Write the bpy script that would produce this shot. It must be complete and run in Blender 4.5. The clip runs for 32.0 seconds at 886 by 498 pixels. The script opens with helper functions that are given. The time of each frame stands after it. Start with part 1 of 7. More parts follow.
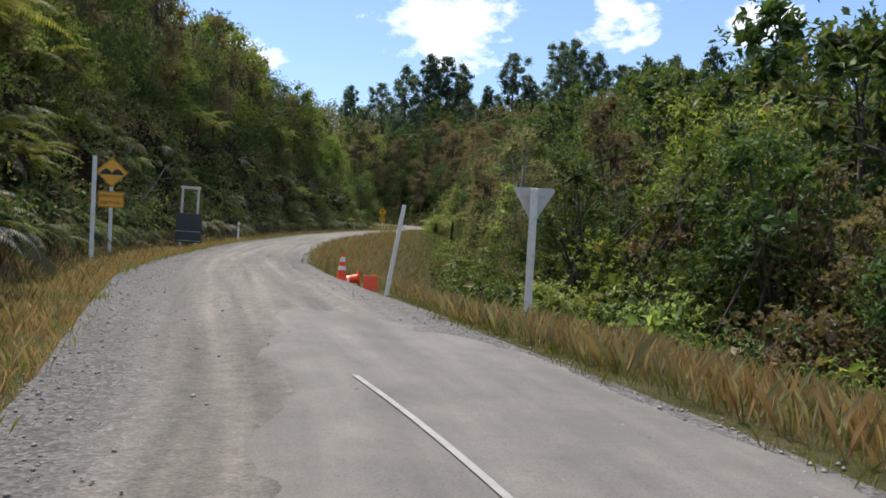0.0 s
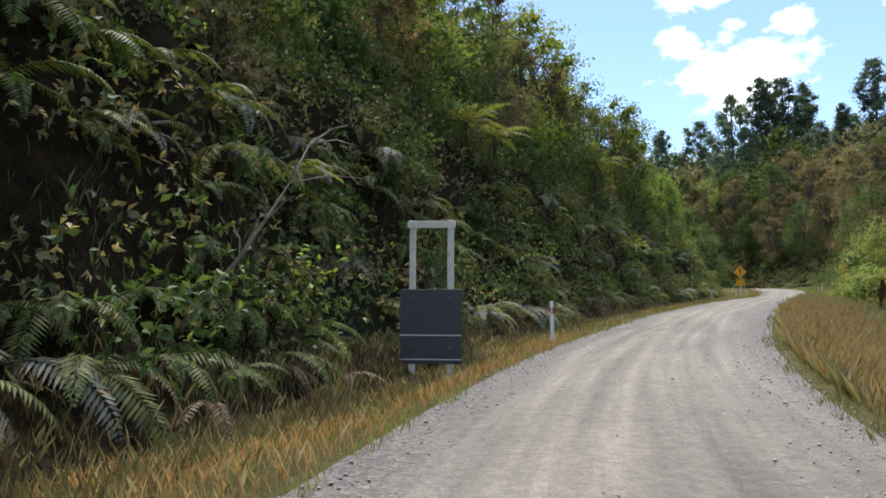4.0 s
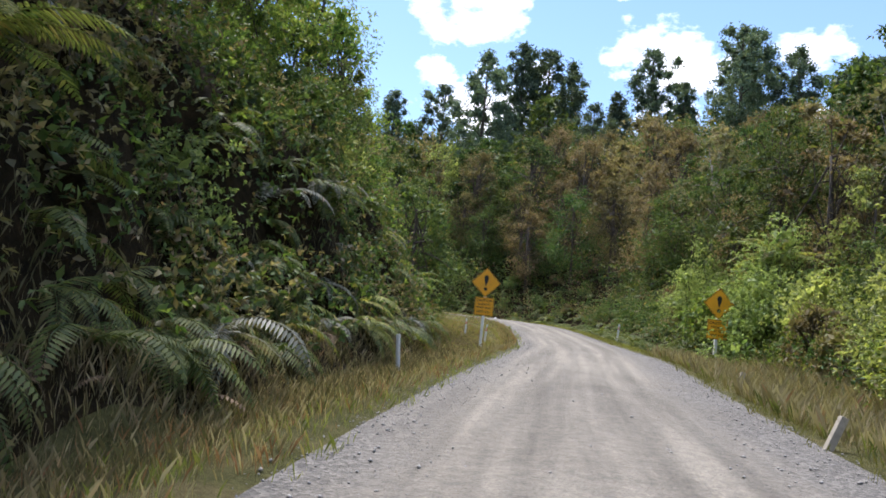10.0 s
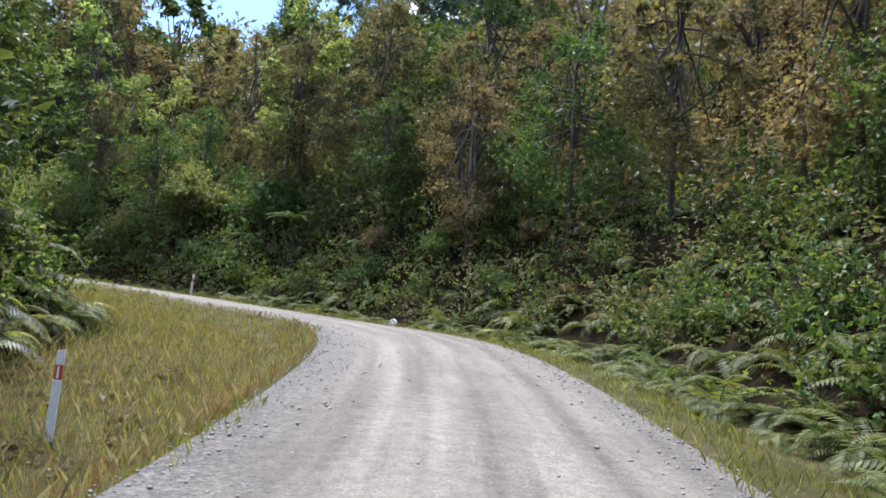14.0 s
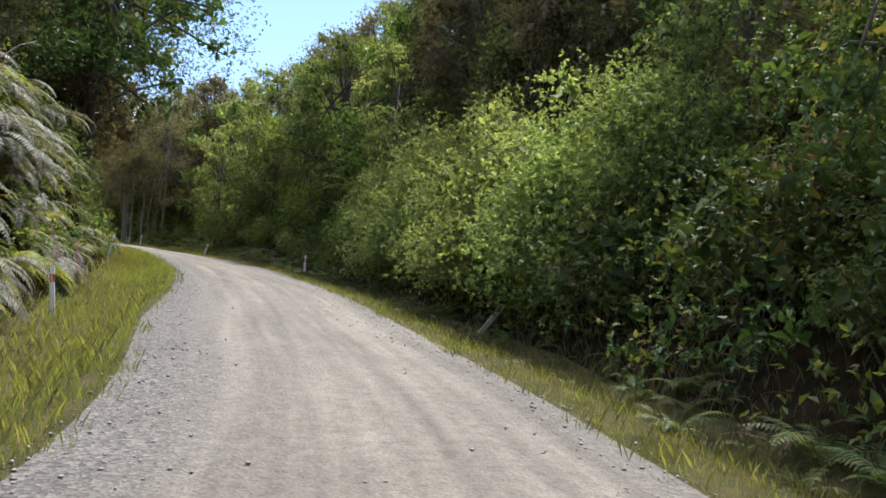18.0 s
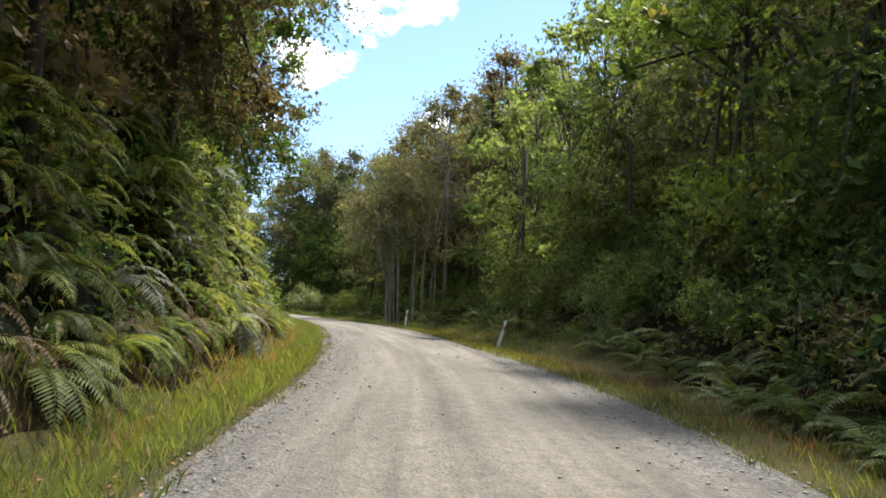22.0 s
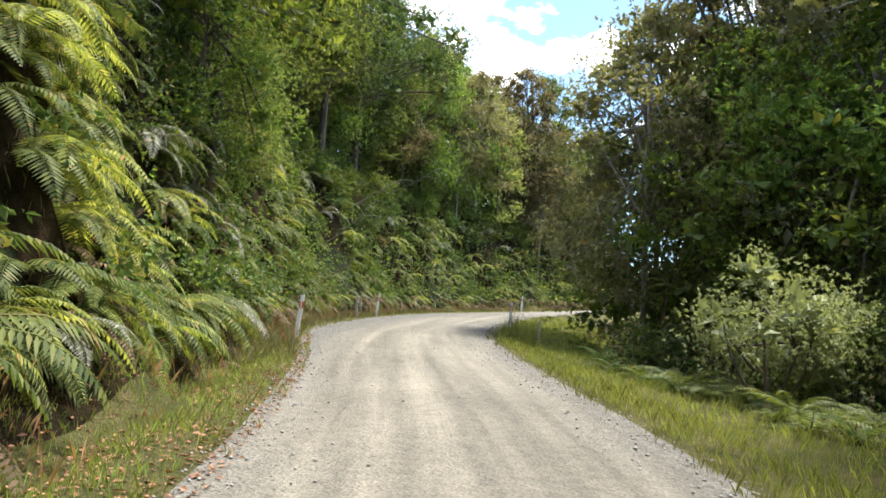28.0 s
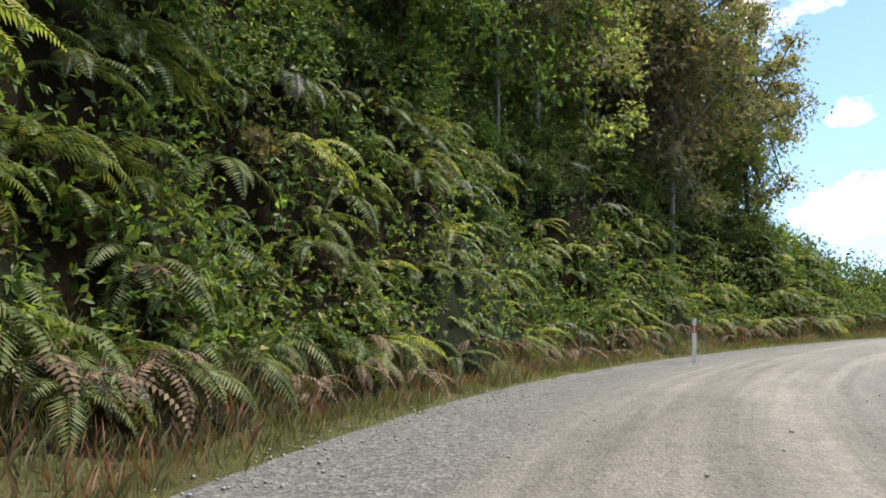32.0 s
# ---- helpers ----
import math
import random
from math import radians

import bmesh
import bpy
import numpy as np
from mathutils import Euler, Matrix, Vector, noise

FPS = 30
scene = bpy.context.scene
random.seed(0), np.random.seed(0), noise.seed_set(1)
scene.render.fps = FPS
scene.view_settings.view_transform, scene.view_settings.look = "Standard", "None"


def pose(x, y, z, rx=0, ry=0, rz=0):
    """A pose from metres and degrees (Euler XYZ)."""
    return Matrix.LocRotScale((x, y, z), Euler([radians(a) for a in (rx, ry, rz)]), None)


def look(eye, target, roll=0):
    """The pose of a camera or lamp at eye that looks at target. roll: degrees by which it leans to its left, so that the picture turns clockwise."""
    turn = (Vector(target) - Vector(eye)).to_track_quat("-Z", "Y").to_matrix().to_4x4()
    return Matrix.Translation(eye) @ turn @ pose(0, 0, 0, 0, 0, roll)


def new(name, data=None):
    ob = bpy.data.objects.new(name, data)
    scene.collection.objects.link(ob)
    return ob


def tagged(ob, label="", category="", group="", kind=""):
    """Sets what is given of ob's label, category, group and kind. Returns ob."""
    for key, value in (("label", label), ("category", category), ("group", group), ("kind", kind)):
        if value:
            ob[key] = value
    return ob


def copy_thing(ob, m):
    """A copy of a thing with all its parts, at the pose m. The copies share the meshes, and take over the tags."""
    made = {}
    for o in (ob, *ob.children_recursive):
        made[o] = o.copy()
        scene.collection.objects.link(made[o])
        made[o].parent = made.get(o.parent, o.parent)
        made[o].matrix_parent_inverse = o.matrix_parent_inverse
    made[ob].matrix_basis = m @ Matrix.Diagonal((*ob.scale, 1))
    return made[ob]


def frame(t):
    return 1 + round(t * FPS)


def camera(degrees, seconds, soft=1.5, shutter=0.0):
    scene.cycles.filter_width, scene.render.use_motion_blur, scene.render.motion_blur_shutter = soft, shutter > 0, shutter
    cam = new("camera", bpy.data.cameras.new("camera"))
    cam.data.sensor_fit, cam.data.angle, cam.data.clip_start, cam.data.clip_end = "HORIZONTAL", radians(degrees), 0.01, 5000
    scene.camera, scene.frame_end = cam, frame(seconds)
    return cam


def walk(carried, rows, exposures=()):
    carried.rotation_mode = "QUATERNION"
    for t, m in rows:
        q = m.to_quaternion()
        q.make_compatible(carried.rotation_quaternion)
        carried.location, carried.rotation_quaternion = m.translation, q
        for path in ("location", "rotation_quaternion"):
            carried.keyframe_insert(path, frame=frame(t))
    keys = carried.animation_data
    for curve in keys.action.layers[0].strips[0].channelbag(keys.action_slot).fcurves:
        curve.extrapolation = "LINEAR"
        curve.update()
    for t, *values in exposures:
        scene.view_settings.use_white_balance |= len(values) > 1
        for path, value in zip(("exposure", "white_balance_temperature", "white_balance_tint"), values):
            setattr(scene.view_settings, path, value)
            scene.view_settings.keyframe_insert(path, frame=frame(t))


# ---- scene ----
cam = camera(60.5, 32.0, 1.65)
PATH = [
    (0, (0.027, 0.009, 1.309), (0.028, 2.009, 1.324), 2.4),
    (0.5, (-0.312, 3.055, 1.328), (-0.643, 5.026, 1.391), 1.7),
    (1, (-0.948, 5.907, 1.425), (-1.515, 7.822, 1.532), 1.2),
    (1.5, (-1.862, 8.809, 1.546), (-2.601, 10.663, 1.677), 0.2),
    (2, (-2.909, 11.733, 1.696), (-3.735, 13.548, 1.848), -0.3),
    (2.5, (-3.94, 14.678, 1.822), (-4.753, 16.498, 1.978), -0.7),
    (4.5, (-7.36, 27.19, 2.239), (-8.073, 29.046, 2.45), -0.8),
    (5, (-8.09, 30.883, 2.349), (-8.711, 32.771, 2.568), -0.2),
    (5.5, (-8.718, 34.676, 2.562), (-9.26, 36.589, 2.781), 1.1),
    (6, (-9.058, 38.465, 2.767), (-9.529, 40.395, 2.996), 1.8),
    (6.5, (-9.326, 42.375, 2.949), (-9.724, 44.32, 3.183), 2.5),
    (7, (-9.505, 46.38, 3.135), (-9.843, 48.339, 3.358), 3.2),
    (7.5, (-9.489, 50.482, 3.318), (-9.768, 52.449, 3.549), 3.6),
    (8, (-9.475, 54.484, 3.601), (-9.72, 56.456, 3.825), 4.0),
    (8.5, (-9.372, 58.58, 3.787), (-9.583, 60.556, 4.007), 4.5),
    (9, (-9.166, 62.565, 3.967), (-9.345, 64.546, 4.177), 4.6),
    (9.5, (-8.875, 66.746, 4.153), (-9.018, 68.728, 4.376), 4.9),
    (10, (-8.564, 71.017, 4.337), (-8.666, 73.001, 4.564), 5.2),
    (10.5, (-8.15, 75.505, 4.61), (-8.223, 77.491, 4.833), 5.7),
    (11, (-7.65, 80.005, 4.795), (-7.694, 81.992, 5.015), 5.6),
    (11.5, (-7.161, 84.686, 4.997), (-7.168, 86.673, 5.22), 5.7),
    (12, (-6.543, 89.324, 5.233), (-6.536, 91.313, 5.449), 5.4),
    (12.5, (-5.875, 94.067, 5.403), (-5.859, 96.055, 5.621), 5.5),
    (13, (-5.389, 98.794, 5.564), (-5.362, 100.782, 5.78), 5.6),
    (13.5, (-4.893, 103.494, 5.792), (-4.852, 105.482, 6.008), 4.9),
    (15.5, (-4.319, 124.678, 7.21), (-5.071, 126.525, 7.351), 3.9),
    (16, (-6.119, 128.072, 7.335), (-7.046, 129.839, 7.472), 4.1),
    (16.5, (-8.134, 131.215, 7.427), (-9.235, 132.878, 7.577), 4.7),
    (17, (-10.626, 134.168, 7.62), (-11.947, 135.662, 7.772), 5.1),
    (17.5, (-13.345, 136.561, 7.857), (-14.893, 137.818, 8.016), 4.4),
    (18, (-16.391, 138.545, 8.1), (-18.076, 139.608, 8.276), 3.4),
    (18.5, (-19.569, 140.231, 8.285), (-21.361, 141.095, 8.493), 2.8),
    (19, (-23.11, 141.706, 8.509), (-24.976, 142.389, 8.734), 3.1),
    (19.5, (-26.715, 142.865, 8.938), (-28.625, 143.408, 9.176), 2.4),
    (20, (-30.39, 143.855, 9.226), (-32.314, 144.333, 9.489), 2.2),
    (20.5, (-34.366, 144.866, 9.619), (-36.293, 145.32, 9.902), 1.6),
    (21, (-38.284, 145.769, 10.002), (-40.22, 146.174, 10.296), 1.6),
    (21.5, (-42.424, 146.59, 10.353), (-44.367, 146.946, 10.663), 1.7),
    (22, (-46.753, 147.268, 10.779), (-48.706, 147.576, 11.079), 1.5),
    (22.5, (-51.081, 147.94, 11.107), (-53.038, 148.205, 11.422), 1.0),
    (23, (-55.492, 148.428, 11.563), (-57.457, 148.628, 11.876), 1.2),
    (23.5, (-59.829, 148.817, 11.859), (-61.797, 148.981, 12.175), 1.4),
    (24, (-64.149, 149.204, 12.256), (-66.117, 149.314, 12.59), 1.8),
    (24.5, (-68.679, 149.419, 12.687), (-70.65, 149.479, 13.021), 2.3),
    (26.5, (-87.343, 148.217, 14.154), (-89.291, 147.891, 14.466), 2.4),
    (27, (-91.722, 147.279, 14.594), (-93.652, 146.839, 14.881), 2.8),
    (27.5, (-95.986, 146.093, 14.883), (-97.883, 145.53, 15.168), 3.4),
    (28, (-100.117, 144.589, 15.286), (-101.98, 143.914, 15.56), 3.8),
    (28.5, (-104.082, 142.992, 15.569), (-105.922, 142.259, 15.844), 4.0),
    (29, (-107.905, 141.369, 16.004), (-109.719, 140.572, 16.277), 4.0),
    (29.5, (-111.584, 139.787, 16.33), (-113.374, 138.939, 16.611), 3.7),
    (30, (-115.108, 138.193, 16.699), (-116.887, 137.325, 16.989), 3.4),
    (30.5, (-118.649, 136.688, 16.984), (-120.425, 135.815, 17.275), 3.0),
    (31, (-122.238, 135.29, 17.268), (-124.016, 134.423, 17.561), 2.9),
    (31.5, (-125.857, 134.294, 17.61), (-127.653, 133.467, 17.914), 3.0),
    (32, (-129.841, 133.498, 17.831), (-131.68, 132.789, 18.17), 1.3),
]
walk(cam, [(t, look(eye, target, roll)) for t, eye, target, roll in PATH],
     [(0.0, 0.6, 6250, 14), (2.0, 0.86, 6250, 14), (6.0, 1.04, 6250, 15), (11.0, 1.18, 5950, 17), (13.0, 1.42, 5800, 18), (15.5, 1.45, 5800, 18), (17.0, 1.12, 6050, 16), (19.0, 1.5, 6300, 13), (22.0, 1.45, 6450, 10), (24.0, 1.72, 6500, 8), (28.5, 1.76, 6550, 8), (31.0, 1.63, 6550, 12), (32.0, 1.25, 6400, 11)])

# ---------------------------------------------------------------- world, sun, exposure
SUN_AZ, SUN_EL = -32.0, 66.0          # degrees: azimuth from +y towards +x, elevation
world = bpy.data.worlds.new("sky")
scene.world = world
world.use_nodes = True
wn, wl = world.node_tree.nodes, world.node_tree.links
wn.clear()
sky = wn.new("ShaderNodeTexSky")
sky.sky_type, sky.sun_disc = "NISHITA", False
sky.sun_elevation, sky.sun_rotation = radians(SUN_EL), radians(SUN_AZ % 360)
sky.air_density, sky.dust_density, sky.ozone_density = 1.0, 0.15, 2.2
# fair-weather clouds: azimuth from +y towards +x, elevation, half width (degrees)
CLOUDS = [(0.0, 16.9, 5.6), (12.6, 17.0, 3.2), (13.2, 21.2, 4.6), (22.7, 16.6, 2.8), (-15.2, 13.4, 2.8), (-2.8, 24.2, 4.2), (3.4, 20.0, 1.9), (-4.6, 19.4, 2.0), (22.7, 21.4, 2.6), (8.0, 27.5, 3.2),
          (-92.2, 22.3, 3.6), (-98.6, 22.4, 2.8), (-87.6, 25.2, 2.4), (-83.9, 27.0, 2.8), (-108.4, 22.4, 5.4), (-111.5, 26.0, 5.6), (-101.2, 22.4, 2.2), (-95.2, 17.0, 2.0), (-82.5, 12.0, 4.0), (-82.0, 18.2, 1.8),
          (-122.0, 31.0, 5.0), (42.0, 25.0, 6.0), (90.0, 30.0, 8.0), (150.0, 25.0, 8.0), (-160.0, 35.0, 7.0), (-50.0, 38.0, 4.0)]
FLAT = 1.7
w_co = wn.new("ShaderNodeTexCoord")
w_map = wn.new("ShaderNodeMapping")
w_map.inputs["Scale"].default_value = (1.0, 1.0, FLAT)
wl.new(w_co.outputs["Generated"], w_map.inputs["Vector"])
w_dir = wn.new("ShaderNodeVectorMath")
w_dir.operation = "NORMALIZE"
wl.new(w_map.outputs[0], w_dir.inputs[0])
total = None
for az, el, wide in CLOUDS:
    v = Vector((math.sin(radians(az)) * math.cos(radians(el)), math.cos(radians(az)) * math.cos(radians(el)), FLAT * math.sin(radians(el)))).normalized()
    dn = wn.new("ShaderNodeVectorMath")
    dn.operation = "DOT_PRODUCT"
    dn.inputs[1].default_value = v
    wl.new(w_dir.outputs[0], dn.inputs[0])
    mr = wn.new("ShaderNodeMapRange")
    mr.inputs["From Min"].default_value, mr.inputs["From Max"].default_value = math.cos(radians(wide * 1.25)), 1.0
    wl.new(dn.outputs["Value"], mr.inputs["Value"])
    if total is None:
        total = mr.outputs[0]
    else:
        mx = wn.new("ShaderNodeMath")
        mx.operation = "MAXIMUM"
        wl.new(total, mx.inputs[0])
        wl.new(mr.outputs[0], mx.inputs[1])
        total = mx.outputs[0]
cl = wn.new("ShaderNodeTexNoise")
cl.inputs["Scale"].default_value, cl.inputs["Detail"].default_value, cl.inputs["Roughness"].default_value = 17.0, 8.0, 0.62
wl.new(w_map.outputs[0], cl.inputs["Vector"])
ca = wn.new("ShaderNodeMath")
ca.operation, ca.inputs[1].default_value = "MULTIPLY_ADD", 2.5
wl.new(cl.outputs["Fac"], ca.inputs[0])
wl.new(total, ca.inputs[2])
cr = wn.new("ShaderNodeMapRange")
cr.inputs["From Min"].default_value, cr.inputs["From Max"].default_value = 1.78, 2.4
wl.new(ca.outputs[0], cr.inputs["Value"])
# cumulus added overhead, above what the camera sees, as fill light for the shade
high = wn.new("ShaderNodeTexNoise")
high.inputs["Scale"].default_value, high.inputs["Detail"].default_value, high.inputs["Roughness"].default_value = 3.2, 6.0, 0.5
wl.new(w_co.outputs["Generated"], high.inputs["Vector"])
hr = wn.new("ShaderNodeMapRange")
hr.inputs["From Min"].default_value, hr.inputs["From Max"].default_value = 0.44, 0.56
wl.new(high.outputs["Fac"], hr.inputs["Value"])
w_sep = wn.new("ShaderNodeSeparateXYZ")
wl.new(w_co.outputs["Generated"], w_sep.inputs[0])
hz = wn.new("ShaderNodeMapRange")
hz.inputs["From Min"].default_value, hz.inputs["From Max"].default_value = 0.58, 0.68
wl.new(w_sep.outputs["Z"], hz.inputs["Value"])
hm = wn.new("ShaderNodeMath")
hm.operation = "MULTIPLY"
wl.new(hr.outputs[0], hm.inputs[0])
wl.new(hz.outputs[0], hm.inputs[1])
both = wn.new("ShaderNodeMath")
both.operation = "MAXIMUM"
wl.new(cr.outputs[0], both.inputs[0])
wl.new(hm.outputs[0], both.inputs[1])
mixc = wn.new("ShaderNodeMixRGB")
mixc.inputs["Color2"].default_value = (9.6, 9.6, 9.8, 1)
wl.new(both.outputs[0], mixc.inputs["Fac"])
wl.new(sky.outputs["Color"], mixc.inputs["Color1"])
bg = wn.new("ShaderNodeBackground")
bg.inputs["Strength"].default_value = 0.12
wl.new(mixc.outputs["Color"], bg.inputs["Color"])
wo = wn.new("ShaderNodeOutputWorld")
wl.new(bg.outputs[0], wo.inputs["Surface"])

sun = new("sun", bpy.data.lights.new("sun", "SUN"))
sun.data.energy, sun.data.angle, sun.data.color = 3.1, radians(6.0), (1.0, 0.95, 0.87)
sun_dir = Vector((math.sin(radians(SUN_AZ)) * math.cos(radians(SUN_EL)), math.cos(radians(SUN_AZ)) * math.cos(radians(SUN_EL)), math.sin(radians(SUN_EL))))
sun.matrix_world = look(tuple(sun_dir * 200), (0, 0, 0))

# ---------------------------------------------------------------- materials
RNG = np.random.default_rng(7)


def material(name):
    m = bpy.data.materials.new(name)
    m.use_nodes = True
    nt = m.node_tree
    b = nt.nodes["Principled BSDF"]
    return m, nt.nodes, nt.links, b


def ramp(nodes, stops):
    r = nodes.new("ShaderNodeValToRGB")
    e = r.color_ramp.elements
    while len(e) < len(stops):
        e.new(0.5)
    for k, (p, c) in enumerate(stops):
        e[k].position, e[k].color = p, (*c, 1)
    return r


def noise_node(nodes, links, scale, detail=4, rough=0.55, vec=None):
    n = nodes.new("ShaderNodeTexNoise")
    n.inputs["Scale"].default_value, n.inputs["Detail"].default_value, n.inputs["Roughness"].default_value = scale, detail, rough
    if vec is not None:
        links.new(vec, n.inputs["Vector"])
    return n


def mix(nodes, links, a, b, fac, kind="MIX"):
    m = nodes.new("ShaderNodeMixRGB")
    m.blend_type = kind
    for sock, v in ((m.inputs["Color1"], a), (m.inputs["Color2"], b), (m.inputs["Fac"], fac)):
        if hasattr(v, "default_value"):
            links.new(v, sock)
        elif isinstance(v, tuple):
            sock.default_value = (*v, 1)
        else:
            sock.default_value = v
    return m.outputs["Color"]


def bump(nodes, links, bsdf, height, strength, dist=0.02):
    b = nodes.new("ShaderNodeBump")
    b.inputs["Strength"].default_value, b.inputs["Distance"].default_value = strength, dist
    links.new(height, b.inputs["Height"])
    links.new(b.outputs[0], bsdf.inputs["Normal"])


def coords(nodes, which="Object"):
    return nodes.new("ShaderNodeTexCoord").outputs[which]


def plain(name, c, rough=0.6, metal=0.0, vary=0.12, scale=6.0, grain=0.0, dirt=None):
    """A painted, plastic or wooden surface with faint blotches and dirt."""
    m, n, l, b = material(name)
    co = coords(n)
    a = noise_node(n, l, scale, 5, 0.6, co)
    r = ramp(n, [(0.3, tuple(v * (1 - vary) for v in c)), (0.7, tuple(min(1, v * (1 + vary)) for v in c))])
    l.new(a.outputs["Fac"], r.inputs["Fac"])
    col = r.outputs["Color"]
    if dirt:
        d = noise_node(n, l, scale * 2.3, 6, 0.7, co)
        dr = ramp(n, [(0.52, (0, 0, 0)), (0.72, (0.7, 0.7, 0.7))])
        l.new(d.outputs["Fac"], dr.inputs["Fac"])
        col = mix(n, l, col, dirt, dr.outputs["Color"])
    l.new(col, b.inputs["Base Color"])
    b.inputs["Roughness"].default_value, b.inputs["Metallic"].default_value = rough, metal
    if grain:
        g = noise_node(n, l, 60, 4, 0.6, co)
        bump(n, l, b, g.outputs["Fac"], grain, 0.004)
    return m


BUSH_TINT = (1.24, 1.19, 1.36)             # late-summer bush, brightened, with bluish haze put into its colour


def leaf_material(name, dark, light, rough=0.45, through_light=0.35, old=None, tint=BUSH_TINT):
    """Foliage: each leaf and each plant differs a little in colour; light passes through the blade."""
    m, n, l, b = material(name)
    geo = n.new("ShaderNodeNewGeometry")
    r = ramp(n, [(0.0, dark), (0.55, tuple((a + c) / 2 for a, c in zip(dark, light))), (0.93, light)] + ([(1.0, old)] if old else []))
    l.new(geo.outputs["Random Per Island"], r.inputs["Fac"])
    oi = n.new("ShaderNodeObjectInfo")
    hs = n.new("ShaderNodeHueSaturation")
    mh = n.new("ShaderNodeMapRange")
    mh.inputs["To Min"].default_value, mh.inputs["To Max"].default_value = 0.47, 0.515
    l.new(oi.outputs["Random"], mh.inputs["Value"])
    l.new(mh.outputs[0], hs.inputs["Hue"])
    mv = n.new("ShaderNodeMath")
    mv.operation = "MULTIPLY"
    mv.inputs[1].default_value = 7.13
    l.new(oi.outputs["Random"], mv.inputs[0])
    fr = n.new("ShaderNodeMath")
    fr.operation = "FRACT"
    l.new(mv.outputs[0], fr.inputs[0])
    ml = n.new("ShaderNodeMapRange")
    ml.inputs["To Min"].default_value, ml.inputs["To Max"].default_value = 0.72, 1.3
    l.new(fr.outputs[0], ml.inputs["Value"])
    l.new(ml.outputs[0], hs.inputs["Value"])
    l.new(mix(n, l, r.outputs["Color"], tint, 1.0, "MULTIPLY"), hs.inputs["Color"])
    b.inputs["Roughness"].default_value = rough
    b.inputs["Specular IOR Level"].default_value = 0.22
    l.new(hs.outputs["Color"], b.inputs["Base Color"])
    t = n.new("ShaderNodeBsdfTranslucent")
    tc = mix(n, l, hs.outputs["Color"], (1.4, 1.36, 0.62), 1.0, "MULTIPLY")
    l.new(tc, t.inputs["Color"])
    ms = n.new("ShaderNodeMixShader")
    ms.inputs["Fac"].default_value = through_light
    l.new(b.outputs[0], ms.inputs[1])
    l.new(t.outputs[0], ms.inputs[2])
    l.new(ms.outputs[0], n["Material Output"].inputs["Surface"])
    return m


def bark_material(name, dark, light, scale=9.0):
    m, n, l, b = material(name)
    co = coords(n)
    mp = n.new("ShaderNodeMapping")
    mp.inputs["Scale"].default_value = (1, 1, 0.25)
    l.new(co, mp.inputs["Vector"])
    a = noise_node(n, l, scale, 6, 0.7, mp.outputs[0])
    r = ramp(n, [(0.3, dark), (0.7, light)])
    l.new(a.outputs["Fac"], r.inputs["Fac"])
    l.new(r.outputs["Color"], b.inputs["Base Color"])
    b.inputs["Roughness"].default_value = 0.9
    bump(n, l, b, a.outputs["Fac"], 0.8, 0.03)
    return m


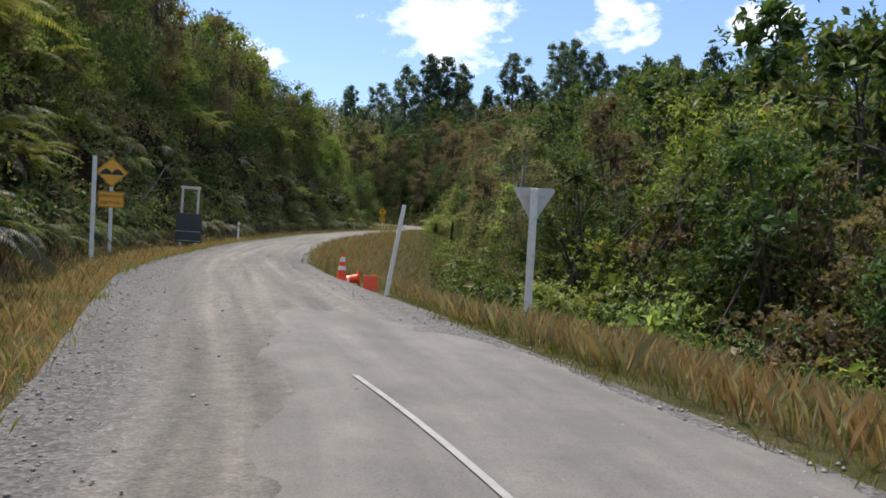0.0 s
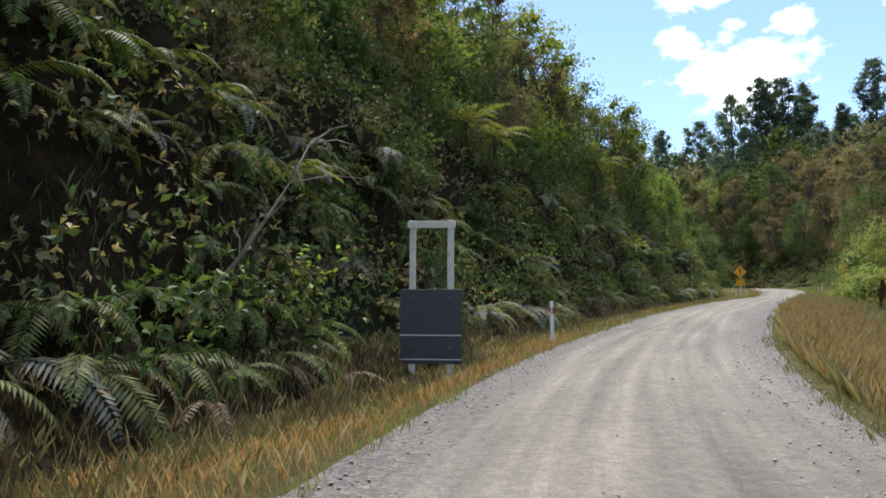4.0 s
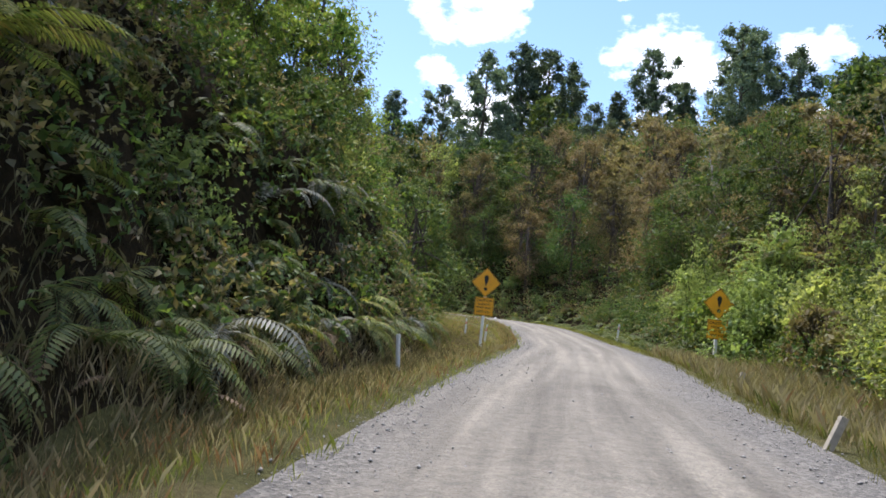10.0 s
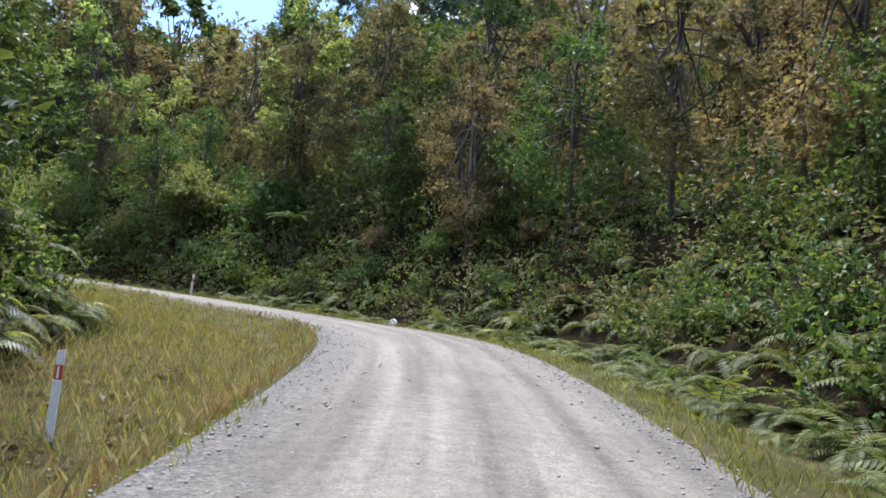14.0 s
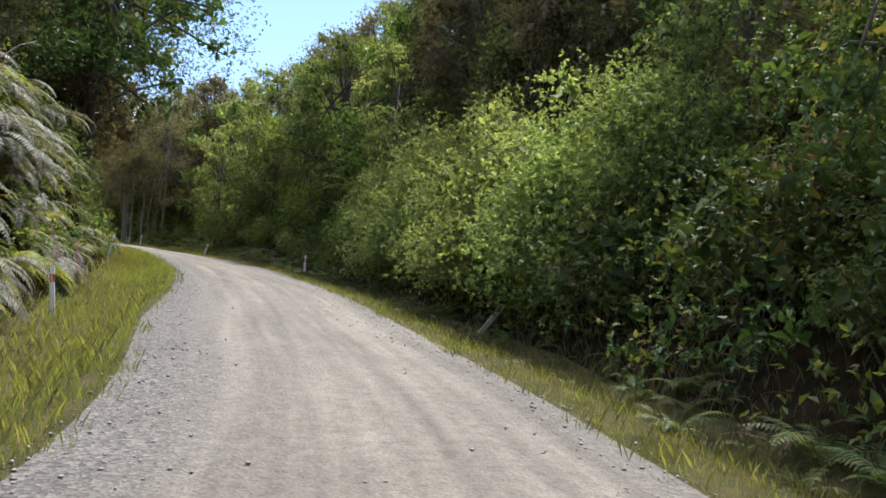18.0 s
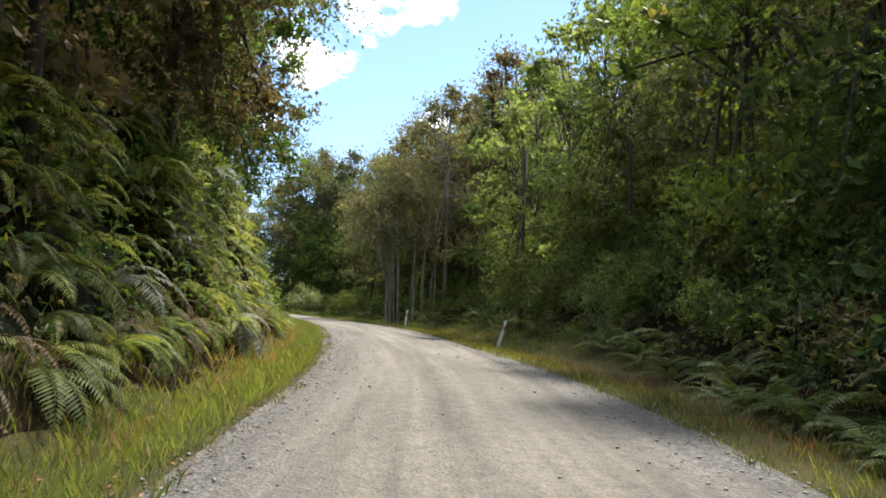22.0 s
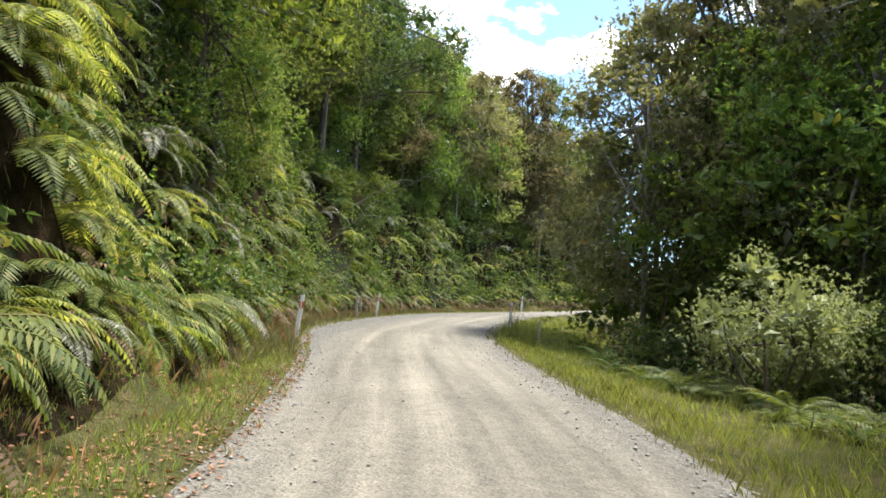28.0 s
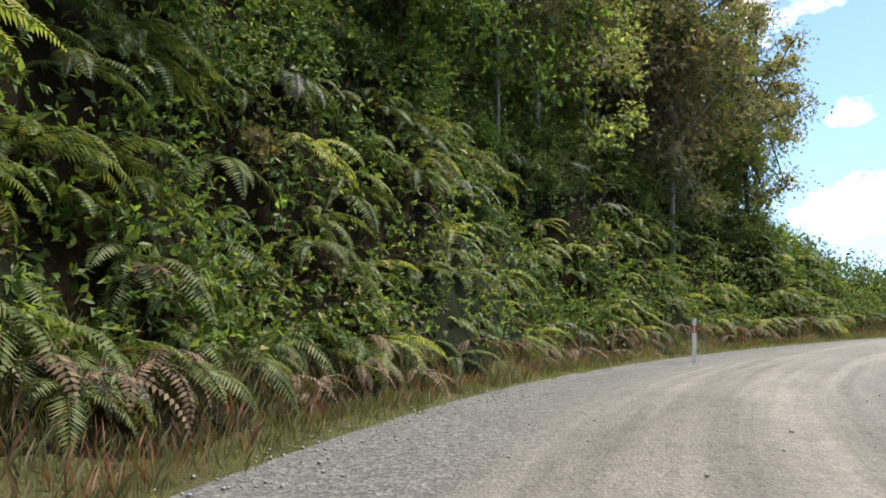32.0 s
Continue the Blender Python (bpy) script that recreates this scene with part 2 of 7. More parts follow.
def gravel_material():
    m, n, l, b = material("gravel")
    uv = coords(n, "UV")
    ob = coords(n, "Object")
    sep = n.new("ShaderNodeSeparateXYZ")
    l.new(uv, sep.inputs[0])
    stretch = n.new("ShaderNodeMapping")
    stretch.inputs["Scale"].default_value = (0.09, 2.3, 1)
    l.new(uv, stretch.inputs["Vector"])
    tracks = noise_node(n, l, 1.0, 5, 0.55, stretch.outputs[0])
    blot = noise_node(n, l, 0.55, 6, 0.6, ob)
    fine = noise_node(n, l, 38, 5, 0.7, ob)
    vor = n.new("ShaderNodeTexVoronoi")
    vor.inputs["Scale"].default_value = 26
    l.new(ob, vor.inputs["Vector"])
    # fine dusty beige where wheels run, blue-grey loose stone towards the edges
    edge = n.new("ShaderNodeMath")
    edge.operation = "ABSOLUTE"
    l.new(sep.outputs["Y"], edge.inputs[0])
    er = n.new("ShaderNodeMapRange")
    er.inputs["From Min"].default_value, er.inputs["From Max"].default_value = 1.3, 2.4
    wob = n.new("ShaderNodeMath")
    wob.operation = "MULTIPLY_ADD"
    wob.inputs[1].default_value = 1.6
    wsub = n.new("ShaderNodeMath")
    wsub.operation = "ADD"
    wsub.inputs[1].default_value = -0.8
    l.new(blot.outputs["Fac"], wob.inputs[0])
    l.new(edge.outputs[0], wob.inputs[2])
    l.new(wob.outputs[0], wsub.inputs[0])
    l.new(wsub.outputs[0], er.inputs["Value"])
    track = ramp(n, [(0.32, (0.131, 0.119, 0.098)), (0.5, (0.195, 0.178, 0.147)), (0.68, (0.268, 0.244, 0.2))])
    l.new(tracks.outputs["Fac"], track.inputs["Fac"])
    loose = ramp(n, [(0.25, (0.092, 0.087, 0.079)), (0.55, (0.142, 0.134, 0.12)), (0.85, (0.212, 0.2, 0.18))])
    l.new(vor.outputs["Color"], loose.inputs["Fac"])
    base = mix(n, l, track.outputs["Color"], loose.outputs["Color"], er.outputs[0])
    sp = ramp(n, [(0.25, (0.45, 0.45, 0.46)), (0.5, (0.97, 0.97, 0.97)), (0.75, (1.4, 1.39, 1.37))])
    l.new(fine.outputs["Fac"], sp.inputs["Fac"])
    base = mix(n, l, base, sp.outputs["Color"], 0.85, "MULTIPLY")
    mott = noise_node(n, l, 7.0, 4, 0.65, ob)
    mo = ramp(n, [(0.3, (0.68, 0.68, 0.69)), (0.5, (0.98, 0.98, 0.98)), (0.7, (1.22, 1.21, 1.2))])
    l.new(mott.outputs["Fac"], mo.inputs["Fac"])
    base = mix(n, l, base, mo.outputs["Color"], 0.8, "MULTIPLY")
    bl = ramp(n, [(0.3, (0.84, 0.83, 0.82)), (0.7, (1.08, 1.08, 1.07))])
    l.new(blot.outputs["Fac"], bl.inputs["Fac"])
    base = mix(n, l, base, bl.outputs["Color"], 1.0, "MULTIPLY")
    l.new(base, b.inputs["Base Color"])
    b.inputs["Roughness"].default_value = 0.95
    hsum = mix(n, l, fine.outputs["Fac"], vor.outputs["Distance"], 0.5)
    bump(n, l, b, hsum, 0.9, 0.045)
    return m


def seal_material():
    """Old chip seal under dust: fine speckle, faint wheel tracks, worn and dusty patches."""
    m, n, l, b = material("worn_seal")
    uv, ob = coords(n, "UV"), coords(n)
    stretch = n.new("ShaderNodeMapping")
    stretch.inputs["Scale"].default_value = (0.12, 1.6, 1)
    l.new(uv, stretch.inputs["Vector"])
    tracks = noise_node(n, l, 1.0, 5, 0.55, stretch.outputs[0])
    r = ramp(n, [(0.3, (0.15, 0.138, 0.117)), (0.5, (0.192, 0.177, 0.15)), (0.7, (0.235, 0.217, 0.183))])
    l.new(tracks.outputs["Fac"], r.inputs["Fac"])
    blot = noise_node(n, l, 1.3, 6, 0.65, ob)
    br = ramp(n, [(0.35, (0.82, 0.82, 0.83)), (0.65, (1.1, 1.09, 1.08))])
    l.new(blot.outputs["Fac"], br.inputs["Fac"])
    fine = noise_node(n, l, 55, 5, 0.75, ob)
    fr = ramp(n, [(0.3, (0.6, 0.6, 0.61)), (0.5, (1.0, 1.0, 1.0)), (0.72, (1.3, 1.29, 1.27))])
    l.new(fine.outputs["Fac"], fr.inputs["Fac"])
    col = mix(n, l, r.outputs["Color"], br.outputs["Color"], 1.0, "MULTIPLY")
    l.new(mix(n, l, col, fr.outputs["Color"], 0.8, "MULTIPLY"), b.inputs["Base Color"])
    b.inputs["Roughness"].default_value = 0.92
    bump(n, l, b, fine.outputs["Fac"], 0.7, 0.02)
    return m


def soil_material(name, stops, scale=1.2):
    m, n, l, b = material(name)
    ob = coords(n)
    a = noise_node(n, l, scale, 7, 0.65, ob)
    f = noise_node(n, l, 22, 5, 0.7, ob)
    r = ramp(n, stops)
    l.new(a.outputs["Fac"], r.inputs["Fac"])
    s = ramp(n, [(0.25, (0.5, 0.5, 0.5)), (0.75, (1.3, 1.3, 1.3))])
    l.new(f.outputs["Fac"], s.inputs["Fac"])
    l.new(mix(n, l, r.outputs["Color"], s.outputs["Color"], 1.0, "MULTIPLY"), b.inputs["Base Color"])
    b.inputs["Roughness"].default_value = 1.0
    b.inputs["Specular IOR Level"].default_value = 0.08
    bump(n, l, b, f.outputs["Fac"], 1.0, 0.12)
    return m


M_GRAVEL = gravel_material()
M_SEAL = seal_material()
M_VERGE = soil_material("verge_turf", [(0.3, (0.075, 0.08, 0.03)), (0.5, (0.135, 0.13, 0.052)), (0.7, (0.2, 0.165, 0.08))], 1.6)
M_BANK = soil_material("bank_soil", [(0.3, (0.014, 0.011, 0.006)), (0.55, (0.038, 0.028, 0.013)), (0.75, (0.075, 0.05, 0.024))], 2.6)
M_FOREST = soil_material("forest_floor", [(0.3, (0.015, 0.02, 0.01)), (0.6, (0.035, 0.04, 0.018)), (0.8, (0.06, 0.055, 0.025))], 0.4)
M_STONE = plain("crushed_stone", (0.27, 0.262, 0.245), 0.9, 0, 0.3, 5, 0.3)
M_LEAF_DARK = leaf_material("leaf_dark_glossy", (0.028, 0.058, 0.016), (0.1, 0.155, 0.042), 0.55, 0.32, (0.20, 0.18, 0.05))
M_LEAF_MID = leaf_material("leaf_green", (0.05, 0.1, 0.024), (0.19, 0.265, 0.06), 0.4, 0.5, (0.22, 0.19, 0.05))
M_LEAF_LIGHT = leaf_material("leaf_light_green", (0.085, 0.132, 0.044), (0.24, 0.3, 0.115), 0.45, 0.56)
M_LEAF_BROWN = leaf_material("leaf_fine_brownish", (0.082, 0.082, 0.038), (0.222, 0.198, 0.1), 0.55, 0.38, (0.17, 0.115, 0.06))
M_LEAF_GREY = leaf_material("leaf_grey_green", (0.1, 0.13, 0.068), (0.23, 0.275, 0.15), 0.6, 0.36)
# conifer green made paler and greyer: distance haze put into the leaf colour
M_LEAF_HAZED = leaf_material("leaf_conifer_hazed", (0.05, 0.085, 0.056), (0.125, 0.17, 0.105), 0.6, 0.3)
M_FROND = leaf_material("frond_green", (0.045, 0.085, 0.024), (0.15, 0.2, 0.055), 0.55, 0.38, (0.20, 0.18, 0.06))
# lit copy of the green frond: sunlight put into a brighter, yellower colour
M_FROND_SUNLIT = leaf_material("frond_sunlit", (0.115, 0.165, 0.038), (0.31, 0.365, 0.098), 0.5, 0.5, (0.34, 0.22, 0.07))
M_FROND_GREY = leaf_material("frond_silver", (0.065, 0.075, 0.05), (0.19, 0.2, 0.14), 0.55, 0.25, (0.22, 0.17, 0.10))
M_FROND_DEAD = leaf_material("frond_dead", (0.07, 0.053, 0.032), (0.2, 0.15, 0.085), 0.8, 0.2, None, (1.0, 1.0, 1.0))
M_FROND_TREE = leaf_material("frond_tree_fern", (0.085, 0.12, 0.03), (0.23, 0.26, 0.07), 0.55, 0.42, (0.28, 0.2, 0.07))
PLAIN = (1.0, 1.0, 1.0)
M_GRASS = leaf_material("grass_green", (0.13, 0.16, 0.04), (0.28, 0.305, 0.09), 0.6, 0.35, (0.34, 0.29, 0.15), PLAIN)
M_GRASS_DRY = leaf_material("grass_dry", (0.23, 0.2, 0.105), (0.45, 0.4, 0.25), 0.7, 0.3, (0.36, 0.22, 0.12), PLAIN)
M_GRASS_DULL = leaf_material("grass_dull", (0.095, 0.095, 0.045), (0.2, 0.18, 0.1), 0.6, 0.3, None, PLAIN)
M_GRASS_LUSH = leaf_material("grass_lush", (0.125, 0.17, 0.035), (0.28, 0.34, 0.085), 0.6, 0.42, (0.36, 0.32, 0.15))
M_GRASS_RUST = leaf_material("grass_rust", (0.28, 0.155, 0.075), (0.5, 0.32, 0.18), 0.7, 0.3, (0.36, 0.2, 0.12), PLAIN)
M_LEAF_TAN = leaf_material("leaf_fine_tan", (0.098, 0.107, 0.052), (0.23, 0.238, 0.125), 0.55, 0.42, (0.21, 0.165, 0.085))
M_LITTER = leaf_material("leaf_litter", (0.09, 0.05, 0.025), (0.28, 0.17, 0.08), 0.7, 0.1)
M_BARK = bark_material("bark_brown", (0.035, 0.027, 0.02), (0.12, 0.095, 0.07))
M_BARK_PALE = bark_material("bark_pale", (0.1, 0.088, 0.07), (0.36, 0.33, 0.28), 6.0)
M_BARK_FERN = bark_material("bark_fern", (0.022, 0.015, 0.01), (0.075, 0.05, 0.03), 16.0)
M_WHITE = plain("white_paint", (0.74, 0.74, 0.70), 0.55, 0, 0.06, 5, 0.15, (0.40, 0.37, 0.30))
M_POSTWOOD = plain("weathered_timber", (0.33, 0.3, 0.24), 0.85, 0, 0.2, 7, 0.5, (0.2, 0.18, 0.14))
M_RED = plain("red_reflector", (0.52, 0.045, 0.03), 0.35, 0, 0.1, 8)
M_YELLOW = plain("sign_yellow", (0.80, 0.38, 0.012), 0.38, 0, 0.05, 3, 0, (0.52, 0.26, 0.03))
M_BLACK = plain("sign_black", (0.012, 0.012, 0.013), 0.4, 0, 0.1)
M_CREAM = plain("cream_paint", (0.6, 0.58, 0.49), 0.6, 0, 0.1, 6, 0.25, (0.36, 0.33, 0.25))
M_BOARD = plain("dark_grey_board", (0.040, 0.047, 0.05), 0.5, 0, 0.15, 3, 0.1)
M_ALU = plain("sign_back_aluminium", (0.55, 0.55, 0.53), 0.6, 0.1, 0.08, 6, 0, (0.4, 0.39, 0.36))
M_ORANGE = plain("cone_orange", (0.85, 0.10, 0.02), 0.5, 0, 0.08, 5, 0, (0.45, 0.10, 0.05))
M_REFLEX = plain("cone_white_band", (0.78, 0.77, 0.74), 0.4, 0, 0.05)
M_LINE = plain("road_line_paint", (0.32, 0.308, 0.275), 0.8, 0, 0.15, 5, 0.3, (0.21, 0.198, 0.175))
M_COVER = plain("grey_plastic", (0.60, 0.61, 0.62), 0.35, 0.2, 0.1, 8)
M_FLOWER = plain("purple_flower", (0.40, 0.07, 0.28), 0.6, 0, 0.2, 20)
M_BOLT = plain("galvanised_bolt", (0.35, 0.35, 0.35), 0.45, 0.8)

# ---------------------------------------------------------------- the road's line, from the sealed end to beyond the last bend
ROAD = [
    (3.4, -34.0, -0.4), (2.3, -16.0, -0.25), (0.5, 0.1, -0.04), (-0.5, 6.0, 0.08), (-2.4, 11.9, 0.34), (-6.9, 27.3, 0.9), (-8.2, 34.7, 1.21),
    (-8.9, 42.4, 1.6), (-9.0, 50.5, 1.99), (-8.9, 58.6, 2.42), (-8.4, 66.7, 2.81), (-7.7, 75.5, 3.25), (-6.7, 84.6, 3.65),
    (-5.4, 94.0, 4.05), (-4.4, 103.5, 4.47), (-5.7, 128.3, 5.95), (-10.3, 134.5, 6.28), (-16.1, 139.0, 6.7),
    (-22.9, 142.2, 7.17), (-30.3, 144.3, 7.88), (-38.2, 146.3, 8.66), (-46.7, 147.8, 9.43), (-55.4, 148.9, 10.2), (-64.1, 149.7, 10.93),
    (-87.4, 148.7, 12.8), (-104.3, 143.5, 14.24), (-118.8, 137.2, 15.62), (-126.0, 134.8, 16.26), (-140.0, 133.4, 17.6),
    (-151.0, 135.6, 18.7), (-160.0, 141.0, 19.8), (-170.0, 153.0, 21.2), (-180.0, 172.0, 22.4),
]


def spline(points, step=0.4):
    """Even samples along a smooth curve (centripetal) through the points."""
    p = [np.array(q) for q in points]
    p = [2 * p[0] - p[1]] + p + [2 * p[-1] - p[-2]]
    fine = []
    for a, b, c, d in zip(p, p[1:], p[2:], p[3:]):
        t0 = 0.0
        t1 = t0 + max(np.linalg.norm(b - a), 1e-6) ** 0.5
        t2 = t1 + max(np.linalg.norm(c - b), 1e-6) ** 0.5
        t3 = t2 + max(np.linalg.norm(d - c), 1e-6) ** 0.5
        for t in np.linspace(t1, t2, 60, endpoint=False):
            a1 = (t1 - t) / (t1 - t0) * a + (t - t0) / (t1 - t0) * b
            a2 = (t2 - t) / (t2 - t1) * b + (t - t1) / (t2 - t1) * c
            a3 = (t3 - t) / (t3 - t2) * c + (t - t2) / (t3 - t2) * d
            b1 = (t2 - t) / (t2 - t0) * a1 + (t - t0) / (t2 - t0) * a2
            b2 = (t3 - t) / (t3 - t1) * a2 + (t - t1) / (t3 - t1) * a3
            fine.append((t2 - t) / (t2 - t1) * b1 + (t - t1) / (t2 - t1) * b2)
    fine = np.array(fine)
    s = np.r_[0, np.cumsum(np.linalg.norm(np.diff(fine[:, :2], axis=0), axis=1))]
    out = np.arange(0, s[-1], step)
    return np.stack([np.interp(out, s, fine[:, k]) for k in range(3)], -1)


LINE = spline(ROAD)
# smooth the heights and the bends a little
KERN = np.hanning(15) / np.hanning(15).sum()
PAD = np.concatenate([np.repeat(LINE[:1], 7, 0), LINE, np.repeat(LINE[-1:], 7, 0)])
LINE = np.stack([np.convolve(PAD[:, k], KERN, "valid") for k in range(3)], -1)
TAN = np.gradient(LINE[:, :2], axis=0)
TAN /= np.linalg.norm(TAN, axis=1)[:, None]
NRM = np.stack([TAN[:, 1], -TAN[:, 0]], -1)          # to the right of travel
ARC = np.r_[0, np.cumsum(np.linalg.norm(np.diff(LINE[:, :2], axis=0), axis=1))]
ARC -= ARC[np.argmin(np.linalg.norm(LINE[:, :2] - (0.5, 0.1), axis=1))]   # 0 where the gravel stretch begins


def at_line(s):
    s = np.asarray(s, float)
    p = np.stack([np.interp(s, ARC, LINE[:, k]) for k in range(3)], -1)
    n = np.stack([np.interp(s, ARC, NRM[:, k]) for k in range(2)], -1)
    return p, n


def table(s, rows):
    return np.interp(s, [r[0] for r in rows], [r[1] for r in rows])


LEFT_EDGE = [(-40, 2.6), (4, 2.6), (12, 2.9), (20, 3.3), (30, 2.7), (45, 2.45), (100, 2.3), (150, 2.7), (160, 3.0), (172, 2.5), (200, 2.4), (232, 2.0), (245, 2.3), (255, 3.3), (264, 3.8), (330, 3.9)]
RIGHT_EDGE = [(-40, 2.9), (2, 3.2), (10, 2.7), (14, 2.4), (24, 1.9), (40, 2.5), (60, 2.9), (100, 3.0), (112, 2.2), (140, 1.9), (170, 2.1), (185, 2.7), (200, 2.0), (235, 2.3), (330, 2.8)]
# how steep and how near the left bank stands, and how the right side falls or rises
BANK_NEAR = [(-40, 5.2), (0, 5.0), (20, 5.6), (40, 5.2), (60, 5.0), (90, 5.0), (98, 5.8), (104, 6.9), (113, 7.8), (126, 8.6), (135, 7.9), (150, 6.2), (165, 6.6), (185, 5.2), (220, 4.6), (245, 4.4), (252, 4.7), (263, 5.4), (330, 5.6)]
LEFT_DROP = [(-40, 0.12), (10, 0.18), (30, 0.16), (34.5, -0.14), (40.5, -0.14), (44.5, 0.07), (50, 0.02), (95, 0.0), (106, -0.5), (118, -0.65), (130, -0.45), (142, -0.1), (152, -0.15), (162, -0.38), (176, -0.25), (190, 0.0), (330, 0.0)]
RIGHT_DROP = [(-40, 0.0), (10, 0.0), (17, -0.27), (26, -0.27), (36, 0.0), (330, 0.0)]
BANK_RISE = [(-40, 5.0), (60, 5.5), (100, 4.0), (118, 2.0), (140, 3.0), (156, 5.2), (172, 5.0), (200, 4.8), (260, 6.0), (288, 5.5), (303, 0.8), (330, 0.3)]
RIGHT_FAR = [(-40, -4.0), (40, -2.5), (80, -1.0), (100, 1.0), (115, 5.0), (150, 6.0), (185, 4.0), (215, 3.0), (235, 1.2), (248, -0.7), (258, -1.6), (275, -4.0), (330, -6.0)]
HILL_RIGHT = [(-40, 4.0), (80, 8.0), (105, 17.0), (150, 19.0), (200, 17.0), (235, 10.0), (260, -8.0), (330, -14.0)]
HILL_LEFT = [(-40, 16.0), (60, 18.0), (100, 12.0), (125, 6.0), (150, 9.0), (200, 14.0), (260, 20.0), (287, 14.0), (303, 0.5), (330, -6.0)]


def relief(s, d):
    """Height above the road's line at s along and d to its right."""
    s, d = np.broadcast_arrays(np.asarray(s, float), np.asarray(d, float))
    z = -0.035 * np.minimum(np.abs(d), 3.0)
    le, re_ = table(s, LEFT_EDGE), table(s, RIGHT_EDGE)
    near, rise = table(s, BANK_NEAR), table(s, BANK_RISE)
    wob = 0.35 * np.sin(s * 0.7) + 0.25 * np.sin(s * 1.9 + 1.0) + 0.2 * np.sin(s * 0.23 + 2.0)
    a = -d
    u = np.clip((a - le) / 0.9, 0, 1)
    left = 0.10 * np.sin(u * math.pi) - 0.10 * u + table(s, LEFT_DROP) * u * u * (3 - 2 * u)
    v = np.clip((a - (near - 1.2 + wob * 0.5)) / 1.0, 0, 1)
    left = left + np.where((s > 98) & (s < 146), 0.25, 0.75) * v * v * (3 - 2 * v)
    v = np.clip((a - (near + wob)) / 2.6, 0, 1)
    left = left + rise * v * v * (3 - 2 * v)
    v = np.clip((a - near - 2.0) / 38.0, 0, 1)
    left = left + table(s, HILL_LEFT) * v ** 0.85
    u = np.clip((d - re_) / 1.4, 0, 1)
    right = 0.06 * np.sin(u * math.pi) - 0.18 * u + table(s, RIGHT_DROP) * np.clip(u * 2, 0, 1)
    v = np.clip((d - re_ - 1.5 - 0.4 * wob) / 7.5, 0, 1)
    right = right + table(s, RIGHT_FAR) * v * v * (3 - 2 * v)
    v = np.clip((d - 11.0) / 45.0, 0, 1)
    right = right + table(s, HILL_RIGHT) * v
    return z + np.where(d < 0, left, right)


def nearest(x, y):
    """Along and across for places in the plan."""
    x, y = np.atleast_1d(np.asarray(x, float)), np.atleast_1d(np.asarray(y, float))
    s, d = np.empty(len(x)), np.empty(len(x))
    pts, sub = LINE[::3, :2], slice(None, None, 3)
    for k in range(0, len(x), 2000):
        q = np.stack([x[k:k + 2000], y[k:k + 2000]], -1)
        dist = ((q[:, None] - pts[None]) ** 2).sum(-1)
        j = dist.argmin(1)
        off = q - pts[j]
        along = (off * TAN[sub][j]).sum(-1)
        s[k:k + 2000] = ARC[sub][j] + np.where((j > 0) & (j < len(pts) - 1), np.clip(along, -1, 1), along)
        side = (off * NRM[sub][j]).sum(-1)
        d[k:k + 2000] = side
        edge = (j == 0) | (j == len(pts) - 1)
        far = np.sign(side) * np.sqrt(dist[np.arange(len(j)), j])
        d[k:k + 2000] = np.where(edge | (np.abs(far) > 12), far, side)
    return np.clip(s, ARC[0], ARC[-1]), d


def ground(x, y):
    s, d = nearest(x, y)
    p, _ = at_line(s)
    return p[:, 2] + relief(s, d)


def spot(s, d, h=0.0):
    """A place s along, d to the right, h above the ground there."""
    p, n = at_line(s)
    return np.array([p[..., 0] + n[..., 0] * d, p[..., 1] + n[..., 1] * d, p[..., 2] + relief(s, d) + h])


def heading(s):
    i = int(np.argmin(np.abs(ARC - s)))
    return math.atan2(TAN[i, 1], TAN[i, 0])


# ---------------------------------------------------------------- mesh helpers
def mesh_from(name, verts, faces, mat, uvs=None, smooth=False):
    me = bpy.data.meshes.new(name)
    me.from_pydata([tuple(v) for v in verts] if not isinstance(verts, list) else verts, [], faces)
    me.materials.append(mat)
    if uvs is not None:
        lay = me.uv_layers.new(name="UVMap")
        idx = np.empty(len(me.loops), dtype=np.int32)
        me.loops.foreach_get("vertex_index", idx)
        lay.data.foreach_set("uv", np.asarray(uvs, np.float32)[idx].ravel())
    if smooth:
        me.polygons.foreach_set("use_smooth", [True] * len(me.polygons))
    me.update()
    return me


def under(ob, parent):
    ob.parent = parent
    return ob


def part(name, bm, mat, parent, label=""):
    me = bpy.data.meshes.new(name)
    bm.to_mesh(me)
    bm.free()
    me.materials.append(mat)
    ob = under(new(name, me), parent)
    return tagged(ob, label)


def part_mesh(name, me, parent, label="", m=None):
    ob = under(new(name, me), parent)
    if m is not None:
        ob.matrix_basis = m
    return tagged(ob, label)


def box(bm, x0, x1, y0, y1, z0, z1, bevel=0.0):
    r = bmesh.ops.create_cube(bm, size=1.0)
    vs = r["verts"]
    bmesh.ops.scale(bm, vec=(x1 - x0, y1 - y0, z1 - z0), verts=vs)
    bmesh.ops.translate(bm, vec=((x0 + x1) / 2, (y0 + y1) / 2, (z0 + z1) / 2), verts=vs)
    if bevel:
        es = [e for e in bm.edges if all(v in vs for v in e.verts)]
        bmesh.ops.bevel(bm, geom=es, offset=bevel, segments=2, affect="EDGES", profile=0.5)
    return vs


